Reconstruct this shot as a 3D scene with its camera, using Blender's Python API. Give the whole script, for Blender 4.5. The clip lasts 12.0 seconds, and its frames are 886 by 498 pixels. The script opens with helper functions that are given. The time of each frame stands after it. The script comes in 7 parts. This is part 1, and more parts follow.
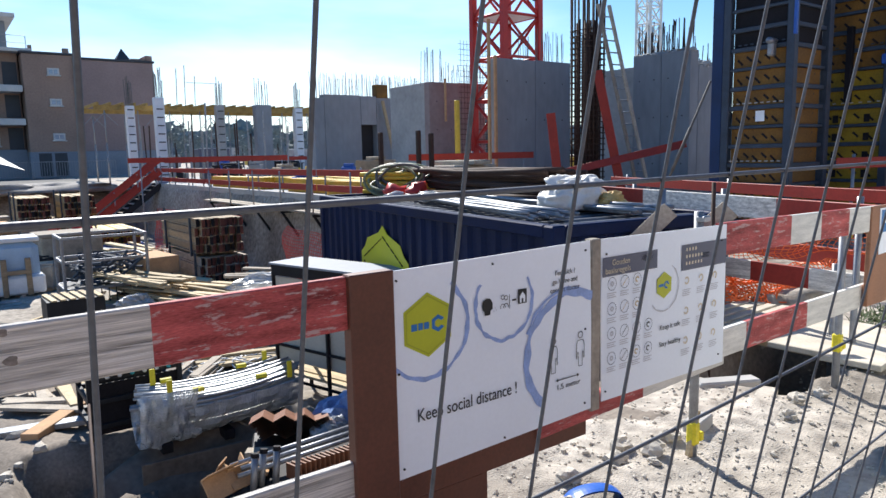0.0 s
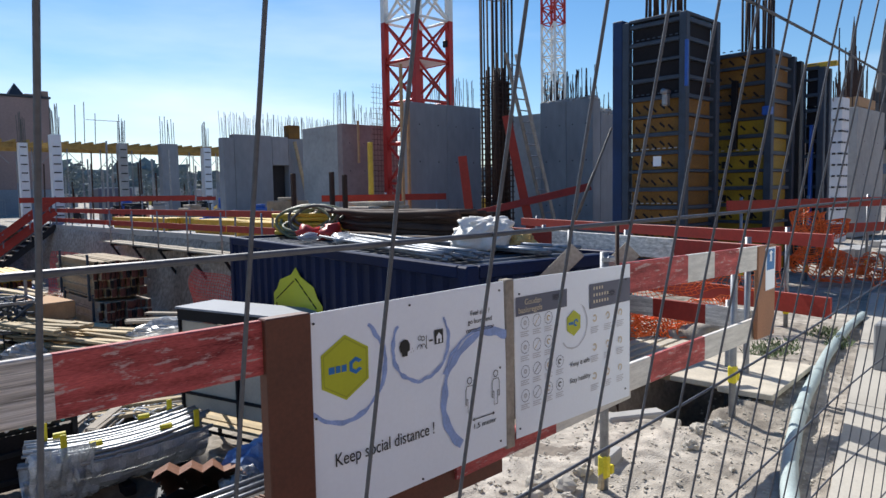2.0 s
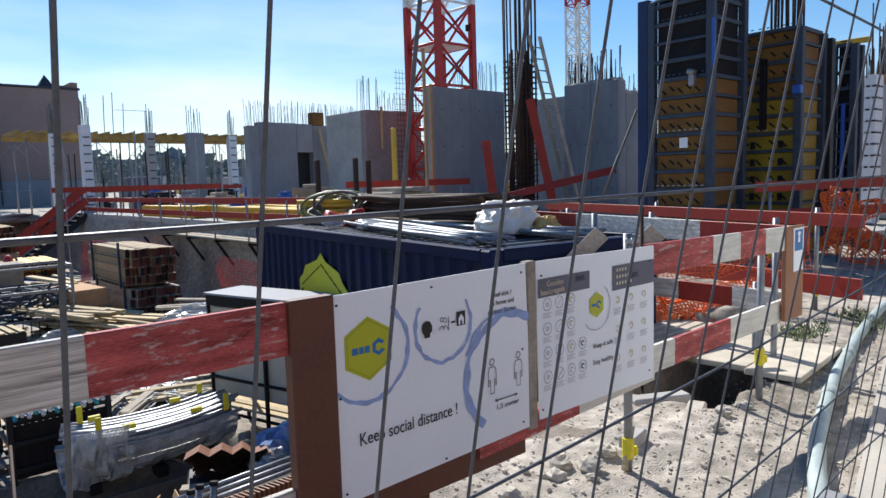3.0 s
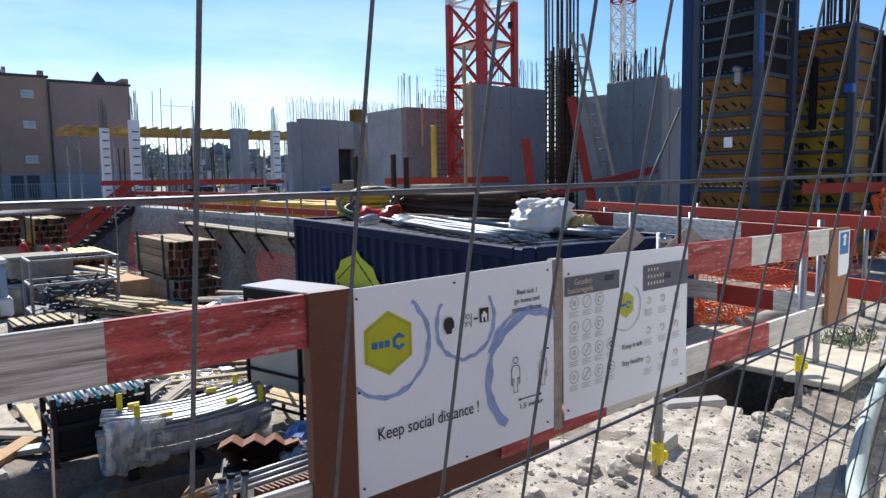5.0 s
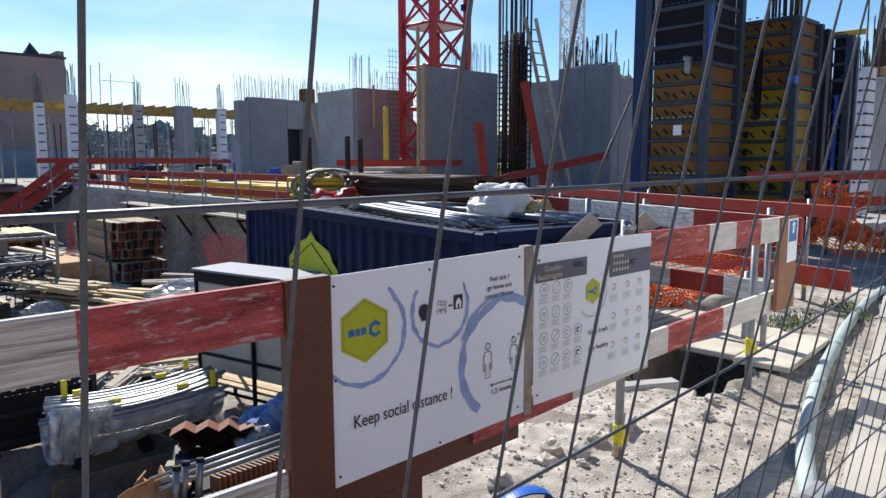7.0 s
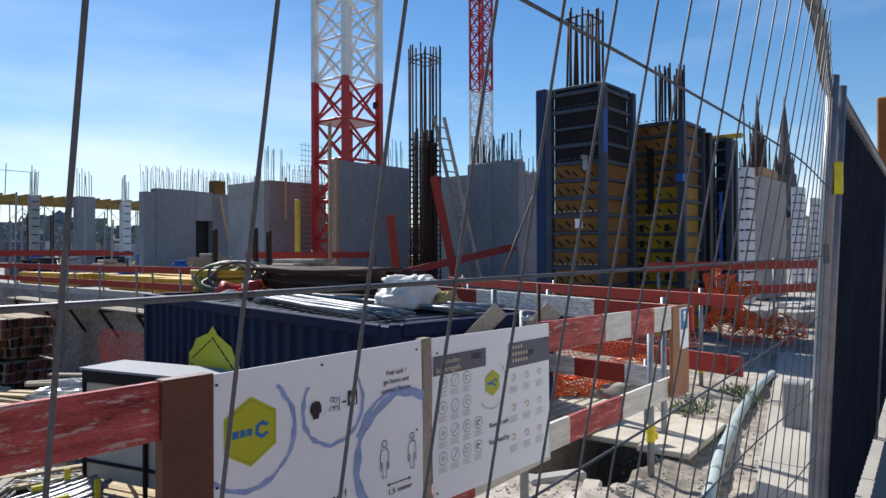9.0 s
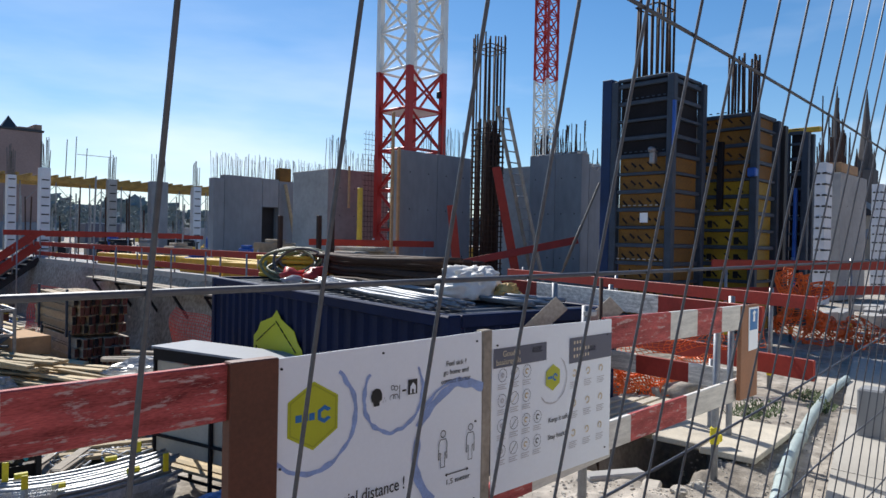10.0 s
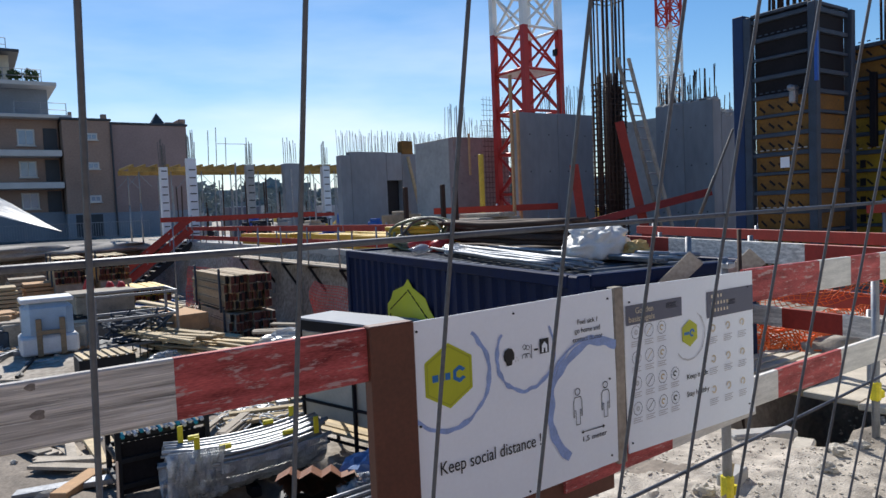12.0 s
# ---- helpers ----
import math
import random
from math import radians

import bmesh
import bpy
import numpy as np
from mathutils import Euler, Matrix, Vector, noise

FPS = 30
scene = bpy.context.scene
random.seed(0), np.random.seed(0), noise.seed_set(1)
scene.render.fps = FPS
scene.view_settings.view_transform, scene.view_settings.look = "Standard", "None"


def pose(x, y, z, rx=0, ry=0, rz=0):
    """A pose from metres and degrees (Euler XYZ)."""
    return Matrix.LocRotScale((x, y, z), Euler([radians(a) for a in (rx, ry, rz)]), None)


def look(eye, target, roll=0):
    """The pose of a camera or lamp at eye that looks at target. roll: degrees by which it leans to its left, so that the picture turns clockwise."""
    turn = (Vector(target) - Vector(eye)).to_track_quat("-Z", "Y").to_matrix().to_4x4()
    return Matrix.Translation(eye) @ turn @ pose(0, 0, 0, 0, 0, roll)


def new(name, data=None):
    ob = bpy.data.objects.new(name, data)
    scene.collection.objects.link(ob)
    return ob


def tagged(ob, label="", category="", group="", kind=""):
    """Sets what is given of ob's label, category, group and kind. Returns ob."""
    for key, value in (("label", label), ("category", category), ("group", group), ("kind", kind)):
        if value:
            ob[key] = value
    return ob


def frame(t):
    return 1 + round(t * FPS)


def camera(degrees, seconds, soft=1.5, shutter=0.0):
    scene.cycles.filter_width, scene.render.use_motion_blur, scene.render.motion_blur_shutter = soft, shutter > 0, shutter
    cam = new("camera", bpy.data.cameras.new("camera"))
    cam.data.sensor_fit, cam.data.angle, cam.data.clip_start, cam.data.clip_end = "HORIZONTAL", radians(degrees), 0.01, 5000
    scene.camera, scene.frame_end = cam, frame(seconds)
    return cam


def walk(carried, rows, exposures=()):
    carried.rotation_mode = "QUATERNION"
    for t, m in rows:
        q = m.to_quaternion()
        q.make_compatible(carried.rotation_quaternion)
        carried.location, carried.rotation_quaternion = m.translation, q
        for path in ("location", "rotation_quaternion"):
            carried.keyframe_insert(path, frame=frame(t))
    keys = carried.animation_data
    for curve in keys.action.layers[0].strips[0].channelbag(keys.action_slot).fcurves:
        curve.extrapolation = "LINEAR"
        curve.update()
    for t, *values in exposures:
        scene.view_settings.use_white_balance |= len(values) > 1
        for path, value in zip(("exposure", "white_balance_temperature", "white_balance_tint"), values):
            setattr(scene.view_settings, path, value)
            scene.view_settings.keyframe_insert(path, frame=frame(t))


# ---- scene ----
cam = camera(65.5, 12.0)
EXPOSURES = [(0.0, 0.80), (0.4, 0.50), (1.0, 0.34), (2.5, 0.42), (3.5, 0.52), (5.5, 0.56), (6.0, 0.38), (6.5, 0.54), (8.5, 0.42), (9.0, 0.30), (9.5, 0.26), (10.5, 0.30), (12.0, 0.28)]
PATH = [
    (0, (0.426, 0.449, 1.431), (1.603, 2.042, 1.159), -1.3),
    (0.5, (0.516, 0.397, 1.423), (1.868, 1.852, 1.184), -1.6),
    (1, (0.445, 0.414, 1.449), (1.859, 1.825, 1.344), -0.8),
    (1.5, (0.396, 0.422, 1.445), (1.799, 1.842, 1.325), -1.3),
    (2, (0.393, 0.427, 1.44), (1.771, 1.867, 1.28), -1.0),
    (2.5, (0.387, 0.427, 1.433), (1.701, 1.924, 1.246), -1.5),
    (3, (0.393, 0.408, 1.428), (1.715, 1.895, 1.228), -1.7),
    (3.5, (0.393, 0.404, 1.428), (1.725, 1.882, 1.224), -2.1),
    (5.5, (0.47, 0.39, 1.41), (1.678, 1.97, 1.204), -1.0),
    (6, (0.406, 0.432, 1.412), (1.62, 2.006, 1.194), -1.6),
    (6.5, (0.379, 0.479, 1.421), (1.654, 1.996, 1.152), -0.9),
    (8.5, (0.452, 0.403, 1.433), (1.956, 1.718, 1.334), 0.7),
    (9, (0.451, 0.417, 1.432), (1.976, 1.711, 1.441), -0.2),
    (9.5, (0.448, 0.425, 1.431), (1.981, 1.709, 1.449), 0.3),
    (10, (0.45, 0.435, 1.435), (1.858, 1.856, 1.415), 1.2),
    (10.5, (0.466, 0.425, 1.427), (1.782, 1.931, 1.39), -0.1),
    (11, (0.478, 0.425, 1.421), (1.811, 1.911, 1.306), -0.8),
    (11.5, (0.479, 0.413, 1.426), (1.82, 1.894, 1.33), -0.9),
    (12, (0.435, 0.417, 1.423), (1.561, 2.065, 1.307), -2.5),
]
walk(cam, [(t, look(eye, target, roll)) for t, eye, target, roll in PATH], EXPOSURES)

# ---- light ----
SUN_AZ, SUN_EL = 73.0, 42.0          # degrees from +x towards +y, and above the horizon
sun_data = bpy.data.lights.new("sun", "SUN")
sun_data.energy, sun_data.angle, sun_data.color = 5.0, radians(0.53), (1.0, 0.965, 0.9)
sun = new("sun", sun_data)
sun_dir = Vector((math.cos(radians(SUN_EL)) * math.cos(radians(SUN_AZ)), math.cos(radians(SUN_EL)) * math.sin(radians(SUN_AZ)), math.sin(radians(SUN_EL))))
sun.matrix_world = look(sun_dir * 60, (0, 0, 0))

world = bpy.data.worlds.new("sky")
scene.world = world
world.use_nodes = True
wn, wl = world.node_tree.nodes, world.node_tree.links
sky = wn.new("ShaderNodeTexSky")
sky.sky_type, sky.sun_disc = "NISHITA", False
sky.sun_elevation, sky.sun_rotation = radians(SUN_EL), radians(90 - SUN_AZ)
sky.air_density, sky.dust_density, sky.ozone_density = 1.0, 0.25, 4.0
geo = wn.new("ShaderNodeTexCoord")
sep = wn.new("ShaderNodeSeparateXYZ")
wl.new(geo.outputs["Generated"], sep.inputs[0])
stretch = wn.new("ShaderNodeMapping")
stretch.inputs["Scale"].default_value = (1.0, 1.0, 4.5)
wl.new(geo.outputs["Generated"], stretch.inputs[0])
cloud = wn.new("ShaderNodeTexNoise")
cloud.inputs["Scale"].default_value, cloud.inputs["Detail"].default_value, cloud.inputs["Roughness"].default_value = 1.7, 7.0, 0.5
wl.new(stretch.outputs[0], cloud.inputs["Vector"])
c_amt = wn.new("ShaderNodeMapRange")
c_amt.inputs["From Min"].default_value, c_amt.inputs["From Max"].default_value = 0.46, 0.74
wl.new(cloud.outputs["Fac"], c_amt.inputs["Value"])
low = wn.new("ShaderNodeMapRange")
low.inputs["From Min"].default_value, low.inputs["From Max"].default_value = 0.42, 0.03
low.inputs["To Min"].default_value, low.inputs["To Max"].default_value = 0.0, 0.8
wl.new(sep.outputs["Z"], low.inputs["Value"])
c_mul = wn.new("ShaderNodeMath")
c_mul.operation = "MULTIPLY"
wl.new(c_amt.outputs[0], c_mul.inputs[0])
wl.new(low.outputs[0], c_mul.inputs[1])
c_mix = wn.new("ShaderNodeMix")
c_mix.data_type = "RGBA"
c_mix.inputs["B"].default_value = (8.4, 9.3, 10.6, 1)
haze = wn.new("ShaderNodeMapRange")
haze.inputs["From Min"].default_value, haze.inputs["From Max"].default_value = 0.6, 0.0
haze.inputs["To Min"].default_value, haze.inputs["To Max"].default_value = 0.0, 0.13
wl.new(sep.outputs["Z"], haze.inputs["Value"])
c_add = wn.new("ShaderNodeMath")
c_add.operation, c_add.use_clamp = "ADD", True
wl.new(c_mul.outputs[0], c_add.inputs[0])
wl.new(haze.outputs[0], c_add.inputs[1])
wl.new(c_add.outputs[0], c_mix.inputs["Factor"])
deep = wn.new("ShaderNodeHueSaturation")
deep.inputs["Saturation"].default_value, deep.inputs["Value"].default_value = 1.35, 0.92
wl.new(sky.outputs[0], deep.inputs["Color"])
wl.new(deep.outputs[0], c_mix.inputs["A"])
wn["Background"].inputs["Strength"].default_value = 0.10
wl.new(c_mix.outputs["Result"], wn["Background"].inputs["Color"])


# ---- materials ----
def mat(name, base, rough=0.7, metal=0.0, var=0.25, scale=6.0, fine=60.0, bump=0.15, tint=None, stretch_v=None, wear=None, wear_amt=0.5, spec=0.4, per_piece=0.0):
    """A procedural surface: base colour varied at two scales, optional grain direction, worn patches and piece-to-piece change."""
    m = bpy.data.materials.new(name)
    m.use_nodes = True
    n, l = m.node_tree.nodes, m.node_tree.links
    b = n["Principled BSDF"]
    b.inputs["Metallic"].default_value = metal
    b.inputs["Specular IOR Level"].default_value = spec
    tc = n.new("ShaderNodeTexCoord")
    mp = n.new("ShaderNodeMapping")
    mp.inputs["Scale"].default_value = stretch_v or (1, 1, 1)
    l.new(tc.outputs["Object"], mp.inputs[0])
    big = n.new("ShaderNodeTexNoise")
    big.inputs["Scale"].default_value, big.inputs["Detail"].default_value = scale, 5.0
    l.new(mp.outputs[0], big.inputs["Vector"])
    small = n.new("ShaderNodeTexNoise")
    small.inputs["Scale"].default_value, small.inputs["Detail"].default_value = fine, 4.0
    l.new(mp.outputs[0], small.inputs["Vector"])
    mixn = n.new("ShaderNodeMath")
    mixn.operation = "MULTIPLY_ADD"
    mixn.inputs[1].default_value = 0.6
    l.new(big.outputs["Fac"], mixn.inputs[0])
    sm = n.new("ShaderNodeMath")
    sm.operation = "MULTIPLY"
    sm.inputs[1].default_value = 0.4
    l.new(small.outputs["Fac"], sm.inputs[0])
    l.new(sm.outputs[0], mixn.inputs[2])
    ramp = n.new("ShaderNodeValToRGB")
    lo = [max(0.0, c * (1 - var)) for c in base]
    hi = [min(1.0, c * (1 + var)) for c in (tint or base)]
    ramp.color_ramp.elements[0].position, ramp.color_ramp.elements[1].position = 0.33, 0.67
    ramp.color_ramp.elements[0].color, ramp.color_ramp.elements[1].color = (*lo, 1), (*hi, 1)
    l.new(mixn.outputs[0], ramp.inputs["Fac"])
    out = ramp.outputs["Color"]
    if wear:
        wnz = n.new("ShaderNodeTexNoise")
        wnz.inputs["Scale"].default_value, wnz.inputs["Detail"].default_value, wnz.inputs["Roughness"].default_value = scale * 2.2, 9.0, 0.7
        l.new(mp.outputs[0], wnz.inputs["Vector"])
        wr = n.new("ShaderNodeMapRange")
        wr.inputs["From Min"].default_value, wr.inputs["From Max"].default_value = 0.78 - 0.3 * wear_amt, 0.84 - 0.3 * wear_amt
        l.new(wnz.outputs["Fac"], wr.inputs["Value"])
        wm = n.new("ShaderNodeMix")
        wm.data_type = "RGBA"
        wm.inputs["B"].default_value = (*wear, 1)
        l.new(wr.outputs[0], wm.inputs["Factor"])
        l.new(out, wm.inputs["A"])
        out = wm.outputs["Result"]
    if per_piece:
        oi = n.new("ShaderNodeObjectInfo")
        pr = n.new("ShaderNodeMapRange")
        pr.inputs["To Min"].default_value, pr.inputs["To Max"].default_value = 1 - per_piece, 1 + per_piece
        l.new(oi.outputs["Random"], pr.inputs["Value"])
        hs = n.new("ShaderNodeHueSaturation")
        l.new(pr.outputs[0], hs.inputs["Value"])
        l.new(out, hs.inputs["Color"])
        out = hs.outputs["Color"]
    l.new(out, b.inputs["Base Color"])
    rr = n.new("ShaderNodeMapRange")
    rr.inputs["To Min"].default_value, rr.inputs["To Max"].default_value = max(0.05, rough - 0.12), min(1.0, rough + 0.12)
    l.new(big.outputs["Fac"], rr.inputs["Value"])
    l.new(rr.outputs[0], b.inputs["Roughness"])
    if bump:
        bp = n.new("ShaderNodeBump")
        bp.inputs["Strength"].default_value, bp.inputs["Distance"].default_value = bump, 0.01
        l.new(mixn.outputs[0], bp.inputs["Height"])
        l.new(bp.outputs[0], b.inputs["Normal"])
    return m


WIRE = mat("galvanised_wire", (0.10, 0.108, 0.125), 0.55, 0.3, 0.3, 20, 200, 0.1)
TUBE = mat("galvanised_tube", (0.27, 0.28, 0.30), 0.45, 0.55, 0.25, 15, 150, 0.1, wear=(0.25, 0.2, 0.16), wear_amt=0.25)
STEEL = mat("grey_blue_steel", (0.042, 0.06, 0.088), 0.6, 0.1, 0.35, 5, 60, 0.15, wear=(0.16, 0.17, 0.18), wear_amt=0.22)
DARKSTEEL = mat("dark_steel", (0.016, 0.018, 0.023), 0.6, 0.3, 0.4, 5, 60, 0.15, wear=(0.12, 0.11, 0.1), wear_amt=0.25)
SHEET = mat("coated_sheet", (0.024, 0.033, 0.052), 0.65, 0.0, 0.3, 3, 40, 0.08, wear=(0.2, 0.18, 0.12), wear_amt=0.05, spec=0.0)
RED = mat("red_board_paint", (0.32, 0.034, 0.034), 0.7, 0, 0.5, 6, 70, 0.6, tint=(0.42, 0.085, 0.08), stretch_v=(0.8, 4, 4), wear=(0.50, 0.33, 0.31), wear_amt=0.74)
REDFAR = mat("red_rail_paint", (0.33, 0.034, 0.022), 0.6, 0, 0.25, 3, 30, 0.1, wear=(0.45, 0.2, 0.15), wear_amt=0.2)
WHITE = mat("white_board_paint", (0.66, 0.63, 0.58), 0.75, 0, 0.22, 5, 50, 0.35, stretch_v=(1, 2, 7), wear=(0.34, 0.28, 0.22), wear_amt=0.3)
RAILWOOD = mat("weathered_white_board", (0.56, 0.53, 0.48), 0.8, 0, 0.5, 7, 60, 0.6, tint=(0.66, 0.63, 0.58), stretch_v=(6, 0.2, 6), wear=(0.36, 0.31, 0.25), wear_amt=0.35)
GREYWOOD = mat("weathered_board", (0.45, 0.415, 0.375), 0.85, 0, 0.7, 9, 60, 1.0, tint=(0.55, 0.515, 0.47), stretch_v=(0.14, 7, 7), wear=(0.84, 0.81, 0.76), wear_amt=0.7)
LUMBER = mat("sawn_lumber", (0.46, 0.36, 0.22), 0.8, 0, 0.3, 4, 40, 0.3, stretch_v=(2, 2, 8), per_piece=0.22)
LUMBERGREY = mat("old_lumber", (0.36, 0.31, 0.25), 0.85, 0, 0.35, 4, 40, 0.3, per_piece=0.25)
PLY = mat("brown_film_plywood", (0.118, 0.040, 0.023), 0.5, 0, 0.25, 4, 70, 0.12, wear=(0.3, 0.17, 0.11), wear_amt=0.12)
PLYLIGHT = mat("brown_plywood_light", (0.30, 0.14, 0.075), 0.6, 0, 0.25, 4, 70, 0.12)
SIGNW = mat("white_sign_panel", (0.86, 0.90, 0.955), 0.35, 0, 0.03, 3, 60, 0.02)
SIGN2 = mat("white_sign_panel_matt", (0.86, 0.90, 0.955), 0.45, 0, 0.03, 3, 60, 0.02)
LIME = mat("lime_print", (0.48, 0.50, 0.02), 0.45, 0, 0.05, 8, 80, 0.02)
LIMEDARK = mat("lime_print_edge", (0.36, 0.39, 0.02), 0.45, 0, 0.05, 8, 80, 0.02)
SIGNBLUE = mat("blue_print", (0.02, 0.16, 0.42), 0.45, 0, 0.05, 8, 80, 0.02)
BRUSH = mat("blue_brush_print", (0.28, 0.38, 0.66), 0.5, 0, 0.25, 14, 90, 0.02)
INK = mat("black_print", (0.012, 0.012, 0.014), 0.5, 0, 0.1, 8, 80, 0.0)
SLATE = mat("slate_print", (0.10, 0.105, 0.15), 0.5, 0, 0.06, 8, 80, 0.0)
GOLD = mat("sand_print", (0.55, 0.42, 0.22), 0.5, 0, 0.1, 8, 80, 0.0)
PALEGOLD = mat("pale_sand_print", (0.68, 0.58, 0.42), 0.5, 0, 0.1, 8, 80, 0.0)
FAINT = mat("pale_print", (0.55, 0.55, 0.57), 0.5, 0, 0.05, 8, 80, 0.0)
NAVY = mat("navy_container_paint", (0.004, 0.012, 0.050), 0.5, 0, 0.3, 2, 40, 0.1, wear=(0.03, 0.035, 0.05), wear_amt=0.08, spec=0.12)
CONC = mat("grey_concrete", (0.255, 0.265, 0.282), 0.85, 0, 0.2, 0.8, 5, 0.15, stretch_v=(1, 1, 0.4), wear=(0.30, 0.305, 0.315), wear_amt=0.25)
CONCW = mat("warm_concrete", (0.28, 0.215, 0.205), 0.85, 0, 0.2, 0.8, 5, 0.15)
CONCL = mat("pale_concrete", (0.38, 0.37, 0.355), 0.85, 0, 0.18, 1.0, 6, 0.15, wear=(0.29, 0.28, 0.27), wear_amt=0.3)
INSUL = mat("white_insulation_board", (0.70, 0.72, 0.75), 0.7, 0, 0.08, 2, 30, 0.1)
JOINT = mat("dark_joint", (0.03, 0.03, 0.032), 0.8, 0, 0.2, 4, 30, 0.1)
REBAR = mat("rusty_rebar", (0.055, 0.032, 0.025), 0.8, 0.1, 0.4, 6, 60, 0.2)
REBARGREY = mat("grey_rebar", (0.13, 0.125, 0.12), 0.7, 0.2, 0.3, 6, 60, 0.1)
YELLOW = mat("yellow_beam_lacquer", (0.62, 0.40, 0.045), 0.55, 0, 0.25, 3, 40, 0.1, wear=(0.45, 0.33, 0.16), wear_amt=0.2)
FORMY = mat("ochre_form_panel", (0.175, 0.084, 0.012), 0.65, 0, 0.45, 2.5, 40, 0.1, wear=(0.06, 0.045, 0.03), wear_amt=0.5)
FORMY2 = mat("bright_form_panel", (0.27, 0.18, 0.010), 0.6, 0, 0.4, 2.5, 40, 0.1, wear=(0.09, 0.07, 0.03), wear_amt=0.45)
FORMB = mat("black_form_panel", (0.014, 0.013, 0.016), 0.65, 0, 0.4, 2.5, 40, 0.1, spec=0.15)
BLUE = mat("blue_plastic", (0.02, 0.10, 0.42), 0.4, 0, 0.15, 6, 60, 0.05)
CLAMP = mat("yellow_clamp", (0.75, 0.62, 0.03), 0.5, 0, 0.2, 12, 90, 0.1, wear=(0.3, 0.28, 0.2), wear_amt=0.25)
CRANER = mat("crane_red", (0.42, 0.028, 0.022), 0.45, 0.1, 0.2, 2, 30, 0.05)
CRANEW = mat("crane_white", (0.72, 0.72, 0.70), 0.5, 0.1, 0.1, 2, 30, 0.05)
PLASTIC = mat("clear_wrap", (0.5, 0.53, 0.56), 0.25, 0, 0.3, 8, 60, 0.4, spec=0.7)
PLASTIC.node_tree.nodes["Principled BSDF"].inputs["Alpha"].default_value = 0.55
RACKTOP = mat("grey_white_sheet_top", (0.24, 0.26, 0.30), 0.7, 0, 0.12, 4, 50, 0.05)
WINGBLUE = mat("deep_blue_steel", (0.010, 0.032, 0.10), 0.6, 0, 0.3, 3, 40, 0.1, wear=(0.05, 0.06, 0.08), wear_amt=0.15)
OCHREB = mat("weathered_ochre_beam", (0.36, 0.235, 0.07), 0.7, 0, 0.35, 3, 40, 0.1, wear=(0.26, 0.2, 0.12), wear_amt=0.4)
PAVE = mat("dusty_concrete_paving", (0.40, 0.375, 0.335), 0.9, 0, 0.16, 1.6, 70, 0.25, wear=(0.28, 0.26, 0.23), wear_amt=0.4)
# Unseen back of the fence sheets, made pale to bounce sun onto the boards.
BOUNCEBACK = mat("unseen_bounce_face", (0.42, 0.42, 0.41), 0.6, 0, 0.08, 3, 60, 0.05)
WHITEBAG = mat("white_sack", (0.74, 0.71, 0.66), 0.55, 0, 0.1, 8, 60, 0.3)
NETO = mat("orange_net", (0.85, 0.16, 0.03), 0.5, 0, 0.12, 10, 60, 0.0)
NETR = mat("red_net", (0.62, 0.09, 0.06), 0.55, 0, 0.15, 10, 60, 0.0)
TERRA = mat("brown_corrugated_sheet", (0.17, 0.068, 0.034), 0.65, 0, 0.3, 8, 60, 0.15)
CARD = mat("cardboard", (0.46, 0.28, 0.15), 0.85, 0, 0.2, 8, 60, 0.15)
PIPEG = mat("pale_green_pipe", (0.36, 0.43, 0.43), 0.55, 0, 0.2, 5, 60, 0.15, wear=(0.5, 0.48, 0.43), wear_amt=0.4)
HOSEG = mat("green_grey_hose", (0.20, 0.22, 0.13), 0.5, 0, 0.3, 6, 60, 0.1)
BRICK = mat("brown_brick_facade", (0.29, 0.20, 0.16), 0.85, 0, 0.2, 0.5, 8, 0.1)
BRICK2 = mat("pink_brick_facade", (0.28, 0.203, 0.192), 0.85, 0, 0.15, 0.4, 8, 0.1)
PLINTH = mat("blue_grey_plinth", (0.20, 0.225, 0.265), 0.8, 0, 0.15, 0.6, 8, 0.1)
RENDERW = mat("white_render", (0.52, 0.51, 0.50), 0.8, 0, 0.1, 1, 12, 0.05)
GLASS = mat("window_glass", (0.22, 0.28, 0.36), 0.12, 0, 0.15, 1, 5, 0.0, spec=0.8)
SLATEROOF = mat("dark_slate_roof", (0.04, 0.045, 0.055), 0.6, 0, 0.2, 2, 20, 0.1)
LEAF = mat("foliage", (0.055, 0.085, 0.03), 0.7, 0, 0.5, 3, 30, 0.2)
# Air haze is put into the pale blue grey of far leaves and hills.
HAZELEAF = mat("hazed_foliage", (0.17, 0.215, 0.23), 0.9, 0, 0.4, 0.05, 1, 0.0)
HAZEHILL = mat("hazed_hill", (0.16, 0.22, 0.28), 1.0, 0, 0.2, 0.01, 0.2, 0.0)
FARHOUSE = mat("far_buildings", (0.36, 0.36, 0.38), 0.9, 0, 0.3, 0.1, 1, 0.0)
SPIRE = mat("spire_stone", (0.10, 0.09, 0.09), 0.9, 0, 0.3, 0.3, 3, 0.1)
RUST = mat("rusty_steel", (0.30, 0.12, 0.03), 0.8, 0.1, 0.35, 3, 40, 0.3)
STONE = mat("grey_stone", (0.46, 0.42, 0.36), 0.9, 0, 0.25, 6, 60, 0.4)
TANKW = mat("white_tank_plastic", (0.68, 0.70, 0.72), 0.4, 0, 0.12, 3, 30, 0.05)
TANKB = mat("pale_blue_tank", (0.35, 0.48, 0.62), 0.35, 0, 0.12, 3, 30, 0.05)
BEIGE = mat("beige_panel", (0.45, 0.41, 0.34), 0.6, 0, 0.12, 3, 30, 0.05)
REDPL = mat("red_plastic", (0.5, 0.04, 0.03), 0.4, 0, 0.15, 6, 30, 0.05)
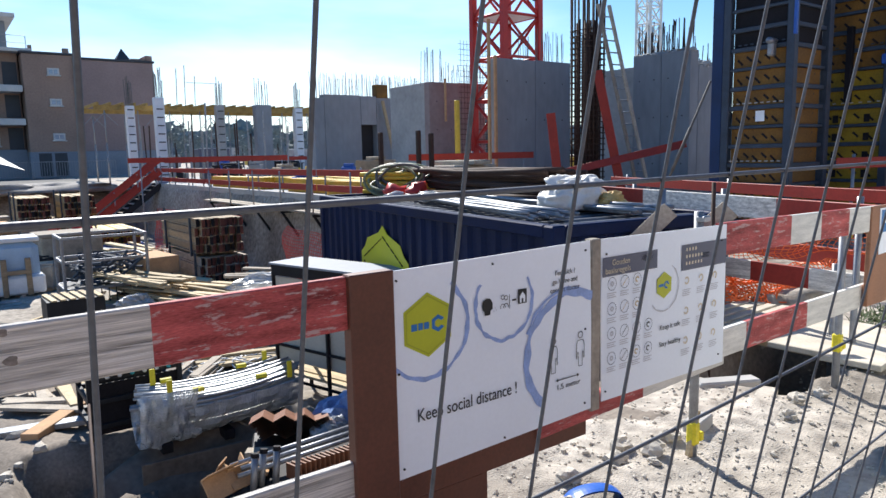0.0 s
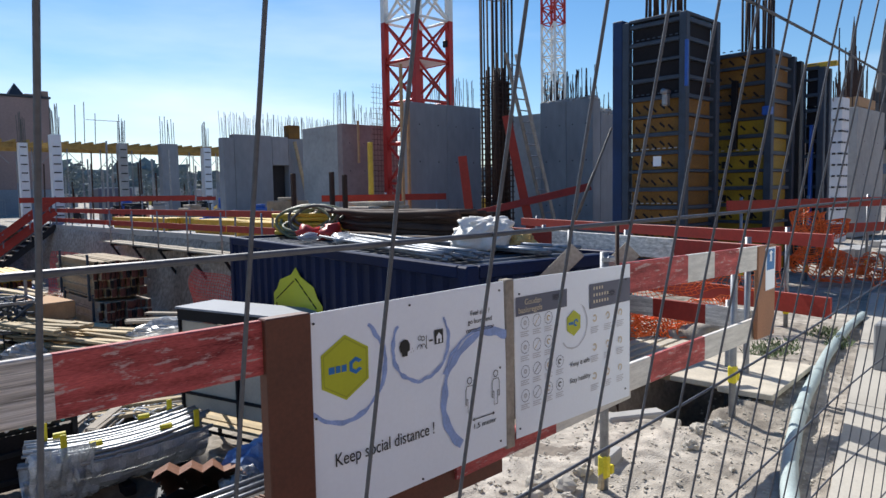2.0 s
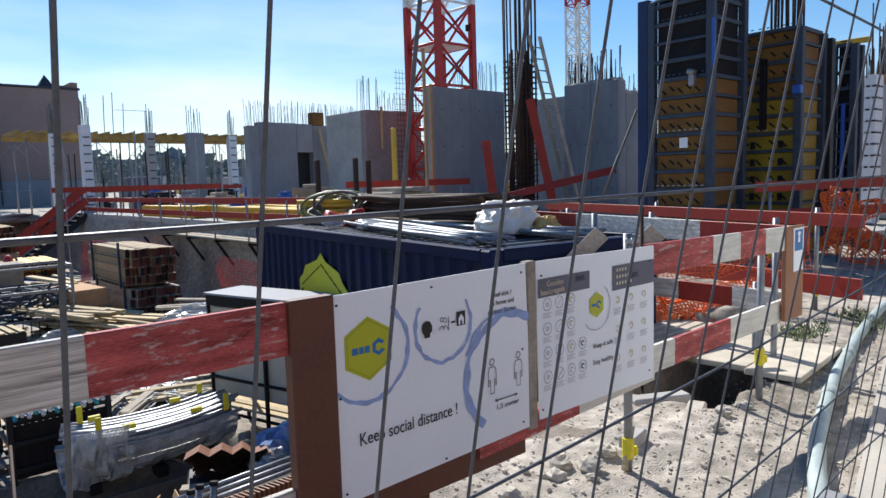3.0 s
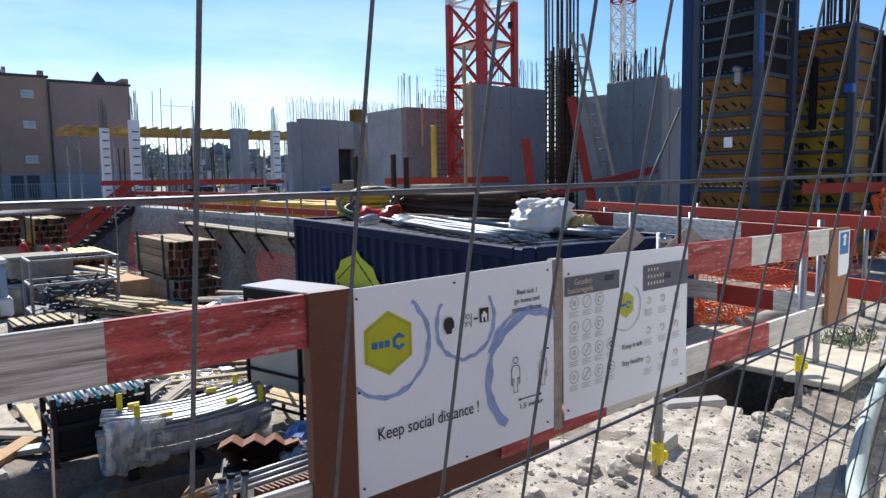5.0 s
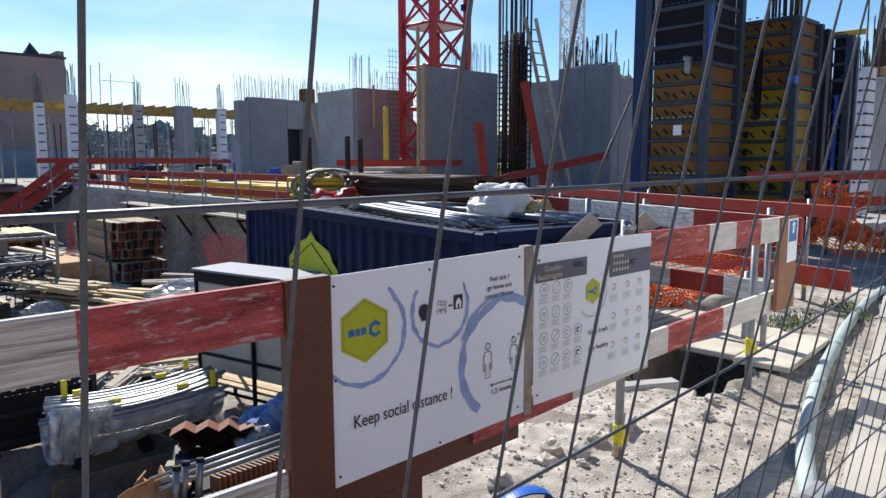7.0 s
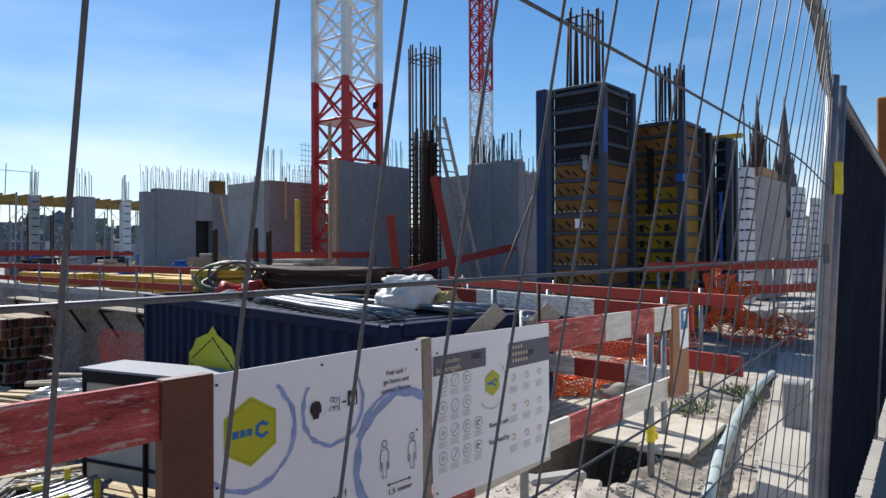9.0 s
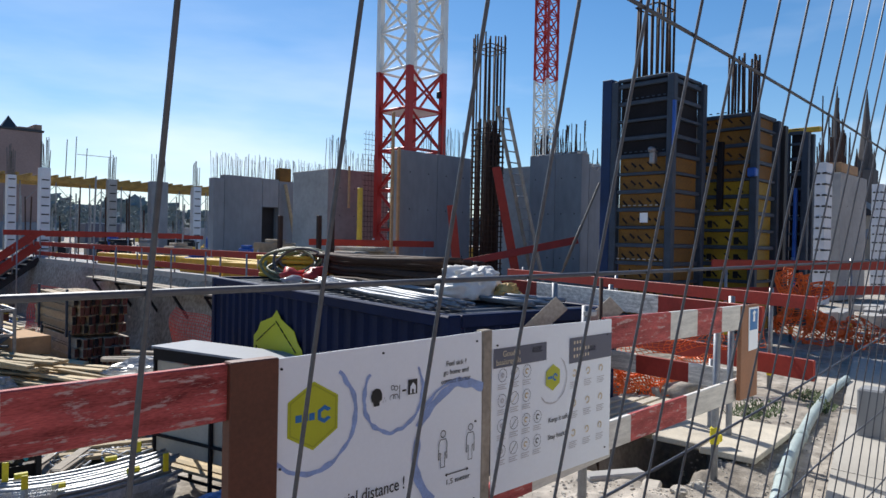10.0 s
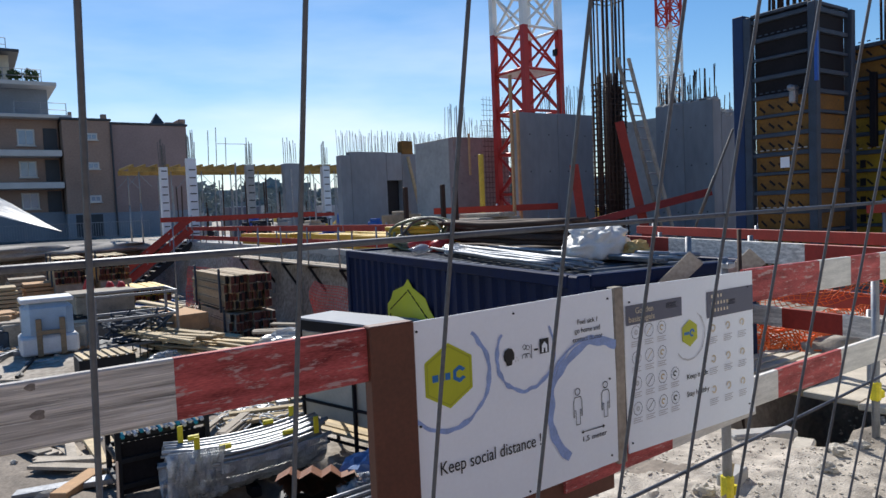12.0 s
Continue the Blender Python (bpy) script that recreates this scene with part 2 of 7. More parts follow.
GREENM = mat("teal_label", (0.03, 0.35, 0.45), 0.5, 0, 0.1, 6, 30, 0.0)


def ground_material():
    """Sandy rubble: pale dust, darker damp earth and gravel at two scales."""
    m = bpy.data.materials.new("sandy_rubble")
    m.use_nodes = True
    n, l = m.node_tree.nodes, m.node_tree.links
    b = n["Principled BSDF"]
    tc = n.new("ShaderNodeTexCoord")
    big, mid, fine = n.new("ShaderNodeTexNoise"), n.new("ShaderNodeTexNoise"), n.new("ShaderNodeTexVoronoi")
    for t, s in ((big, 0.55), (mid, 9.0), (fine, 95.0)):
        t.inputs["Scale"].default_value = s
        l.new(tc.outputs["Object"], t.inputs["Vector"])
    big.inputs["Detail"].default_value, mid.inputs["Detail"].default_value = 7.0, 8.0
    r1, r2 = n.new("ShaderNodeValToRGB"), n.new("ShaderNodeValToRGB")
    r1.color_ramp.elements[0].position, r1.color_ramp.elements[1].position = 0.38, 0.62
    r1.color_ramp.elements[0].color, r1.color_ramp.elements[1].color = (0.31, 0.275, 0.235, 1), (0.52, 0.475, 0.42, 1)
    r2.color_ramp.elements[0].position, r2.color_ramp.elements[1].position = 0.3, 0.7
    r2.color_ramp.elements[0].color, r2.color_ramp.elements[1].color = (0.5, 0.485, 0.47, 1), (1.1, 1.08, 1.05, 1)
    l.new(big.outputs["Fac"], r1.inputs["Fac"])
    l.new(mid.outputs["Fac"], r2.inputs["Fac"])
    mx = n.new("ShaderNodeMix")
    mx.data_type, mx.blend_type = "RGBA", "MULTIPLY"
    mx.inputs["Factor"].default_value = 1.0
    l.new(r1.outputs[0], mx.inputs["A"])
    l.new(r2.outputs[0], mx.inputs["B"])
    l.new(mx.outputs["Result"], b.inputs["Base Color"])
    b.inputs["Roughness"].default_value = 0.95
    ad = n.new("ShaderNodeMath")
    ad.operation = "MULTIPLY_ADD"
    ad.inputs[1].default_value = 0.35
    l.new(fine.outputs["Distance"], ad.inputs[0])
    l.new(mid.outputs["Fac"], ad.inputs[2])
    bp = n.new("ShaderNodeBump")
    bp.inputs["Strength"].default_value, bp.inputs["Distance"].default_value = 0.55, 0.025
    l.new(ad.outputs[0], bp.inputs["Height"])
    l.new(bp.outputs[0], b.inputs["Normal"])
    return m


GROUND = ground_material()
DECKW = mat("pale_deck_ply", (0.50, 0.45, 0.37), 0.8, 0, 0.2, 5, 50, 0.2, wear=(0.35, 0.3, 0.24), wear_amt=0.3, per_piece=0.1)


# ---- mesh helpers ----
class Shape:
    """Vertices, faces and a material slot for each face, in world metres."""

    def __init__(self):
        self.v, self.f, self.s = [], [], []

    def add(self, verts, faces, slot=0):
        k = len(self.v)
        self.v += [tuple(p) for p in verts]
        self.f += [tuple(i + k for i in f) for f in faces]
        self.s += [slot] * len(faces)
        return self

    def box(self, c, size, rz=0.0, bev=0.0, slot=0, m=None):
        """A box with chamfered edges, centre c."""
        hx, hy, hz = (a / 2 for a in size)
        b = min(bev, hx * 0.45, hy * 0.45, hz * 0.45)
        m = m or (Matrix.Translation(c) @ Matrix.Rotation(radians(rz), 4, "Z"))
        if b <= 0:
            vs = [(x * hx, y * hy, z * hz) for z in (-1, 1) for y in (-1, 1) for x in (-1, 1)]
            fs = [(0, 2, 3, 1), (4, 5, 7, 6), (0, 1, 5, 4), (2, 6, 7, 3), (0, 4, 6, 2), (1, 3, 7, 5)]
            return self.add([m @ Vector(p) for p in vs], fs, slot)
        vs, at = [], {}
        for sx in (-1, 1):
            for sy in (-1, 1):
                for sz in (-1, 1):
                    for ax in range(3):
                        p = [sx * (hx - b), sy * (hy - b), sz * (hz - b)]
                        p[ax] = (sx * hx, sy * hy, sz * hz)[ax]
                        at[sx, sy, sz, ax] = len(vs)
                        vs.append(p)
        fs = []
        for ax in range(3):
            u, w = (ax + 1) % 3, (ax + 2) % 3
            for s in (-1, 1):
                ring = []
                for a, c2 in ((-1, -1), (1, -1), (1, 1), (-1, 1)):
                    k = [0, 0, 0]
                    k[ax], k[u], k[w] = s, a, c2
                    ring.append(at[k[0], k[1], k[2], ax])
                fs.append(tuple(ring if s > 0 else ring[::-1]))
            for a in (-1, 1):
                for c2 in (-1, 1):
                    q = []
                    for s, face in ((-1, u), (1, u), (1, w), (-1, w)):
                        k = [0, 0, 0]
                        k[ax], k[u], k[w] = s, a, c2
                        q.append(at[k[0], k[1], k[2], face])
                    fs.append(tuple(q if a * c2 > 0 else q[::-1]))
        for sx in (-1, 1):
            for sy in (-1, 1):
                for sz in (-1, 1):
                    t = [at[sx, sy, sz, ax] for ax in range(3)]
                    fs.append(tuple(t if sx * sy * sz > 0 else t[::-1]))
        return self.add([m @ Vector(p) for p in vs], fs, slot)

    def beam(self, p, q, w, h, bev=0.0, slot=0, up=(0, 0, 1)):
        """A board or bar of section w x h from p to q; h is measured along up."""
        p, q = Vector(p), Vector(q)
        d = q - p
        z = Vector(up)
        x = d.normalized()
        y = z.cross(x)
        y = y.normalized() if y.length > 1e-4 else Vector((0, 1, 0))
        z = x.cross(y)
        m = Matrix((x, y, z)).transposed().to_4x4()
        m.translation = (p + q) / 2
        return self.box((0, 0, 0), (d.length, w, h), bev=bev, slot=slot, m=m)

    def tube(self, pts, r, n=8, slot=0, cap=True):
        """A round bar through the points."""
        pts = [Vector(p) for p in pts]
        rings, last = [], None
        for i, p in enumerate(pts):
            d = (pts[min(i + 1, len(pts) - 1)] - pts[max(i - 1, 0)]).normalized()
            a = last or (Vector((0, 0, 1)) if abs(d.z) < 0.9 else Vector((1, 0, 0)))
            a = (a - d * a.dot(d)).normalized()
            last = a
            c = d.cross(a)
            rr = r[i] if isinstance(r, (list, tuple)) else r
            rings.append([p + (a * math.cos(2 * math.pi * k / n) + c * math.sin(2 * math.pi * k / n)) * rr for k in range(n)])
        fs = []
        for i in range(len(pts) - 1):
            for k in range(n):
                fs.append((i * n + k, i * n + (k + 1) % n, (i + 1) * n + (k + 1) % n, (i + 1) * n + k))
        if cap:
            fs.append(tuple(range(n - 1, -1, -1)))
            fs.append(tuple((len(pts) - 1) * n + k for k in range(n)))
        return self.add([p for ring in rings for p in ring], fs, slot)

    def prism(self, poly, depth, m, slot=0):
        """A flat outline in the plane of m, depth metres thick along m's z."""
        n = len(poly)
        vs = [m @ Vector((x, y, 0)) for x, y in poly] + [m @ Vector((x, y, depth)) for x, y in poly]
        fs = [tuple(range(n - 1, -1, -1)), tuple(range(n, 2 * n))] + [(k, (k + 1) % n, n + (k + 1) % n, n + k) for k in range(n)]
        return self.add(vs, fs, slot)

    def lump(self, c, size, seed=0, rough=0.25, nu=10, nv=7, slot=0, rz=0.0):
        """An uneven rounded body, flattened where it rests."""
        vs, fs = [], []
        rot = Matrix.Rotation(rz, 3, "Z")
        for j in range(nv + 1):
            th = math.pi * j / nv
            for i in range(nu):
                ph = 2 * math.pi * i / nu
                p = Vector((math.sin(th) * math.cos(ph), math.sin(th) * math.sin(ph), math.cos(th)))
                k = 1 + rough * noise.noise(p * 1.7 + Vector((seed * 3.1, seed * 1.7, seed))) * 1.6 + rough * 0.5 * noise.noise(p * 4.3 + Vector((seed, 0, 0)))
                q = rot @ Vector((p.x * k * size[0] / 2, p.y * k * size[1] / 2, p.z * k * size[2] / 2))
                vs.append(Vector(c) + q)
        for j in range(nv):
            for i in range(nu):
                fs.append((j * nu + i, (j + 1) * nu + i, (j + 1) * nu + (i + 1) % nu, j * nu + (i + 1) % nu))
        return self.add(vs, fs, slot)

    def sheet(self, fn, nu, nv, thick=0.004, slot=0):
        """A cloth or plate: fn(u, v) for u, v in 0..1, with a back side."""
        a = [Vector(fn(i / nu, j / nv)) for j in range(nv + 1) for i in range(nu + 1)]
        b = [p - Vector((0, 0, thick)) for p in a]
        w, k, fs = nu + 1, len(a), []
        for j in range(nv):
            for i in range(nu):
                q = (j * w + i, j * w + i + 1, (j + 1) * w + i + 1, (j + 1) * w + i)
                fs.append(q)
                fs.append(tuple(x + k for x in q[::-1]))
        return self.add(a + b, fs, slot)

    def mesh(self, name, mats, origin=(0, 0, 0), smooth=False):
        me = bpy.data.meshes.new(name)
        o = origin
        me.from_pydata([(x - o[0], y - o[1], z - o[2]) for x, y, z in self.v], [], self.f)
        for mm in (mats if isinstance(mats, (list, tuple)) else [mats]):
            me.materials.append(mm)
        me.polygons.foreach_set("material_index", self.s)
        if smooth:
            me.polygons.foreach_set("use_smooth", [True] * len(me.polygons))
        me.update()
        return me


def thing(name, at, label, category, group="", kind=""):
    """An empty at the base of a thing, which parents its parts."""
    ob = new(name)
    ob.location = at
    ob.empty_display_size = 0.1
    return tagged(ob, label, category, group, kind)


def part(name, shape, mats, parent, label="", smooth=False):
    """One mesh object under a thing or under a part."""
    o = Vector((0, 0, 0))
    p = parent
    while p:
        o += p.location
        p = p.parent
    lo = Vector([sum(c) / len(shape.v) for c in zip(*shape.v)])
    ob = new(name, shape.mesh(name, mats, lo, smooth))
    ob.parent = parent
    ob.location = lo - o
    return tagged(ob, label)


def solid(name, shape, mats, label, category, group="", kind="", smooth=False):
    """A thing of a single mesh, with its origin at its foot."""
    xs, ys, zs = zip(*shape.v)
    o = ((min(xs) + max(xs)) / 2, (min(ys) + max(ys)) / 2, min(zs))
    ob = new(name, shape.mesh(name, mats, o, smooth))
    ob.location = o
    return tagged(ob, label, category, group, kind)


def flat_text(name, body, size, m, material, parent, align="LEFT", bold=0.0, width=0.0):
    """Lettering as a thin mesh in the plane of m."""
    cu = bpy.data.curves.new(name, "FONT")
    cu.body, cu.size, cu.align_x, cu.extrude, cu.offset = body, size, align, 0.0004, bold
    tmp = bpy.data.objects.new(name, cu)
    me = bpy.data.meshes.new_from_object(tmp)
    bpy.data.objects.remove(tmp)
    me.materials.clear()
    me.materials.append(material)
    if width:
        xs = [v.co.x for v in me.vertices]
        me.transform(Matrix.Diagonal((width / (max(xs) - min(xs)), 1, 1, 1)))
    ob = new(name, me)
    ob.parent = parent
    o = Vector((0, 0, 0))
    p = parent
    while p:
        o += p.location
        p = p.parent
    ob.matrix_basis = Matrix.Translation(-o) @ m
    return ob


# ---- ground: street level, storage pit and the raised slab beyond, one sheet to the horizon ----
STREET, PIT, SLAB = -0.15, -1.75, 0.42


def smooth01(a, b, x):
    t = min(1.0, max(0.0, (x - a) / (b - a)))
    return t * t * (3 - 2 * t)


def ground_z(x, y):
    near = 2.75 + 0.75 * smooth01(2.2, 4.2, x) + 0.15 * noise.noise((x * 0.8, 3.1, 0))
    down = smooth01(near, near + 3.6 - 3.0 * smooth01(3.4, 4.2, x), y)
    right = 1 - smooth01(7.75, 8.22, x)
    far = 1 - smooth01(33.0, 36.5, y)
    left = smooth01(-26, -22, x)
    pit = down * right * far * left
    up = max(smooth01(9.0, 12.0, y) * smooth01(8.0, 8.35, x), smooth01(32.5, 36.5, y))
    base = STREET + (SLAB - STREET) * up
    z = base + (PIT - base) * pit
    # floor lowered in front of the tube bundle so that deeper shade falls there
    trench = smooth01(0.75, 1.25, x) * (1 - smooth01(3.7, 4.1, x)) * smooth01(6.1, 6.45, y) * (1 - smooth01(8.7, 8.95, y))
    z -= 0.85 * trench
    # hollow under the guard rail beside the plank deck
    hol = smooth01(4.6, 4.9, x) * (1 - smooth01(5.95, 6.25, x)) * smooth01(2.54, 2.74, y + 0.06 * noise.noise((x * 5, 0, 3))) * (1 - smooth01(3.2, 3.42, y))
    z -= 0.9 * hol
    if abs(x) < 40 and -3 < y < 45:
        rubble = 0.05 * noise.noise((x * 1.3, y * 1.3, 1.0)) + 0.028 * noise.noise((x * 4.1, y * 4.1, 2.0)) + 0.014 * noise.noise((x * 11, y * 11, 5.0))
        if 1.4 < y < 6.5 and 0 < x < 9:
            rubble += 0.006 * abs(noise.noise((x * 7.3, y * 7.3, 9.0))) + 0.005 * noise.noise((x * 21, y * 21, 7.0))
        path = smooth01(1.55, 2.15, y)
        z += rubble * (0.2 + 0.8 * path) * (1.0 + 3.2 * smooth01(2.6, 4.0, y) * (1 - smooth01(6.5, 10, y)) * (1 - smooth01(2.0, 4.0, x)))
    return z


def grid_steps(stops):
    out = []
    for a, b, n in stops:
        out += [a + (b - a) * i / n for i in range(n)]
    return out + [stops[-1][1]]


gx = grid_steps([(-1500, -200, 5), (-200, -30, 8), (-30, -4, 26), (-4, 0, 20), (0, 2, 32), (2, 6.5, 160), (6.5, 9, 40), (9, 16, 28), (16, 60, 22), (60, 250, 8), (250, 1800, 6)])
gy = grid_steps([(-600, -20, 5), (-20, 0, 10), (0, 1.2, 8), (1.2, 3.4, 78), (3.4, 6.5, 62), (6.5, 12, 50), (12, 40, 62), (40, 120, 16), (120, 2500, 10)])
gs = Shape()
gs.add([(x, y, ground_z(x, y)) for y in gy for x in gx], [(j * len(gx) + i, j * len(gx) + i + 1, (j + 1) * len(gx) + i + 1, (j + 1) * len(gx) + i) for j in range(len(gy) - 1) for i in range(len(gx) - 1)])
# Damp dug soil, its colour darkened further for shade by the tubes and rail.
DUGSHADE = mat("dug_shaded_soil", (0.20, 0.168, 0.138), 0.95, 0, 0.5, 2.2, 26, 0.8, wear=(0.34, 0.30, 0.255), wear_amt=0.55)
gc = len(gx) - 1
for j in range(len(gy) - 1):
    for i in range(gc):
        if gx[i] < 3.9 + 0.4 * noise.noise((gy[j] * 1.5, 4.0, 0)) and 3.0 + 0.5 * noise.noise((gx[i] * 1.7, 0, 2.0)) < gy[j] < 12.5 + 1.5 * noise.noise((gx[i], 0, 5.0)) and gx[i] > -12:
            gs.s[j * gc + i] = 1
        # in the hollow beside the deck this soil paints the shade
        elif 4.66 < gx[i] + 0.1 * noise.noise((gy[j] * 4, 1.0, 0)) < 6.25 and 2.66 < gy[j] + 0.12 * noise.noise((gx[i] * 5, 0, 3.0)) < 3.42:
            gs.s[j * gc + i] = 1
ground_ob = new("ground", gs.mesh("ground", [GROUND, DUGSHADE], smooth=True))
tagged(ground_ob, "dusty sandy building ground with rubble and a storage pit", "ground", kind="structure")

# loose stones on the street strip and the pit slope
rnd = random.Random(7)
stones = Shape()
for i in range(1500):
    if i < 420:
        x, y = rnd.uniform(2.2, 7.5), rnd.uniform(1.3, 3.2)
    elif i < 1150:
        x, y = rnd.uniform(-1.5, 4.0), rnd.uniform(2.7, 9.0)
    else:
        x, y = rnd.uniform(-3.0, 8.0), rnd.uniform(9.0, 30.0)
    s = 0.005 + (0.018 if y < 3.2 else 0.09) * rnd.random() ** 3
    stones.lump((x, y, ground_z(x, y) + s * 0.15), (s * 2.2, s * 1.7, s * 1.3), seed=i, rough=0.5, nu=6, nv=4, rz=rnd.uniform(0, 6))
for i in range(3200):
    x, y = rnd.uniform(2.2, 7.0), 1.45 + 1.7 * rnd.random()
    s = 0.003 + 0.011 * rnd.random() ** 3
    stones.lump((x, y, ground_z(x, y) + s * 0.3), (s * 2.2, s * 1.8, s * 1.5), seed=i, rough=0.5, nu=5, nv=3, rz=rnd.uniform(0, 6))
solid("loose_stones", stones, STONE, "scattered pale stones and gravel on sandy ground", "stones", kind="stuff")


def stone(x, y, s, seed):
    sh = Shape().lump((x, y, ground_z(x, y) + s * 0.18), (s * 1.3, s * 1.05, s * 0.85), seed=seed, rough=0.38, nu=12, nv=8, rz=seed)
    return solid("rubble_stone", sh, STONE, "pale broken stone lying on the sand", "stone", group="rubble stones by the rail")


for i, (x, y, s) in enumerate([(3.25, 2.71, 0.1), (3.36, 2.6, 0.12), (3.1, 2.62, 0.09), (2.72, 2.6, 0.1), (2.55, 2.45, 0.1), (3.25, 2.5, 0.05), (4.3, 2.35, 0.08), (4.6, 2.45, 0.09), (4.85, 2.42, 0.07), (3.55, 2.62, 0.08)]):
    stone(x, y, s, i + 3)

# unseen brown wall behind the viewer, added to close the place and bounce light
front = Shape().box((4.0, -15.0, 4.3), (60.0, 0.5, 9.0), bev=0.02)
tagged(new("wall_unseen", front.mesh("wall_unseen", BRICK)), "plain brown wall added out of view behind the viewer to bounce light", "wall", kind="structure")

# ---- concrete pit wall, faces the pit ----
w = Shape()
for k in range(8):
    y0, y1 = 10.2 + 2.8 * k, 10.2 + 2.8 * (k + 1) - 0.012
    w.box((8.42, (y0 + y1) / 2, -0.65), (0.3, y1 - y0, 2.26), bev=0.012)
tagged(new("wall_pit", w.mesh("wall_pit", CONCL)), "bare cast concrete retaining wall of the pit", "wall", kind="structure")


slab_sh = Shape().box((34.6, 27.0, SLAB - 0.1), (52.0, 29.0, 0.26), bev=0.02)
tagged(new("floor_slab", slab_sh.mesh("floor_slab", CONC)), "dusty grey concrete floor slab of the new building", "floor", kind="structure")
road_sh = Shape().box((-14.0, 46.5, SLAB - 0.09), (43.0, 14.0, 0.24), bev=0.02)
ASPHALT = mat("grey_asphalt", (0.075, 0.075, 0.078), 0.9, 0, 0.2, 0.4, 12, 0.2)
tagged(new("road", road_sh.mesh("road", ASPHALT)), "grey asphalt road before the apartment buildings", "road", kind="structure")
DUST = mat("dusty_grey_earth", (0.33, 0.305, 0.28), 0.95, 0, 0.35, 1.5, 14, 0.6)
# Damp earth with the shade round the tube bundle put into its colour.
EARTHSHADE = mat("shaded_earth", (0.15, 0.122, 0.10), 0.95, 0, 0.4, 1.5, 14, 0.6)
for i, (x, y, sx, sy, sz) in enumerate(((-3.5, 34.6, 7, 3, 0.9), (1.2, 35.0, 8, 2.6, 0.55), (5.0, 35.2, 6, 2.4, 0.45), (-9.0, 34.5, 7, 3, 1.2), (3.0, 37.0, 7, 2.0, 0.5))):
    solid("earth_bank", Shape().lump((x, y, SLAB - 0.1), (sx, sy, sz), seed=20 + i, rough=0.45, nu=22, nv=10), DUST, "dusty grey earth bank at the end of the pit", "earth bank", group="earth banks", smooth=True)

# ---- guard rails ----
def board(sh, p, q, h, t, segs=None):
    """One board from p to q with its top edge at p and q, in painted lengths (share, slot)."""
    p, q = Vector(p), Vector(q)
    segs = segs or [(1.0, 0)]
    total, run, cuts = sum(a for a, _ in segs), 0.0, [0.0]
    for a, _ in segs:
        run += a
        cuts.append(run / total)
    d = (q - p).normalized()
    side = Vector((0, 0, 1)).cross(d).normalized() * (t / 2)
    c = 0.004
    vs = []
    for k in cuts:
        o = p.lerp(q, k)
        for sx, sz in ((-1, -c), (-1 + 2 * c / t, 0), (1 - 2 * c / t, 0), (1, -c), (1, -h + c), (1 - 2 * c / t, -h), (-1 + 2 * c / t, -h), (-1, -h + c)):
            vs.append(o + side * sx + Vector((0, 0, sz)))
    n = len(cuts)
    sh.add(vs, [tuple(range(7, -1, -1))], segs[0][1])
    k0 = len(sh.v) - len(vs)
    sh.f[-1] = tuple(i + k0 for i in range(7, -1, -1))
    for i in range(n - 1):
        for j in range(8):
            sh.f.append((k0 + i * 8 + j, k0 + i * 8 + (j + 1) % 8, k0 + (i + 1) * 8 + (j + 1) % 8, k0 + (i + 1) * 8 + j))
            sh.s.append(segs[i][1])
    sh.f.append(tuple(k0 + (n - 1) * 8 + j for j in range(8)))
    sh.s.append(segs[-1][1])
    return sh


def rail_post(parent, x, y, z0, z1, r=0.024, clamp=True, rise=0.22):
    p = part("post", Shape().tube([(x, y, z0), (x, y, z1)], r, 10), TUBE, parent, "galvanised steel tube post", smooth=True)
    if clamp:
        c = Shape().box((x, y, z0 + rise), (0.056, 0.056, 0.13), bev=0.012)
        c.box((x + 0.035, y - 0.02, z0 + rise - 0.02), (0.03, 0.03, 0.05), bev=0.006)
        part("clamp", c, CLAMP, p, "yellow plastic clamp")
    return p


YB = 2.372
rail = thing("guard_rail", (2.4, YB, STREET), "red and white painted timber guard rail on steel posts", "guard rail")
part("top_board", board(Shape(), (-1.6, YB, 1.04), (1.452, YB, 1.054), 0.172, 0.03, [(2.463, 0), (0.589, 1)]), [GREYWOOD, RED], rail, "weathered grey and red painted plank")
part("top_board", board(Shape(), (3.55, YB, 1.062), (5.50, YB, 1.035), 0.165, 0.03, [(0.70, 1), (0.35, 0), (0.36, 1), (0.54, 0)]), [WHITE, RED], rail, "red and white striped plank")
part("lower_board", board(Shape(), (-1.6, YB, 0.43), (1.46, YB, 0.435), 0.17, 0.03, [(1, 0)]), [GREYWOOD], rail, "weathered grey plank")
part("lower_board", board(Shape(), (2.3, YB + 0.003, 0.39), (3.62, YB + 0.003, 0.438), 0.112, 0.03, [(0.663, 1), (0.657, 0)]), [WHITE, RED], rail, "red and white striped plank")
part("lower_board", board(Shape(), (3.40, YB + 0.035, 0.495), (5.35, YB + 0.03, 0.522), 0.152, 0.03, [(0.48, 0), (0.665, 1), (0.80, 0)]), [WHITE, RED], rail, "red and white striped plank")
part("cover_board", Shape().box((1.534, YB - 0.012, 0.505), (0.166, 0.05, 1.11), bev=0.004), PLY, rail, "brown film-faced plywood upright")
part("cover_board", Shape().box((2.105, YB + 0.012, 0.355), (0.98, 0.021, 0.27), bev=0.003), PLY, rail, "brown film-faced plywood strip")
part("cover_board", Shape().box((1.75, YB + 0.016, 0.16), (0.58, 0.021, 0.12), bev=0.003), PLY, rail, "brown film-faced plywood strip")
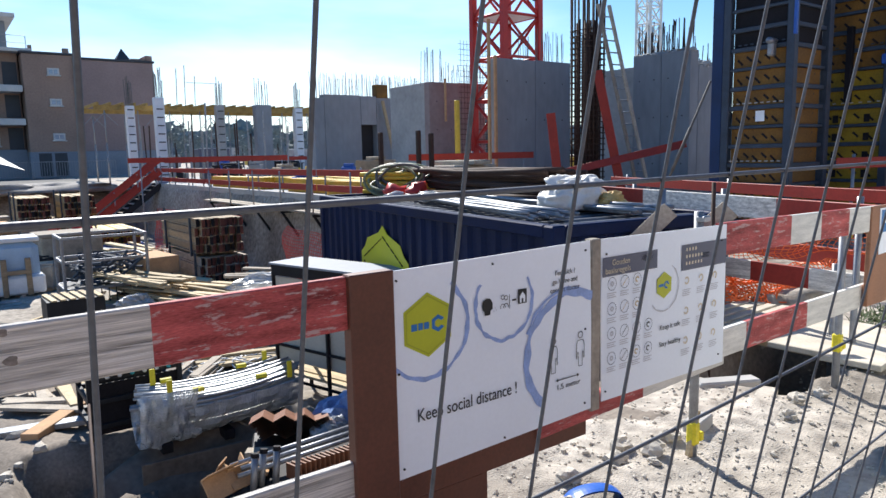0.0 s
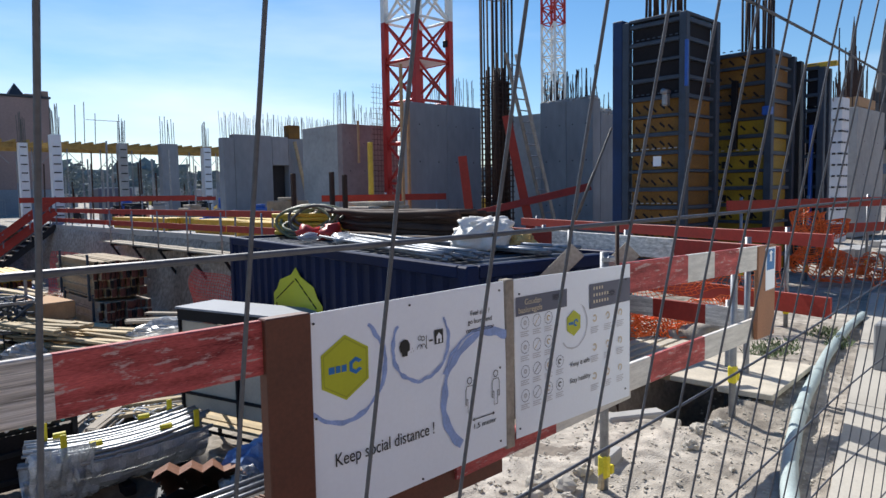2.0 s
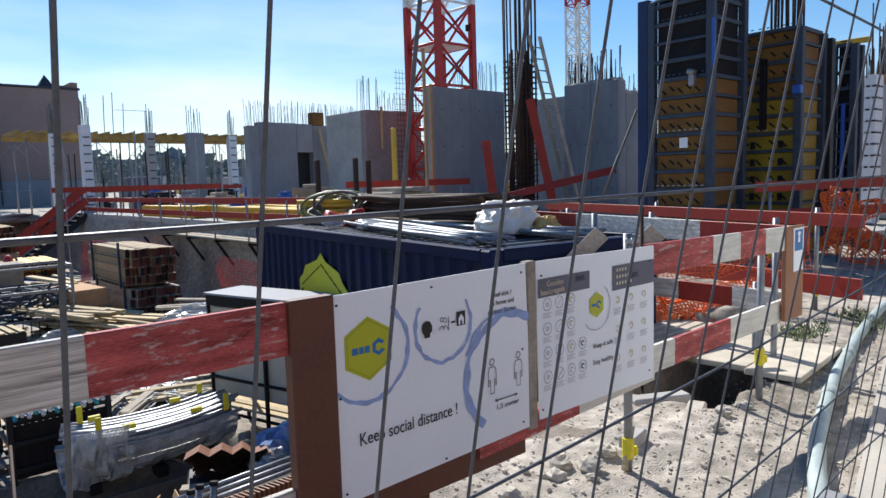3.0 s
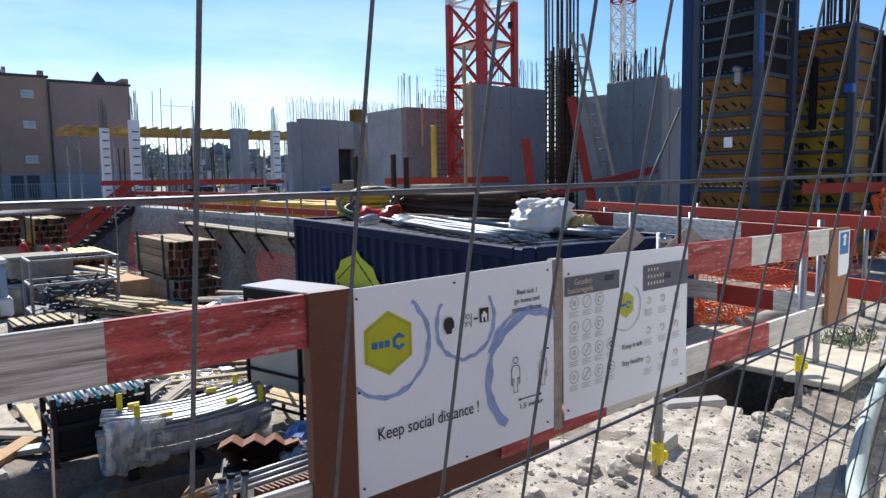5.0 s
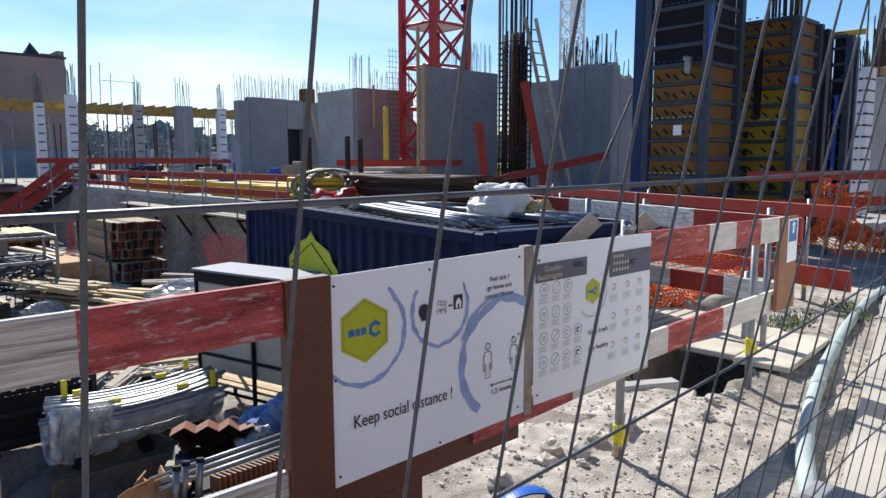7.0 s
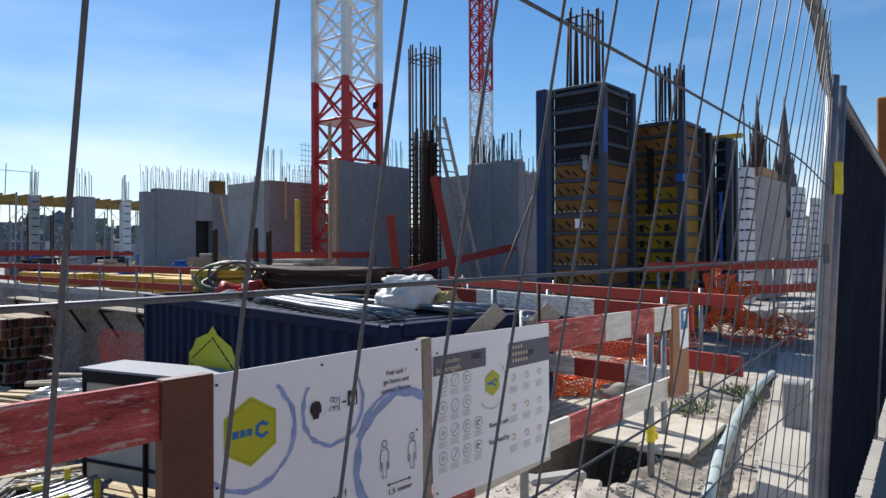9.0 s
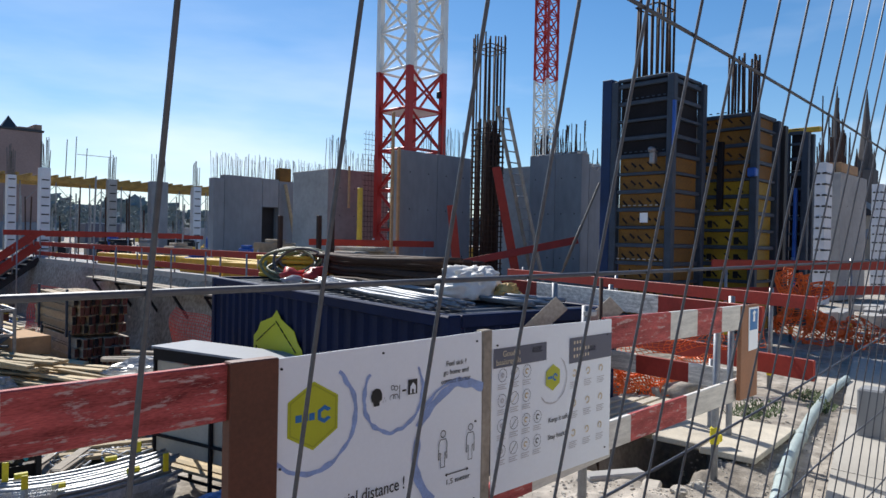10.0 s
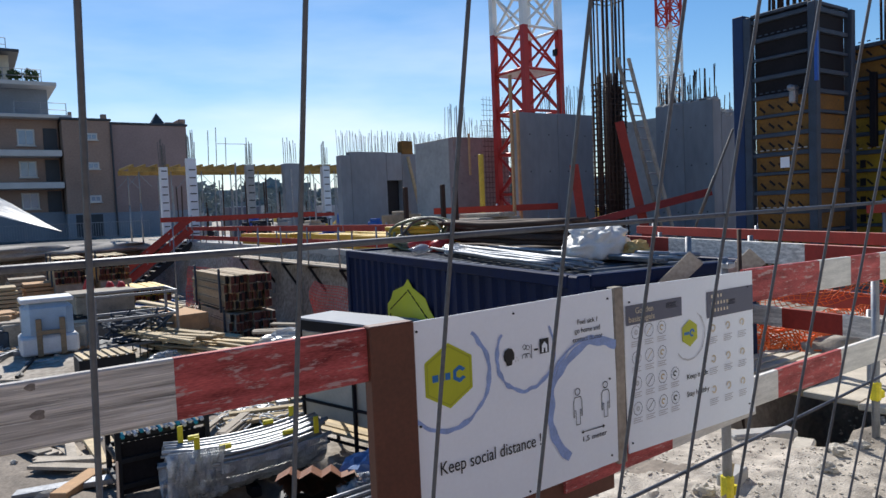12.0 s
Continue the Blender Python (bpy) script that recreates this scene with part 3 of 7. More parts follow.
part("batten", Shape().box((2.617, YB - 0.008, 0.70), (0.054, 0.045, 0.74), bev=0.004), LUMBERGREY, rail, "grey timber batten")
part("end_board", Shape().box((5.405, YB - 0.012, 0.71), (0.30, 0.03, 0.655), bev=0.004), PLYLIGHT, rail, "brown plywood end board")
part("backing_board", Shape().box((2.6, YB + 0.022, 0.93), (2.0, 0.026, 0.19), bev=0.003), GREYWOOD, rail, "weathered plank behind the signs")
for px, z0, z1, rise in ((3.5, STREET - 0.07, 1.12, 0.18), (5.1, -0.5, 1.0, 0.65), (1.56, -0.5, 1.0, 0.22), (-1.2, -0.3, 1.04, 0.22)):
    rail_post(rail, px, YB + 0.075, z0, z1, rise=rise)
hook = Shape().box((3.5, YB + 0.05, 1.085), (0.06, 0.05, 0.03), bev=0.006)
part("bracket", hook, TUBE, rail, "steel post bracket")
KNOT = mat("dark_wood_knot", (0.22, 0.19, 0.165), 0.9, 0, 0.4, 30, 120, 0.3)
for kx, kz, kr in ((0.529, 1.034, 0.012), (0.541, 0.963, 0.016), (0.1, 0.96, 0.02), (-0.5, 0.99, 0.018)):
    ring = [(kx + kr * (1 + 0.25 * math.sin(3 * a + kx * 9)) * math.cos(a), YB - 0.0157, kz + 0.8 * kr * math.sin(a)) for a in [2 * math.pi * q / 14 for q in range(14)]]
    part("knot", Shape().add(ring, [tuple(range(14))]), KNOT, rail, "dark knot in the plank")
nails = Shape()
for x, z in ((1.63, 1.02), (2.05, 1.03), (2.55, 1.03), (1.64, 0.36), (2.1, 0.35), (2.55, 0.38), (1.63, 0.7), (2.55, 0.7), (3.54, 0.98), (3.54, 0.4), (2.68, 1.0), (2.68, 0.4)):
    nails.tube([(x, YB - 0.031, z), (x, YB - 0.0265, z)], 0.0042, 8)
tagged(part("screws", nails, DARKSTEEL, rail), kind="stuff")

# ---- signs ----
def plane_at(x, z, dy):
    """The sign's own plane: its x runs along the rail, its y upwards, z towards the viewer."""
    return Matrix.Translation((x, YB - 0.0265 - dy, z)) @ Matrix.Rotation(radians(90), 4, "X")


def disc(cx, cy, r0, r1, a0, a1, n=40, wob=0.0, seed=0.0):
    """Outline of an arc band, brushed when wob is above 0."""
    def ring(r, s, lo, hi, rev):
        pts = []
        for i in range(n + 1):
            k = (n - i if rev else i) / n
            a = radians(lo + (hi - lo) * k)
            rr = r + wob * noise.noise((math.cos(a) * 4 + s, math.sin(a) * 4, s))
            pts.append((cx + rr * math.cos(a), cy + rr * math.sin(a)))
        return pts
    return ring(r1, seed, a0, a1, False) + ring(r0, seed + 9, a0, a1, True)


def arc(sh, m, cx, cy, r0, r1, a0, a1, n=40, wob=0.0, seed=0.0, slot=0):
    """An arc band as a strip of quads."""
    o = disc(cx, cy, r0, r1, a0, a1, n, wob, seed)
    k = n + 1
    vs = [m @ Vector((x, y, 0)) for x, y in o]
    sh.add(vs, [(i, i + 1, 2 * k - 2 - i, 2 * k - 1 - i) for i in range(n)], slot)
    return sh


def hexagon(cx, cy, r, rot=30):
    return [(cx + r * math.cos(radians(rot + 60 * i)), cy + r * math.sin(radians(rot + 60 * i))) for i in range(6)]


sign = thing("safety_sign", (2.09, YB - 0.02, 0.33), "white social distance sign board fixed to the guard rail", "sign")
part("panel", Shape().prism([(1.605, 1.054), (1.622, 0.324), (2.602, 0.347), (2.579, 1.067)], 0.0055, Matrix.Translation((0, YB - 0.021, 0)) @ Matrix.Rotation(radians(90), 4, "X")), SIGNW, sign)
lay = lambda k: plane_at(0, 0, 0.0006 * k + 0.0008)
hx = Shape().prism(hexagon(1.754, 0.851, 0.114), 0.0005, lay(1))
logo = part("logo", hx, LIME, sign, "lime green hexagon logo")
rim = Shape()
for i in range(6):
    a, b = hexagon(1.754, 0.851, 0.106)[i], hexagon(1.754, 0.851, 0.106)[(i + 1) % 6]
    c, d = hexagon(1.754, 0.851, 0.100)[(i + 1) % 6], hexagon(1.754, 0.851, 0.100)[i]
    rim.add([lay(3) @ Vector((*p, 0)) for p in (a, b, c, d)], [(0, 1, 2, 3)])
part("logo_rim", rim, LIMEDARK, logo)
mk = Shape()
ho, hi = hexagon(1.797, 0.851, 0.031), hexagon(1.797, 0.851, 0.016)
for i in range(6):
    if i != 5:
        mk.add([lay(4) @ Vector((*p, 0)) for p in (ho[i], ho[(i + 1) % 6], hi[(i + 1) % 6], hi[i])], [(0, 1, 2, 3)])
for i, wd in enumerate((0.024, 0.019, 0.021)):
    x0 = (1.684, 1.713, 1.737)[i]
    mk.add([lay(4) @ Vector((x0 + dx, 0.838 + dz, 0)) for dx, dz in ((0, 0), (wd, 0), (wd, 0.024), (0, 0.024))], [(0, 1, 2, 3)])
part("logo_mark", mk, SIGNBLUE, logo, "blue mark")
for k, (cx, cz, r0, r1, a0, a1, wob) in enumerate(((1.752, 0.838, 0.169, 0.186, -139, 55, 0.010), (2.107, 0.876, 0.134, 0.149, -216, 36, 0.009), (2.463, 0.622, 0.229, 0.263, 58, 232, 0.016), (2.44, 0.655, 0.226, 0.240, 84, 160, 0.014))):
    part("brush_ring", arc(Shape(), lay(1 + k), cx, cz, r0, r1, a0, a1, 60, wob, k + 1.0), BRUSH, sign, "blue brushed ring")
flat_text("lettering", "Keep social distance !", 0.066, plane_at(1.698, 0.514, 0.003), INK, sign, width=0.461)
flat_text("lettering", "1,5 meter", 0.03, plane_at(2.38, 0.474, 0.003), INK, sign, width=0.135)
for k, (words, wd) in enumerate((("Feel sick ?", 0.112), ("go home and", 0.142), ("contact doctor", 0.168))):
    flat_text("lettering", words, 0.0285, plane_at(2.43, 0.946 - 0.034 * k, 0.003), INK, sign, "CENTER", width=wd)
def flat_shape(name, pts, k, material, label=""):
    """A flat printed outline on the first sign."""
    return part(name, Shape().add([lay(k) @ Vector((x, z, 0)) for x, z in pts], [tuple(range(len(pts)))]), material, sign, label)


flat_shape("pictogram", [(2.008, 0.842), (2.034, 0.842), (2.036, 0.858), (2.046, 0.862), (2.046, 0.885), (2.036, 0.902), (2.018, 0.906), (2.001, 0.898), (1.995, 0.880), (1.999, 0.862), (2.006, 0.856)], 5, INK, "black rounded pictogram")
for i, (dx, dz) in enumerate(((0.0, 0.0), (0.006, 0.012), (0.012, 0.002))):
    flat_shape("pictogram", [(2.05 + dx, 0.85 + dz), (2.053 + dx, 0.85 + dz), (2.053 + dx, 0.857 + dz), (2.05 + dx, 0.857 + dz)], 5, FAINT)
for cx in (2.096, 2.112):
    part("pictogram", arc(Shape(), lay(5), cx, 0.899 - 0.004 * (cx > 2.1), 0.007, 0.0095, 0, 360, 14), INK, sign)
    part("pictogram", arc(Shape(), lay(5), cx, 0.861, 0.011, 0.0135, -20, 200, 14), INK, sign)
flat_shape("pictogram", [(2.128, 0.852), (2.131, 0.852), (2.131, 0.905), (2.128, 0.905)], 5, INK)
flat_shape("pictogram", [(2.143, 0.878), (2.163, 0.878), (2.163, 0.885), (2.143, 0.885)], 5, INK, "short black bar")
flat_shape("pictogram", [(2.172, 0.862), (2.218, 0.862), (2.218, 0.918), (2.172, 0.918)], 5, INK, "black square")
flat_shape("pictogram", [(2.181, 0.866), (2.190, 0.866), (2.190, 0.882), (2.199, 0.882), (2.199, 0.866), (2.209, 0.866), (2.209, 0.892), (2.195, 0.907), (2.181, 0.892)], 7, SIGNW, "white house outline")


def outline(pts, t, k):
    """A closed line of width t through the points."""
    n = len(pts)
    a = [Vector(p) for p in pts]
    inner = []
    for i in range(n):
        d0, d1 = (a[i] - a[i - 1]).normalized(), (a[(i + 1) % n] - a[i]).normalized()
        nrm = Vector((-(d0.y + d1.y), d0.x + d1.x)).normalized()
        inner.append(a[i] + nrm * t)
    sh = Shape()
    sh.add([lay(k) @ Vector((p.x, p.y, 0)) for p in a + inner], [(i, (i + 1) % n, n + (i + 1) % n, n + i) for i in range(n)])
    return sh


# two plain upright outlines with a double arrow between them
for cx in (2.362, 2.52):
    part("pictogram", arc(Shape(), lay(5), cx, 0.681, 0.0115, 0.015, 0, 360, 20), INK, sign)
    body = [(-0.012, 0.548), (0.012, 0.548), (0.013, 0.605), (0.017, 0.607), (0.018, 0.58), (0.025, 0.582), (0.024, 0.645), (0.016, 0.661), (-0.016, 0.661), (-0.024, 0.645), (-0.025, 0.582), (-0.018, 0.58), (-0.017, 0.607), (-0.013, 0.605)]
    part("pictogram", outline([(cx + a, b) for a, b in body], 0.0035, 5), INK, sign)
ar = Shape()
for tri in (((2.384, 0.512), (2.504, 0.512), (2.504, 0.516), (2.384, 0.516)), ((2.376, 0.514), (2.389, 0.506), (2.389, 0.522)), ((2.512, 0.514), (2.499, 0.522), (2.499, 0.506))):
    ar.add([lay(6) @ Vector((x, z, 0)) for x, z in tri], [tuple(range(len(tri)))])
part("arrow", ar, INK, sign)

sign2 = thing("safety_sign", (3.11, YB - 0.02, 0.34), "white site rules sign board fixed to the guard rail", "sign")
part("panel", Shape().prism([(2.648, 1.066), (2.66, 0.358), (3.587, 0.35), (3.586, 1.055)], 0.005, Matrix.Translation((0, YB - 0.02, 0)) @ Matrix.Rotation(radians(90), 4, "X")), SIGN2, sign2)
for x0, x1, zb in ((2.657, 3.028, 0.902), (3.212, 3.584, 0.864)):
    part("header", Shape().add([lay(1) @ Vector((x, z, 0)) for x, z in ((x0, zb), (x1, zb), (x1, 0.986), (x0, 0.986))], [(0, 1, 2, 3)]), SLATE, sign2, "slate grey header band")
flat_text("lettering", "Gouden", 0.036, plane_at(2.715, 0.948, 0.003), PALEGOLD, sign2, width=0.115)
flat_text("lettering", "basisregels", 0.036, plane_at(2.672, 0.914, 0.003), PALEGOLD, sign2, width=0.165)
hb = Shape()
for r, n in enumerate((4, 6, 6)):
    for k in range(n):
        hb.add([lay(3) @ Vector((3.245 + 0.024 * k + a, 0.955 - 0.033 * r + b, 0)) for a, b in ((0, 0), (0.011, 0), (0.011, 0.015), (0, 0.015))], [(0, 1, 2, 3)])
tagged(part("small_print", hb, PALEGOLD, sign2, "unreadable spaced capitals"), kind="stuff")
flat_text("lettering", "Keep it safe", 0.033, plane_at(3.052, 0.606, 0.003), INK, sign2, width=0.155)
flat_text("lettering", "Stay healthy", 0.033, plane_at(3.05, 0.527, 0.003), INK, sign2, width=0.165)
fa = Shape()


def text_lines(cx, cz, n, left, right):
    for k in range(n):
        fa.add([lay(1) @ Vector((cx + a, cz - 0.009 * k + b, 0)) for a, b in ((left, 0), (right - 0.011 * (k % 2), 0), (right - 0.011 * (k % 2), 0.004), (left, 0.004))], [(0, 1, 2, 3)])


for r in range(4):
    for c in range(4 if r > 1 else 3):
        cx, cz, kind_i = 2.718 + 0.084 * c, 0.868 - 0.109 * r, (r * 4 + c) % 4
        icon = part("icon", arc(Shape(), lay(2), cx, cz, 0.0265, 0.0288, 0, 360, 20), SLATE, sign2)
        if kind_i == 0:
            part("icon_mark", arc(Shape(), lay(3), cx, cz, 0.004, 0.012, 0, 360, 8), FAINT, icon)
        elif kind_i == 1:
            part("icon_mark", Shape().add([lay(3) @ Vector((cx + a, cz + b, 0)) for a, b in ((-0.018, -0.016), (-0.016, -0.018), (0.018, 0.016), (0.016, 0.018))], [(0, 1, 2, 3)]), GOLD if r < 2 else INK, icon)
        else:
            part("icon_mark", arc(Shape(), lay(3), cx, cz, 0.007, 0.013, 20, 290, 10), GOLD if kind_i == 2 else INK, icon)
        text_lines(cx, cz - 0.042, 3, -0.03, 0.028)
for r in range(3):
    for c in range(3):
        cx, cz = 3.257 + 0.116 * c, 0.814 - 0.145 * r
        part("icon", arc(Shape(), lay(1), cx, cz, 0.011, 0.019, 200 + 40 * c, 500 + 40 * c, 12), PALEGOLD, sign2, "pale sand coloured icon")
        text_lines(cx, cz - 0.045, 4, -0.034, 0.032)
text_lines(2.95, 0.965, 3, -0.03, 0.045)
text_lines(3.40, 0.93, 3, -0.03, 0.04)
tagged(part("small_print", fa, FAINT, sign2, "unreadable small print"), kind="stuff")
lg = part("logo", Shape().prism(hexagon(3.082, 0.815, 0.062), 0.0005, lay(1)), LIME, sign2, "lime green hexagon logo")
mk2 = Shape()
arc(mk2, lay(3), 3.098, 0.815, 0.009, 0.019, 0, 300, 8)
mk2.add([lay(3) @ Vector((x, z, 0)) for x, z in ((3.04, 0.809), (3.078, 0.809), (3.078, 0.822), (3.04, 0.822))], [(0, 1, 2, 3)])
part("logo_mark", mk2, SIGNBLUE, lg)
part("brush_rings", arc(Shape(), lay(1), 3.082, 0.805, 0.108, 0.114, -140, 60, 40, 0.004, 6.0), FAINT, sign2)

mini = thing("small_sign", (5.45, YB - 0.03, 0.72), "small white notice with blue pictogram on the end board", "sign")
ML = lambda k: Matrix.Translation((0, YB - 0.028 - 0.0012 * k, 0)) @ Matrix.Rotation(radians(90), 4, "X")
part("panel", Shape().prism([(5.365, 1.02), (5.375, 0.715), (5.535, 0.722), (5.54, 1.022)], 0.003, ML(0)), SIGNW, mini)
part("pictogram", Shape().prism([(5.385, 1.008), (5.385, 0.86), (5.52, 0.862), (5.522, 1.01)], 0.0006, ML(3)), SIGNBLUE, mini, "blue square")
part("pictogram", Shape().add([ML(5) @ Vector((x, z, 0)) for x, z in ((5.43, 0.92), (5.47, 0.92), (5.465, 0.97), (5.485, 0.985), (5.45, 1.0), (5.42, 0.98), (5.44, 0.965))], [tuple(range(7))]), SIGNW, mini, "white arrow shape")

# ---- temporary mesh fence between the viewer and the site ----
def fence_y(x, z):
    """The panel bows a little and leans towards the viewer at its top."""
    u = x - 1.0
    lean = 0.192 - 0.0202 * u - 0.095 * smooth01(1.3, 2.5, u)
    return 0.837 + 0.0372 * u + 0.015 * u * u - lean * (z - 1.4)


FX0, FX1, FTOP = 0.05, 3.55, 2.07
fence = thing("mesh_fence", (1.8, 1.0, STREET), "leaning galvanised wire mesh fence panel on steel posts", "fence", group="temporary fence panels")
for k in range(-3, 26):
    x = 0.4853 + 0.1192 * k
    pts = [(x, fence_y(x, z), z) for z in (-0.02, 0.3, 0.7, 1.1, 1.4, 1.7, FTOP + 0.045)]
    part("upright_wire", Shape().tube(pts, 0.0018, 6), WIRE, fence, smooth=True)
for z, rise in ((1.676, 0.003), (1.404, 0.0034), (1.112, 0.029), (0.84, 0.03), (0.56, 0.03), (0.28, 0.03), (0.02, 0.02)):
    pts = []
    for k in range(36):
        x = FX0 + (FX1 - FX0) * k / 35
        zz = z + rise * (x - 1.0)
        pts.append((x, fence_y(x, zz) + 0.0038, zz))
    part("cross_wire", Shape().tube(pts, 0.0023, 6), WIRE, fence, smooth=True)
part("top_rail", Shape().tube([(FX0 + (FX1 - FX0) * k / 20, fence_y(FX0 + (FX1 - FX0) * k / 20, FTOP) + 0.02, FTOP) for k in range(21)], 0.019, 12), TUBE, fence, smooth=True)
for x in (FX0, FX1):
    p = part("post", Shape().tube([(x, fence_y(x, z) + 0.008, z) for z in (-0.14, 0.5, 1.0, 1.5, FTOP + 0.06)], 0.024, 14), TUBE, fence, "galvanised tube post", smooth=True)
    part("clip", Shape().box((x - 0.005, fence_y(x, 1.7) - 0.03, 1.72), (0.03, 0.03, 0.13), bev=0.005), CLAMP, p, "yellow worn coupling clip")
    part("tag", Shape().box((x - 0.075, fence_y(x, 1.42) - 0.012, 1.42), (0.09, 0.004, 0.075), bev=0.001), STEEL, p)
part("foot", Shape().box((FX1, 1.2, -0.08), (0.24, 0.66, 0.14), bev=0.03), CONC, fence, "concrete block foot")

solid_fence = thing("sheet_fence", (5.3, 1.18, STREET), "sheet clad temporary fence panel in dark blue grey", "fence", group="temporary fence panels")


def sheet_panel(x0, y0, x1, y1, parent):
    n = 26
    sh = Shape()
    for i in range(n):
        a, b = i / n, (i + 1) / n
        for dz0, dz1, off0, off1 in ((0, 1, 0, 0.008), ):
            p = Vector((x0 + (x1 - x0) * a, y0 + (y1 - y0) * a, 0))
            q = Vector((x0 + (x1 - x0) * b, y0 + (y1 - y0) * b, 0))
            mid = p.lerp(q, 0.5) + Vector((0, 0.006, 0))
            for u, v in ((p, mid), (mid, q)):
                pts = [Vector((u.x, u.y + 0.05, -0.06)), Vector((v.x, v.y + 0.05, -0.06)), Vector((v.x, v.y - 0.04, 2.02)), Vector((u.x, u.y - 0.04, 2.02))]
                # slot 1: the added bounce face, turned away from the viewer
                sh.add(pts, [(0, 1, 2, 3)], 1)
                sh.add([w + Vector((0, -0.003, 0)) for w in pts], [(3, 2, 1, 0)])
    part("sheet", sh, [SHEET, BOUNCEBACK], parent, "ribbed dark sheet cladding")
    top = Shape().tube([(x0, y0 - 0.04, 2.045), (x1, y1 - 0.04, 2.045)], 0.02, 10)
    part("top_rail", top, TUBE, parent, smooth=True)
    sp = Shape()
    for i in range(60):
        a = i / 60
        sp.tube([(x0 + (x1 - x0) * a, y0 + (y1 - y0) * a - 0.04, 2.05), (x0 + (x1 - x0) * a, y0 + (y1 - y0) * a - 0.044, 2.1)], 0.003, 5)
    tagged(part("wire_ends", sp, WIRE, parent), kind="stuff")
    for x, y in ((x0, y0), (x1, y1)):
        part("post", Shape().tube([(x, y + 0.06, -0.14), (x, y - 0.045, 2.1)], 0.021, 14), TUBE, parent, "galvanised tube post", smooth=True)


sheet_panel(3.63, 1.035, 7.1, 1.33, solid_fence)
second = thing("sheet_fence", (8.9, 1.48, STREET), "sheet clad temporary fence panel in dark blue grey", "fence", group="temporary fence panels")
sheet_panel(7.17, 1.336, 10.6, 1.64, second)
rp = Shape().box((11.2, 1.8, 1.65), (0.28, 0.24, 3.6), bev=0.02)
rp.box((11.2, 1.8, 0.0), (0.38, 0.34, 0.3), bev=0.02)
solid("rusty_post", rp, RUST, "tall rust brown steel post beside the fence", "post")

# ---- second and third guard rails round the excavation ----
def far_rail(a, b, ztop, h, segs, lower=None, posts=3, label="red and white painted timber guard rail on steel posts"):
    r = thing("guard_rail", ((a[0] + b[0]) / 2, (a[1] + b[1]) / 2, ground_z(*((Vector(a) + Vector(b)) / 2)[:2])), label, "guard rail", group="guard rails in the site")
    part("top_board", board(Shape(), (a[0], a[1], ztop), (b[0], b[1], ztop), h, 0.03, segs), [RAILWOOD, REDFAR], r)
    if lower:
        part("lower_board", board(Shape(), (a[0], a[1], lower[0]), (b[0], b[1], lower[1]), lower[2], 0.03, lower[3]), [RAILWOOD, REDFAR], r)
    for k in range(posts):
        t = (k + 0.2) / (posts - 0.6)
        x, y = a[0] + (b[0] - a[0]) * t, a[1] + (b[1] - a[1]) * t
        rail_post(r, x + 0.05, y + 0.02, ground_z(x, y), ztop + 0.05)
    return r


far_rail((7.42, 7.15), (5.84, 2.42), 1.0, 0.19, [(1.87, 1), (1.83, 0), (1.03, 1)], None, 4)
far_rail((6.2, 4.6), (6.03, 2.62), 0.455, 0.17, [(0.98, 0), (0.52, 1), (0.48, 0)], None, 2, "low red and white painted timber rail beside the deck")
far_rail((10.6, 8.9), (8.15, 2.75), 0.955, 0.14, [(1, 1)], (0.15, 0.3, 0.22, [(1, 1)]), 3, "red painted timber guard rail on steel posts")
far_rail((10.3, 15.2), (13.0, 13.45), 1.45, 0.16, [(1, 1)], None, 3, "red painted timber guard rail on the slab")
far_rail((11.2, 5.2), (16.0, 3.4), 1.25, 0.16, [(1, 1)], (0.8, 0.8, 0.16, [(1, 1)]), 4, "red painted timber guard rail before the formwork")
for k in range(5):
    y0 = 12.2 + 4.4 * k
    far_rail((8.36, y0 + 4.3), (8.36, y0), 1.12, 0.16, [(1, 1)], (0.74, 0.74, 0.16, [(1, 1)]), 3, "red painted guard rail along the pit wall")
for x0, x1, y, z in ((6.3, 12.6, 27.6, 1.55), (9.0, 16.0, 33.0, 1.5), (10.0, 17.0, 38.0, 1.6)):
    far_rail((x0, y), (x1, y), z, 0.18, [(1, 1)], None, 4, "red painted guard rail far across the site")


# ---- shipping container in the pit ----
C_ANG = -8.7
CM = Matrix.Translation((4.39, 4.33, PIT)) @ Matrix.Rotation(radians(C_ANG), 4, "Z")   # local x across, y along, z up


def cpt(x, y, z):
    return tuple(CM @ Vector((x, y, z)))


cont = thing("shipping_container", cpt(1.22, 3.03, 0.0), "navy blue corrugated steel shipping container in the pit", "container")
L, W, H = 6.02, 2.04, 2.59


def corrugated(p_of, n, a, b, depth, z0, z1):
    """A wall of trapezoid ribs; p_of(along, out, height) gives the place."""
    sh = Shape()
    step = (b - a) / n
    prof = []
    for i in range(n):
        for t, o in ((0.0, 0), (0.25, 0), (0.42, depth), (0.78, depth), (0.95, 0)):
            prof.append((a + step * (i + t), o))
    prof.append((b, 0))
    for (u0, o0), (u1, o1) in zip(prof, prof[1:]):
        sh.add([p_of(u0, o0, z0), p_of(u1, o1, z0), p_of(u1, o1, z1), p_of(u0, o0, z1)], [(0, 1, 2, 3)])
        sh.add([p_of(u0, o0 + 0.01, z0), p_of(u1, o1 + 0.01, z0), p_of(u1, o1 + 0.01, z1), p_of(u0, o0 + 0.01, z1)], [(3, 2, 1, 0)])
    return sh


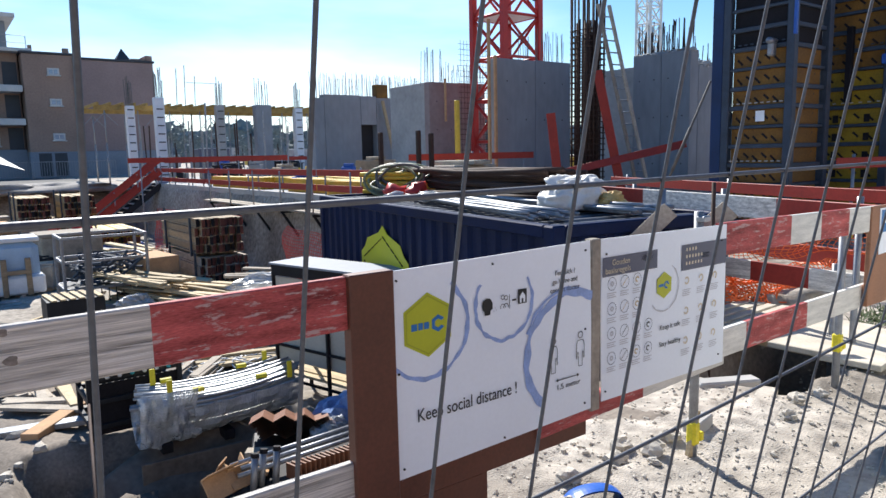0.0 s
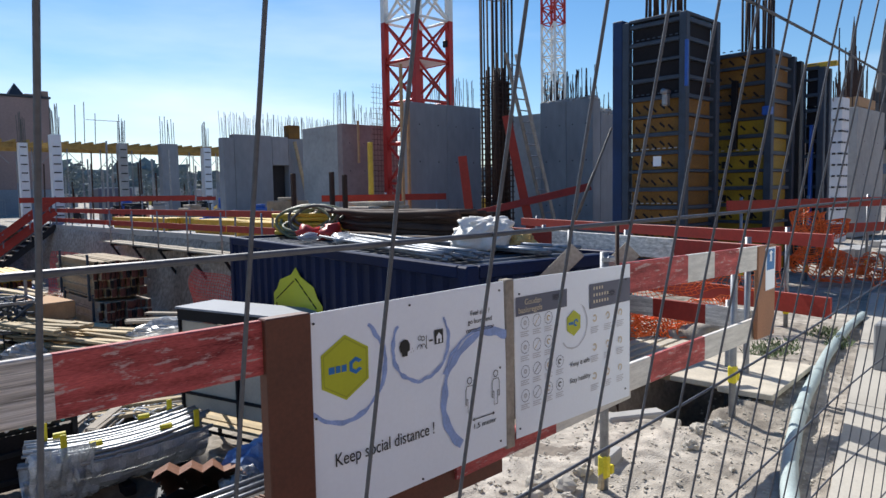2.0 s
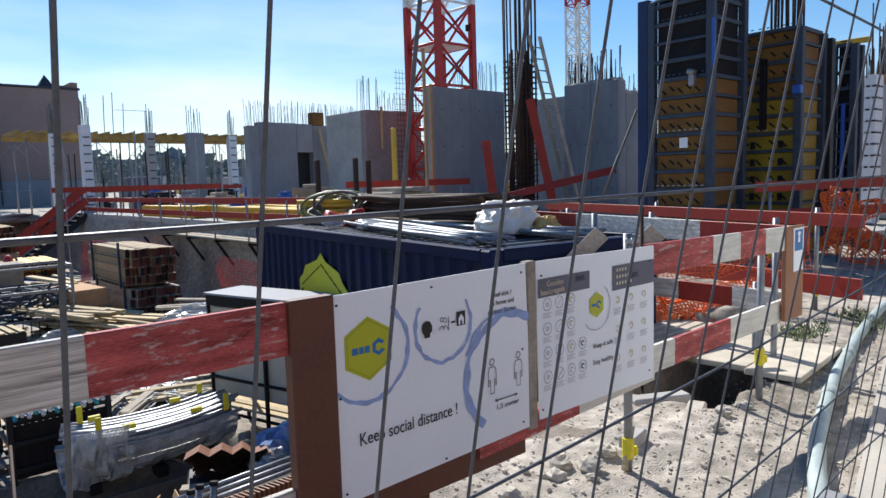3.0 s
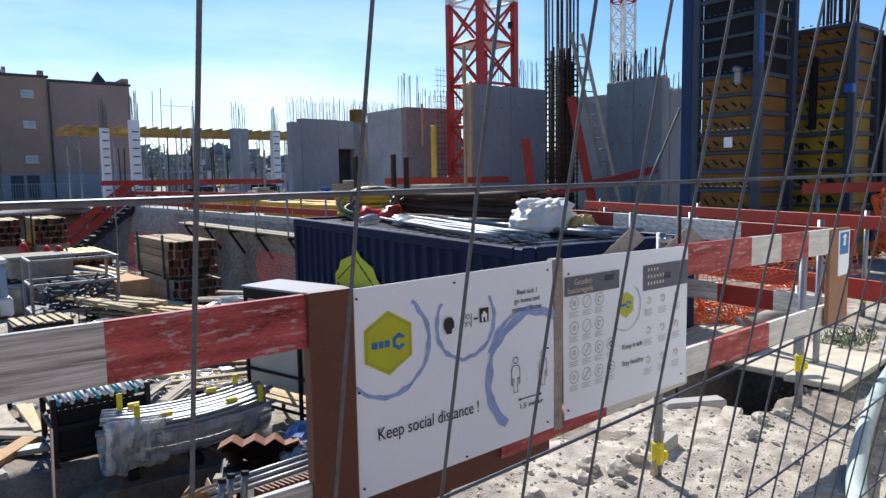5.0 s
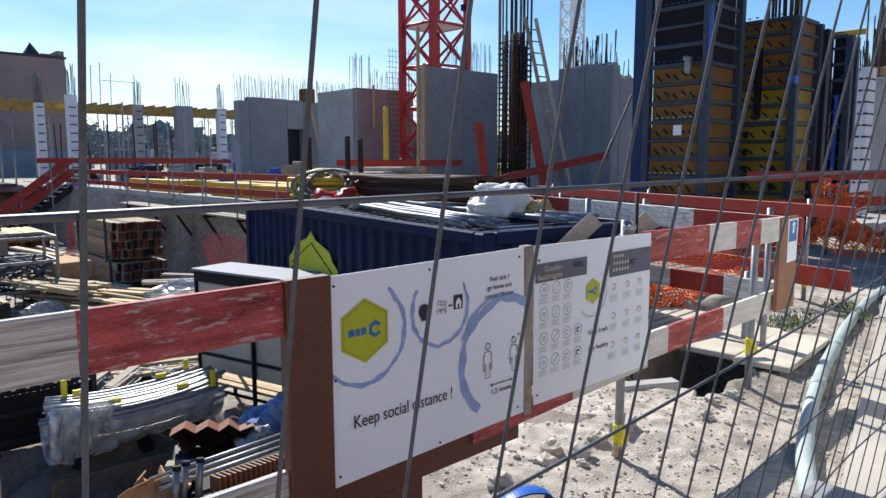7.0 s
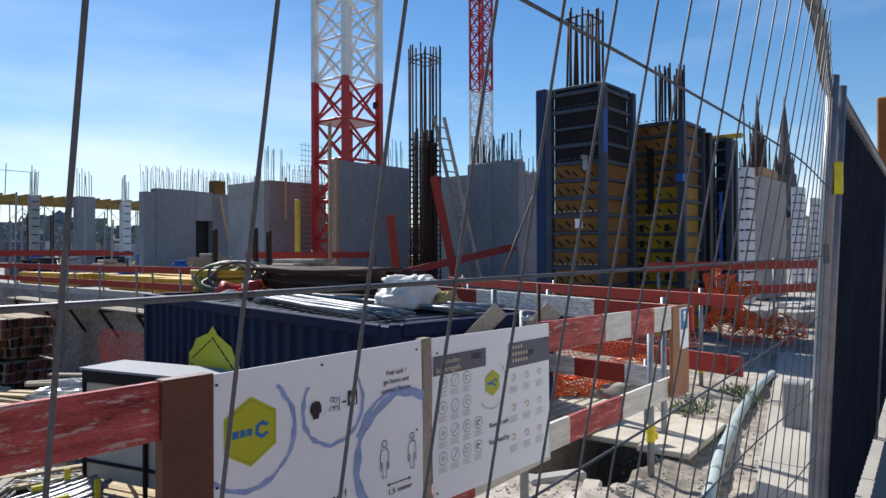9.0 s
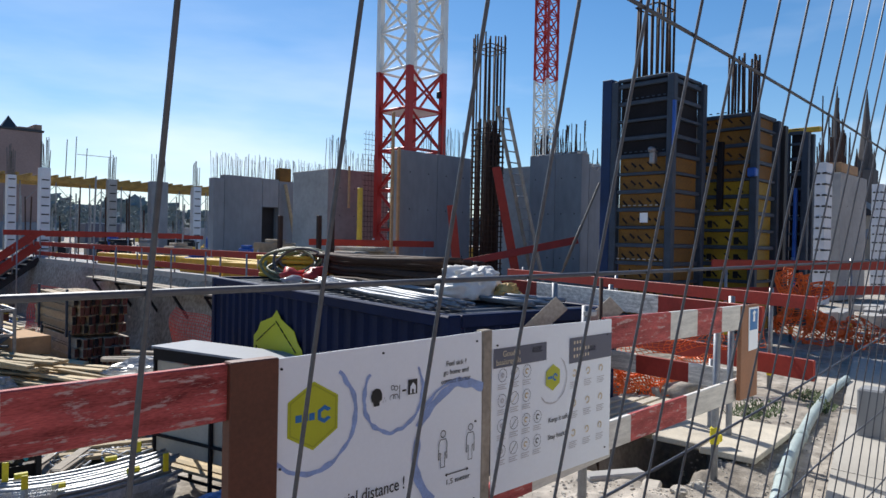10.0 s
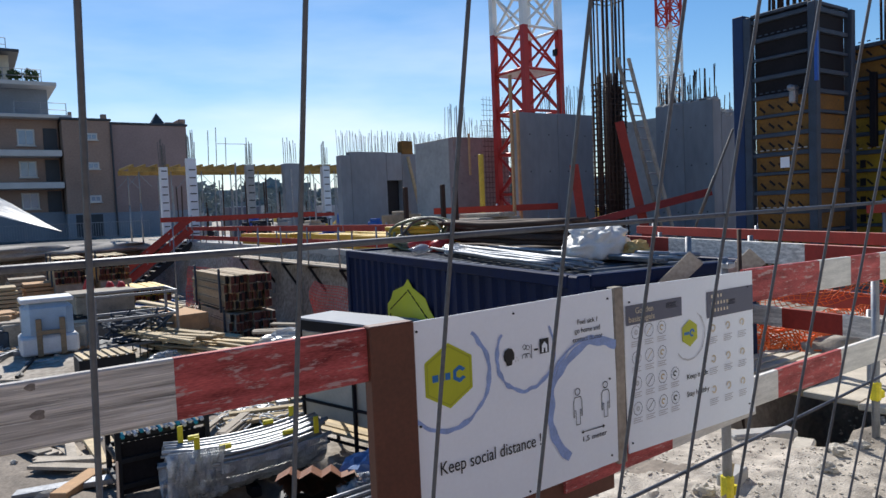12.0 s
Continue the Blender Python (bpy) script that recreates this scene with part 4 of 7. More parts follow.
part("side_wall", corrugated(lambda u, o, z: cpt(0.03 + o, u, z), 22, 0.14, L - 0.14, 0.036, 0.16, H - 0.1), NAVY, cont)
part("side_wall", corrugated(lambda u, o, z: cpt(W - 0.03 - o, u, z), 22, 0.14, L - 0.14, 0.036, 0.16, H - 0.1), NAVY, cont)
part("end_wall", corrugated(lambda u, o, z: cpt(u, 0.03 + o, z), 9, 0.14, W - 0.14, 0.036, 0.16, H - 0.1), NAVY, cont)
part("end_wall", corrugated(lambda u, o, z: cpt(u, L - 0.03 - o, z), 9, 0.14, W - 0.14, 0.036, 0.16, H - 0.1), NAVY, cont)
ROOF = mat("worn_roof_paint", (0.06, 0.07, 0.09), 0.4, 0.2, 0.35, 3, 40, 0.1, wear=(0.3, 0.3, 0.32), wear_amt=0.3)
part("roof", corrugated(lambda u, o, z: cpt(z, u, H - 0.03 - o), 24, 0.1, L - 0.1, 0.03, 0.06, W - 0.06), ROOF, cont, "grey worn corrugated roof")
part("floor", Shape().box((0, 0, 0), (W - 0.1, L - 0.1, 0.12), m=CM @ Matrix.Translation((W / 2, L / 2, 0.1))), DARKSTEEL, cont)
for y in (0.07, L - 0.07):
    for x in (0.07, W - 0.07):
        part("corner_post", Shape().box((0, 0, 0), (0.14, 0.14, H), bev=0.015, m=CM @ Matrix.Translation((x, y, H / 2))), NAVY, cont)
for x in (0.05, W - 0.05):
    for z in (0.08, H - 0.055):
        part("side_rail", Shape().box((0, 0, 0), (0.1, L - 0.28, 0.11), bev=0.01, m=CM @ Matrix.Translation((x, L / 2, z))), NAVY, cont)
for y in (0.05, L - 0.05):
    for z in (0.08, H - 0.055):
        part("end_rail", Shape().box((0, 0, 0), (W - 0.28, 0.1, 0.11), bev=0.01, m=CM @ Matrix.Translation((W / 2, y, z))), NAVY, cont)
LY, LZ = 3.56, 1.55
hexa = [(LY - 0.75, LZ - 0.5), (LY + 0.75, LZ - 0.5), (LY + 0.75, LZ + 0.36), (LY + 0.62, LZ + 0.44), (LY + 0.52, LZ + 0.56), (LY + 0.14, LZ + 0.66), (LY, LZ + 0.76), (LY - 0.14, LZ + 0.66), (LY - 0.52, LZ + 0.56), (LY - 0.62, LZ + 0.44), (LY - 0.75, LZ + 0.36)]
MLOGO = CM @ Matrix(((0, 0, -1, 0.024), (1, 0, 0, 0), (0, 1, 0, 0), (0, 0, 0, 1)))
clogo = part("logo", Shape().prism(hexa, 0.004, MLOGO), LIME, cont, "lime green hexagon logo plate")
edge_l = Shape()
for (ya, za), (yb, zb) in zip([(LY + 0.64, LZ - 0.45), (LY + 0.64, LZ + 0.3), (LY, LZ + 0.62), (LY - 0.64, LZ + 0.28)], [(LY + 0.64, LZ + 0.28), (LY + 0.02, LZ + 0.6), (LY - 0.62, LZ + 0.3), (LY - 0.64, LZ - 0.45)]):
    for k in range(5):
        t0, t1 = k / 5, (k + 0.78) / 5
        p, q = Vector((ya, za)).lerp(Vector((yb, zb)), t0), Vector((ya, za)).lerp(Vector((yb, zb)), t1)
        edge_l.beam(cpt(0.018, p.x, p.y), cpt(0.018, q.x, q.y), 0.006, 0.025, up=(1, 0, 0))
part("logo_outline", edge_l, INK, clogo, "broken black outline")

CT = PIT + H      # container top


def bar_bundle(name, p, q, count, r, width, height, material, label, category, sag=0.05, seed=1, names="rod"):
    """A loose bundle of long round bars, resting on something."""
    rn = random.Random(seed)
    p, q = Vector(p), Vector(q)
    d = (q - p).normalized()
    side = Vector((-d.y, d.x, 0))
    t = thing(name, tuple((p + q) / 2), label, category)
    for i in range(count):
        o = side * rn.uniform(-width / 2, width / 2) + Vector((0, 0, r + rn.random() ** 1.6 * height))
        e = side * rn.uniform(-0.06, 0.06)
        a, b = p + o + d * rn.uniform(-0.15, 0.15), q + o + e + d * rn.uniform(-0.2, 0.2)
        pts = [a.lerp(b, k / 6) + Vector((0, 0, -sag * math.sin(math.pi * k / 6) * rn.random() * (1 if o.z > 0.05 else 0))) for k in range(7)]
        part(names, Shape().tube(pts, r, 7), material, t, smooth=True)
    return t


bar_bundle("rod_bundle", cpt(0.35, 0.5, H + 0.0), cpt(0.9, 4.0, H + 0.0), 26, 0.016, 0.55, 0.07, TUBE, "bundle of grey steel rods on the container roof", "steel rods", 0.02, 3)
bar_bundle("rod_bundle", cpt(1.3, 0.3, H + 0.0), cpt(1.45, 3.6, H + 0.0), 18, 0.02, 0.4, 0.06, TUBE, "bundle of grey steel rods on the container roof", "steel rods", 0.02, 4)
bar_bundle("hose_bundle", cpt(1.6, 1.9, H + 0.0), cpt(1.5, 5.6, H + 0.0), 34, 0.032, 0.7, 0.36, REBAR, "bundle of dark brown reinforcing bars on the container roof", "steel rods", 0.04, 5)
bar_bundle("beam_stack", cpt(0.75, 5.75, H + 0.0), cpt(1.95, 4.75, H + 0.0), 16, 0.035, 0.45, 0.3, YELLOW, "yellow timber beams on the container roof", "beams", 0.0, 6, "beam")

coil = thing("hose_coil", cpt(1.0, 5.4, H), "green grey hose coils heaped on the container roof", "hose")
for i in range(26):
    rn = random.Random(40 + i)
    c = Vector(cpt(1.0 + rn.uniform(-0.2, 0.2) + 0.016 * i, 5.1 + 0.03 * i, H + 0.22))
    tilt = Matrix.Rotation(radians(rn.uniform(20, 85)), 3, "X") @ Matrix.Rotation(radians(rn.uniform(-20, 20)), 3, "Y")
    tilt = Matrix.Rotation(radians(-40), 3, "Z") @ tilt
    pts = [c + tilt @ Vector((math.cos(a) * (0.4 + 0.05 * math.sin(i * 3)) + 0.03 * math.sin(3 * a + i), math.sin(a) * 0.24, 0.04 * math.sin(2 * a + i))) for a in [2 * math.pi * k / 24 for k in range(25)]]
    part("loop", Shape().tube(pts, 0.022, 7), HOSEG if i % 4 else REBARGREY, coil, smooth=True)
for i, (x, y) in enumerate(((0.75, 4.75), (0.95, 4.45))):
    solid("machine_part", Shape().lump(cpt(x, y, H + 0.07), (0.36, 0.3, 0.2), seed=60 + i, rough=0.5), REDPL, "small red machine part on the container roof", "machine", smooth=True)
for i, (x, y) in enumerate(((0.5, 4.2), (0.75, 3.7), (0.6, 3.3))):
    solid("bag", Shape().lump(cpt(x, y, H + 0.045), (0.4, 0.22, 0.12), seed=70 + i, rough=0.3, rz=0.4), PLASTIC, "small grey plastic bag on the container roof", "bag", smooth=True)


def crumpled(c, size, seed, slot=0, nu=26, nv=16):
    """A crumpled sack."""
    sh = Shape()
    vs, fs = [], []
    for j in range(nv + 1):
        th = math.pi * j / nv
        for i in range(nu):
            ph = 2 * math.pi * i / nu
            p = Vector((math.sin(th) * math.cos(ph), math.sin(th) * math.sin(ph), math.cos(th)))
            s = Vector((seed, seed * 2, 0))
            k = 0.95 + 0.36 * noise.noise(p * 1.4 + s) + 0.34 * abs(noise.noise(p * 2.7 + s)) - 0.22 * abs(noise.noise(p * 5.2 + s)) - 0.1 * abs(noise.noise(p * 11 + s))
            vs.append(Vector(c) + Vector((p.x * k * size[0] / 2, p.y * k * size[1] / 2, max(-0.42, p.z) * k * size[2] / 2)))
    for j in range(nv):
        for i in range(nu):
            fs.append((j * nu + i, (j + 1) * nu + i, (j + 1) * nu + (i + 1) % nu, j * nu + (i + 1) % nu))
    return sh.add(vs, fs, slot)


def draped_sack(c, size, seed, nu=72, nv=34):
    """A slumped thin sack with sharp folds running down from its top."""
    vs, fs = [], []
    for j in range(nv + 1):
        v = j / nv
        for i in range(nu):
            a = 2 * math.pi * i / nu
            d = Vector((math.cos(a), math.sin(a), 0))
            fold = abs(noise.noise((d.x * 2.2 + seed, d.y * 2.2, v * 3.5))) * 0.8 + abs(noise.noise((d.x * 4.5 + seed, d.y * 4.5, v * 8))) * 0.55
            lump = noise.noise((d.x * 1.2, d.y * 1.2 + seed, v * 2.0))
            th = v * math.pi / 2
            r = math.cos(th) ** 0.7 * (0.95 + 0.5 * fold - 0.12 + 0.3 * lump)
            z = size[2] * math.sin(th) ** 0.9 * (0.8 + 0.7 * noise.noise((d.x * 1.3 + seed, d.y * 1.3, 3.0)) * math.cos(th) + 0.25 * fold * math.cos(th))
            vs.append((c[0] + d.x * r * size[0] + 0.07 * v, c[1] + d.y * r * size[1], c[2] + 0.01 + z))
    for j in range(nv):
        for i in range(nu):
            fs.append((j * nu + i, j * nu + (i + 1) % nu, (j + 1) * nu + (i + 1) % nu, (j + 1) * nu + i))
    fs.append(tuple(nv * nu + i for i in range(nu)))
    fs.append(tuple(range(nu - 1, -1, -1)))
    return Shape().add(vs, fs)


solid("plastic_sack", draped_sack((5.82, 5.45, CT), (0.36, 0.34, 0.40), 3.3), WHITEBAG, "crumpled white plastic sack on the container roof", "sack", smooth=True)
solid("plastic_sack", crumpled((5.98, 5.05, CT + 0.05), (0.32, 0.28, 0.24), 8.3), mat("ochre_sack", (0.6, 0.38, 0.13), 0.6, 0, 0.15, 8, 60, 0.3), "ochre paper sack beside a white sack", "sack")
solid("tool_box", Shape().box(cpt(2.2, 3.4, H + 0.16), (0.36, 0.3, 0.3), bev=0.06), DARKSTEEL, "small dark machine on the container roof", "machine")
for i, (y, x) in enumerate(((3.4, 1.95), (3.0, 2.05))):
    solid("plastic_sheet", Shape().sheet(lambda u, v, x=x, y=y, i=i: cpt(x + (u - 0.5) * 0.5, y + (v - 0.5) * 0.9, H + 0.22 + 0.1 * noise.noise((u * 3 + i, v * 4, 0)) - 0.2 * (u - 0.5) ** 2), 10, 14, 0.003), PLASTIC, "grey plastic sheeting thrown over the bars", "sheeting")

# old planks leaning at the container end
for p, q, w, m_, lb in (((5.05, 4.3, 0.45), (5.4, 3.95, 0.93), 0.15, LUMBERGREY, "weathered grey plank leaning at the container end"), ((5.45, 3.95, 0.5), (5.75, 3.62, 0.93), 0.17, LUMBERGREY, "grey brown sawn plank leaning at the container end"), ((5.2, 3.9, 0.7), (5.9, 3.4, 0.78), 0.1, REDFAR, "red painted plank leaning at the container end")):
    solid("plank", Shape().beam(p, q, w, 0.03, bev=0.004, up=(-0.75, -0.62, 0.1)), m_, lb, "plank", group="leaning planks")
solid("trestle", Shape().box((5.4, 4.0, -0.3), (0.7, 0.08, 1.7), rz=-42, bev=0.01), LUMBERGREY, "old timber trestle under leaning planks", "trestle")
solid("standing_pipe", Shape().tube([(6.12, 4.55, -0.1), (6.12, 4.55, 1.05)], 0.03, 10), TUBE, "grey steel pipe standing behind the rail", "pipe", smooth=True)
solid("standing_pipe", Shape().tube([(5.1, 3.37, -1.1), (5.1, 3.37, 1.18)], 0.016, 10), REBAR, "dark steel bar standing behind the rail", "pipe", smooth=True)

# ---- plank deck, net, plants, pipe and small things on the street strip ----
deck = thing("plank_deck", (6.1, 3.2, STREET), "pale formwork panels laid as a deck over the ditch", "deck")
for x, y, sx, sy, z, a in ((6.04, 2.57, 1.12, 0.4, -0.085, 5), (6.1, 2.98, 1.12, 0.4, -0.088, 4)):
    m = Matrix.Translation((x, y, z)) @ Matrix.Rotation(radians(a), 4, "Z")
    part("panel", Shape().box((0, 0, 0), (sx, sy, 0.045), bev=0.005, m=m), DECKW, deck)
for k in range(6):
    part("plank", Shape().beam((5.35 + 0.03 * (k % 3), 3.3 + 0.125 * k, -0.065), (6.75 - 0.04 * (k % 2), 3.36 + 0.125 * k, -0.06), 0.092, 0.04, bev=0.004), DECKW, deck, "pale sawn plank")
for i in range(2):
    part("bearer", Shape().beam((5.85 + 0.7 * i, 2.4, -0.15), (5.75 + 0.7 * i, 4.0, -0.13), 0.09, 0.08, bev=0.006), LUMBER, deck)
slab_b = Shape().box((4.62, 2.93, -0.16), (0.44, 0.12, 0.09), rz=-28, bev=0.012)
solid("kerb_stone", slab_b, CONCL, "broken pale concrete kerb lying in the ditch", "kerb")
solid("kerb_stone", Shape().box((4.62, 2.66, -0.16), (0.24, 0.12, 0.06), rz=20, bev=0.012), STONE, "broken pale concrete kerb lying in the ditch", "kerb")
solid("brick_block", Shape().box((3.78, 2.6, -0.12), (0.2, 0.1, 0.1), rz=12, bev=0.008), CONCL, "pale concrete block beside the rail post", "block")
solid("marker_stake", Shape().beam((3.47, 2.45, -0.16), (3.52, 2.44, 0.08), 0.03, 0.03, bev=0.003), LUMBER, "short timber stake in the sand", "stake")
solid("concrete_block", Shape().box((7.15, 1.99, 0.06), (0.22, 0.2, 0.43), rz=5, bev=0.015), CONC, "grey concrete block standing on the path", "block")
pipe_pts = [(3.2, 1.3), (3.5, 1.46), (3.74, 1.57), (4.08, 1.705), (4.41, 1.82), (4.9, 1.965), (5.4, 2.1), (5.84, 2.21), (6.6, 2.37), (7.32, 2.52), (8.0, 2.64), (8.8, 2.77), (9.74, 2.87)]
pipe = Shape().tube([(x, y, -0.11) for x, y in pipe_pts], 0.046, 12)
pipe_t = thing("drain_pipe", (5.5, 2.15, STREET), "pale grey green plastic pipe lying on the ground", "pipe")
part("pipe", pipe, PIPEG, pipe_t, smooth=True)
for k in (6, 8):
    x, y = pipe_pts[k]
    part("sleeve", Shape().tube([(x - 0.09, y - 0.022, -0.115), (x + 0.09, y + 0.022, -0.115)], 0.053, 12), PIPEG, pipe_t, smooth=True)
pave = Shape()
for k in range(8):
    xa, xb = 2.3 + 1.2 * k, 2.3 + 1.2 * k + 1.193
    pave.prism([(xa, -0.9), (xb, -0.9), (xb, 1.44 + 0.235 * (xb - 3.74)), (xa, 1.44 + 0.235 * (xa - 3.74))], 0.06, Matrix.Translation((0, 0, -0.185 + 0.002 * (k % 2))))
tagged(new("pavement", pave.mesh("pavement", PAVE)), "dusty pale concrete paving beside the sandy strip", "pavement", kind="structure")
blue = Shape()
blue.sheet(lambda u, v: (2.67 - 0.13 * math.cos(math.pi * u) + 0.05 * v, 2.42 + 0.05 * math.cos(math.pi * u) + 0.09 * (v - 0.5), -0.15 + 0.085 * math.sin(math.pi * u) ** 0.7 - 0.03 * (v - 0.3) ** 2), 20, 5, 0.008)
blue.tube([(2.53, 2.36, -0.14), (2.6, 2.33, -0.11), (2.68, 2.33, -0.1), (2.8, 2.3, -0.14)], 0.01, 8)
solid("blue_cover", blue, BLUE, "bent blue plastic cover lying in the sand", "plastic cover")


def net_cloth(fn, nu, nv, r=0.004):
    """Plastic netting as real strands over fn(u, v)."""
    sh = Shape()
    for i in range(nu + 1):
        sh.tube([fn(i / nu, j / nv) for j in range(nv + 1)], r, 3, cap=False)
    for j in range(nv + 1):
        sh.tube([fn(i / nu, j / nv) for i in range(nu + 1)], r, 3, cap=False)
    return sh


def net_fn(a, b, h, lean, seed, drop=0.0, amp=0.13):
    a, b = Vector(a), Vector(b)
    def f(u, v):
        p = a.lerp(b, u)
        k = Vector((noise.noise((u * 5 + seed, v * 3, 0)), noise.noise((u * 5, v * 3 + seed, 4)), noise.noise((u * 6, seed, v * 4)) * 0.6)) * amp
        return tuple(p + Vector((lean[0] * v, lean[1] * v, h * v * (1 - drop * u))) + k)
    return f


solid("safety_net", net_cloth(net_fn((6.45, 4.0, -0.12), (7.7, 3.55, -0.1), 0.34, (0.35, 0.2), 2.0), 40, 14, 0.006), NETO, "crumpled orange plastic safety net on the ground", "net")
solid("safety_net", net_cloth(net_fn((7.2, 5.5, 0.05), (8.3, 3.3, 0.35), 0.42, (0.1, 0.1), 5.0), 44, 12, 0.005), NETO, "orange plastic safety net behind the guard rail", "net")
solid("safety_net", net_cloth(net_fn((12.15, 4.55, 0.1), (12.5, 4.05, 0.05), 1.05, (0.05, -0.1), 8.0, 0.2, 0.3), 26, 28, 0.009), NETO, "crumpled orange plastic safety net hung on a rail", "net")
solid("safety_net", net_cloth(net_fn((12.5, 4.15, -0.05), (13.1, 3.3, -0.08), 0.5, (0.35, 0.15), 9.5, 0.4, 0.34), 34, 16, 0.009), NETO, "crumpled orange plastic safety net heaped on the path", "net")
solid("safety_net", net_cloth(net_fn((6.35, 4.2, -0.06), (6.95, 3.72, -0.06), 0.33, (0.12, 0.2), 22.0), 26, 16, 0.007), NETO, "crumpled heap of orange plastic safety net", "net")
solid("dark_board", Shape().box((6.72, 4.62, 0.12), (0.04, 0.7, 0.46), bev=0.004), FORMB, "black film-faced board standing behind the deck", "board")
mound = Shape().lump((7.4, 3.95, -0.12), (1.3, 0.8, 0.4), seed=4, rough=0.4, nu=18, nv=10)
solid("sand_mound", mound, GROUND, "small heap of sand behind the rail", "heap", smooth=True)


def weed(x, y, n, s, seed):
    rn = random.Random(seed)
    sh = Shape()
    z = ground_z(x, y)
    for i in range(n):
        a, r = rn.uniform(0, 6.28), rn.random() ** 0.5 * s
        bx, by = x + r * math.cos(a), y + r * math.sin(a) * 0.6
        h = rn.uniform(0.02, 0.12) * (1.2 - r / s * 0.6)
        d = Vector((rn.uniform(-1, 1), rn.uniform(-1, 1), rn.uniform(0.4, 1.4))).normalized()
        e = d.orthogonal().normalized() * rn.uniform(0.007, 0.016)
        c = Vector((bx, by, z + h * rn.random()))
        sh.add([c, c + d * 0.02 + e, c + d * rn.uniform(0.04, 0.07), c + d * 0.02 - e], [(0, 1, 2, 3)])
    return solid("weed_plant", sh, LEAF, "low green weeds on the sandy edge", "plant", group="weeds on the street edge")


weed(6.95, 2.95, 200, 0.3, 1)
weed(7.4, 3.0, 220, 0.34, 2)
weed(7.9, 2.6, 120, 0.2, 3)
weed(8.4, 2.9, 160, 0.25, 4)

# ---- column formwork ----
def formwork(x0, y0, sx, sy, z0, z1, zsplit, panel_lo, panel_hi, label):
    t = thing("column_formwork", (x0 + sx / 2, y0 + sy / 2, z0), label, "formwork")
    part("core", Shape().box((x0 + sx / 2, y0 + sy / 2, (z0 + z1) / 2), (sx - 0.16, sy - 0.16, z1 - z0 - 0.02)), FORMB, t)
    zs = []
    z = z0
    while z < z1 - 0.05:
        zs.append(z)
        z += 0.31
    zs.append(z1)
    for za, zb in zip(zs, zs[1:]):
        pm = panel_hi if (za + zb) / 2 > zsplit else panel_lo
        if pm not in (FORMB,) and zb - za > 0.2:
            pr = Shape()
            for i in range(5):
                pr.beam((x0 + 0.0385, y0 + 0.2 + (sy - 0.45) * i / 4, za + 0.07 + 0.05 * ((i * 3) % 2)), (x0 + 0.0385, y0 + 0.29 + (sy - 0.45) * i / 4, za + 0.16 + 0.04 * (i % 2)), 0.035, 0.003, up=(1, 0, 0))
            tagged(part("printed_mark", pr, FORMB, t), kind="stuff")
        part("panel", Shape().box((x0 + 0.05, y0 + sy / 2, (za + zb) / 2), (0.02, sy - 0.18, zb - za - 0.06), bev=0.003), pm, t)
        part("panel", Shape().box((x0 + sx / 2, y0 + 0.05, (za + zb) / 2), (sx - 0.18, 0.02, zb - za - 0.06), bev=0.003), pm, t)
    for k, z in enumerate(zs):
        h = 0.07 if k % 3 else 0.05
        part("waler", Shape().box((x0 + 0.02, y0 + sy / 2, z), (0.075, sy - 0.1, h), bev=0.008), STEEL, t)
        part("waler", Shape().box((x0 + sx / 2, y0 + 0.02, z), (sx - 0.1, 0.075, h), bev=0.008), STEEL, t)
        if k % 3 == 1:
            sl = Shape()
            for i in range(9):
                sl.box((x0 - 0.02, y0 + 0.12 + (sy - 0.24) * i / 8, z + 0.07), (0.012, 0.05, 0.018))
            tagged(part("slots", sl, CONCL if (z < zsplit) else STEEL, t), kind="stuff")
    for x, y in ((x0, y0), (x0, y0 + sy), (x0 + sx, y0)):
        part("edge_profile", Shape().box((x + 0.02, y, (z0 + z1) / 2), (0.13, 0.13, z1 - z0), bev=0.012), STEEL, t)
    return t


f1 = formwork(11.24, 5.97, 1.12, 1.06, -0.1, 4.34, 2.96, FORMY, FORMB, "column formwork of steel frames with ochre and black panels")
part("wing_panel", Shape().box((11.36, 7.2, 2.15), (0.3, 0.2, 4.5), bev=0.01), WINGBLUE, f1, "deep blue steel wing panel")
part("note", Shape().box((11.268, 6.45, 1.93), (0.012, 0.15, 0.17), bev=0.002), SIGNW, f1, "white paper note")
part("strap", Shape().box((11.2, 5.9, 3.5), (0.05, 0.05, 0.75), bev=0.006), BLUE, f1, "blue strap")
part("tie", Shape().tube([(11.2, 6.22, 3.06), (11.02, 6.22, 3.06)], 0.05, 10), TUBE, f1, smooth=True)
part("tie", Shape().box((11.12, 6.22, 2.93), (0.12, 0.1, 0.2), bev=0.02), TUBE, f1)
f2 = formwork(13.1, 5.315, 1.03, 1.35, -0.1, 3.86, 2.55, FORMY2, FORMY, "column formwork of steel frames with yellow panels")
part("wing_panel", Shape().box((14.26, 5.28, 1.85), (0.16, 0.22, 3.85), bev=0.01), DARKSTEEL, f2, "dark steel wing panel")
part("strongback", Shape().box((13.04, 5.9, 2.77), (0.1, 0.1, 1.24), bev=0.01), FORMB, f2, "black steel strongback")
for k in range(4):
    for j in range(2):
        part("grip_hole", Shape().box((13.135, 5.62 + 0.5 * j, 0.95 + 0.31 * k), (0.02, 0.09, 0.13), bev=0.02), FORMB, f2)
part("strap", Shape().box((13.05, 5.32, 2.8), (0.15, 0.15, 0.16), bev=0.02), BLUE, f2, "blue strap")
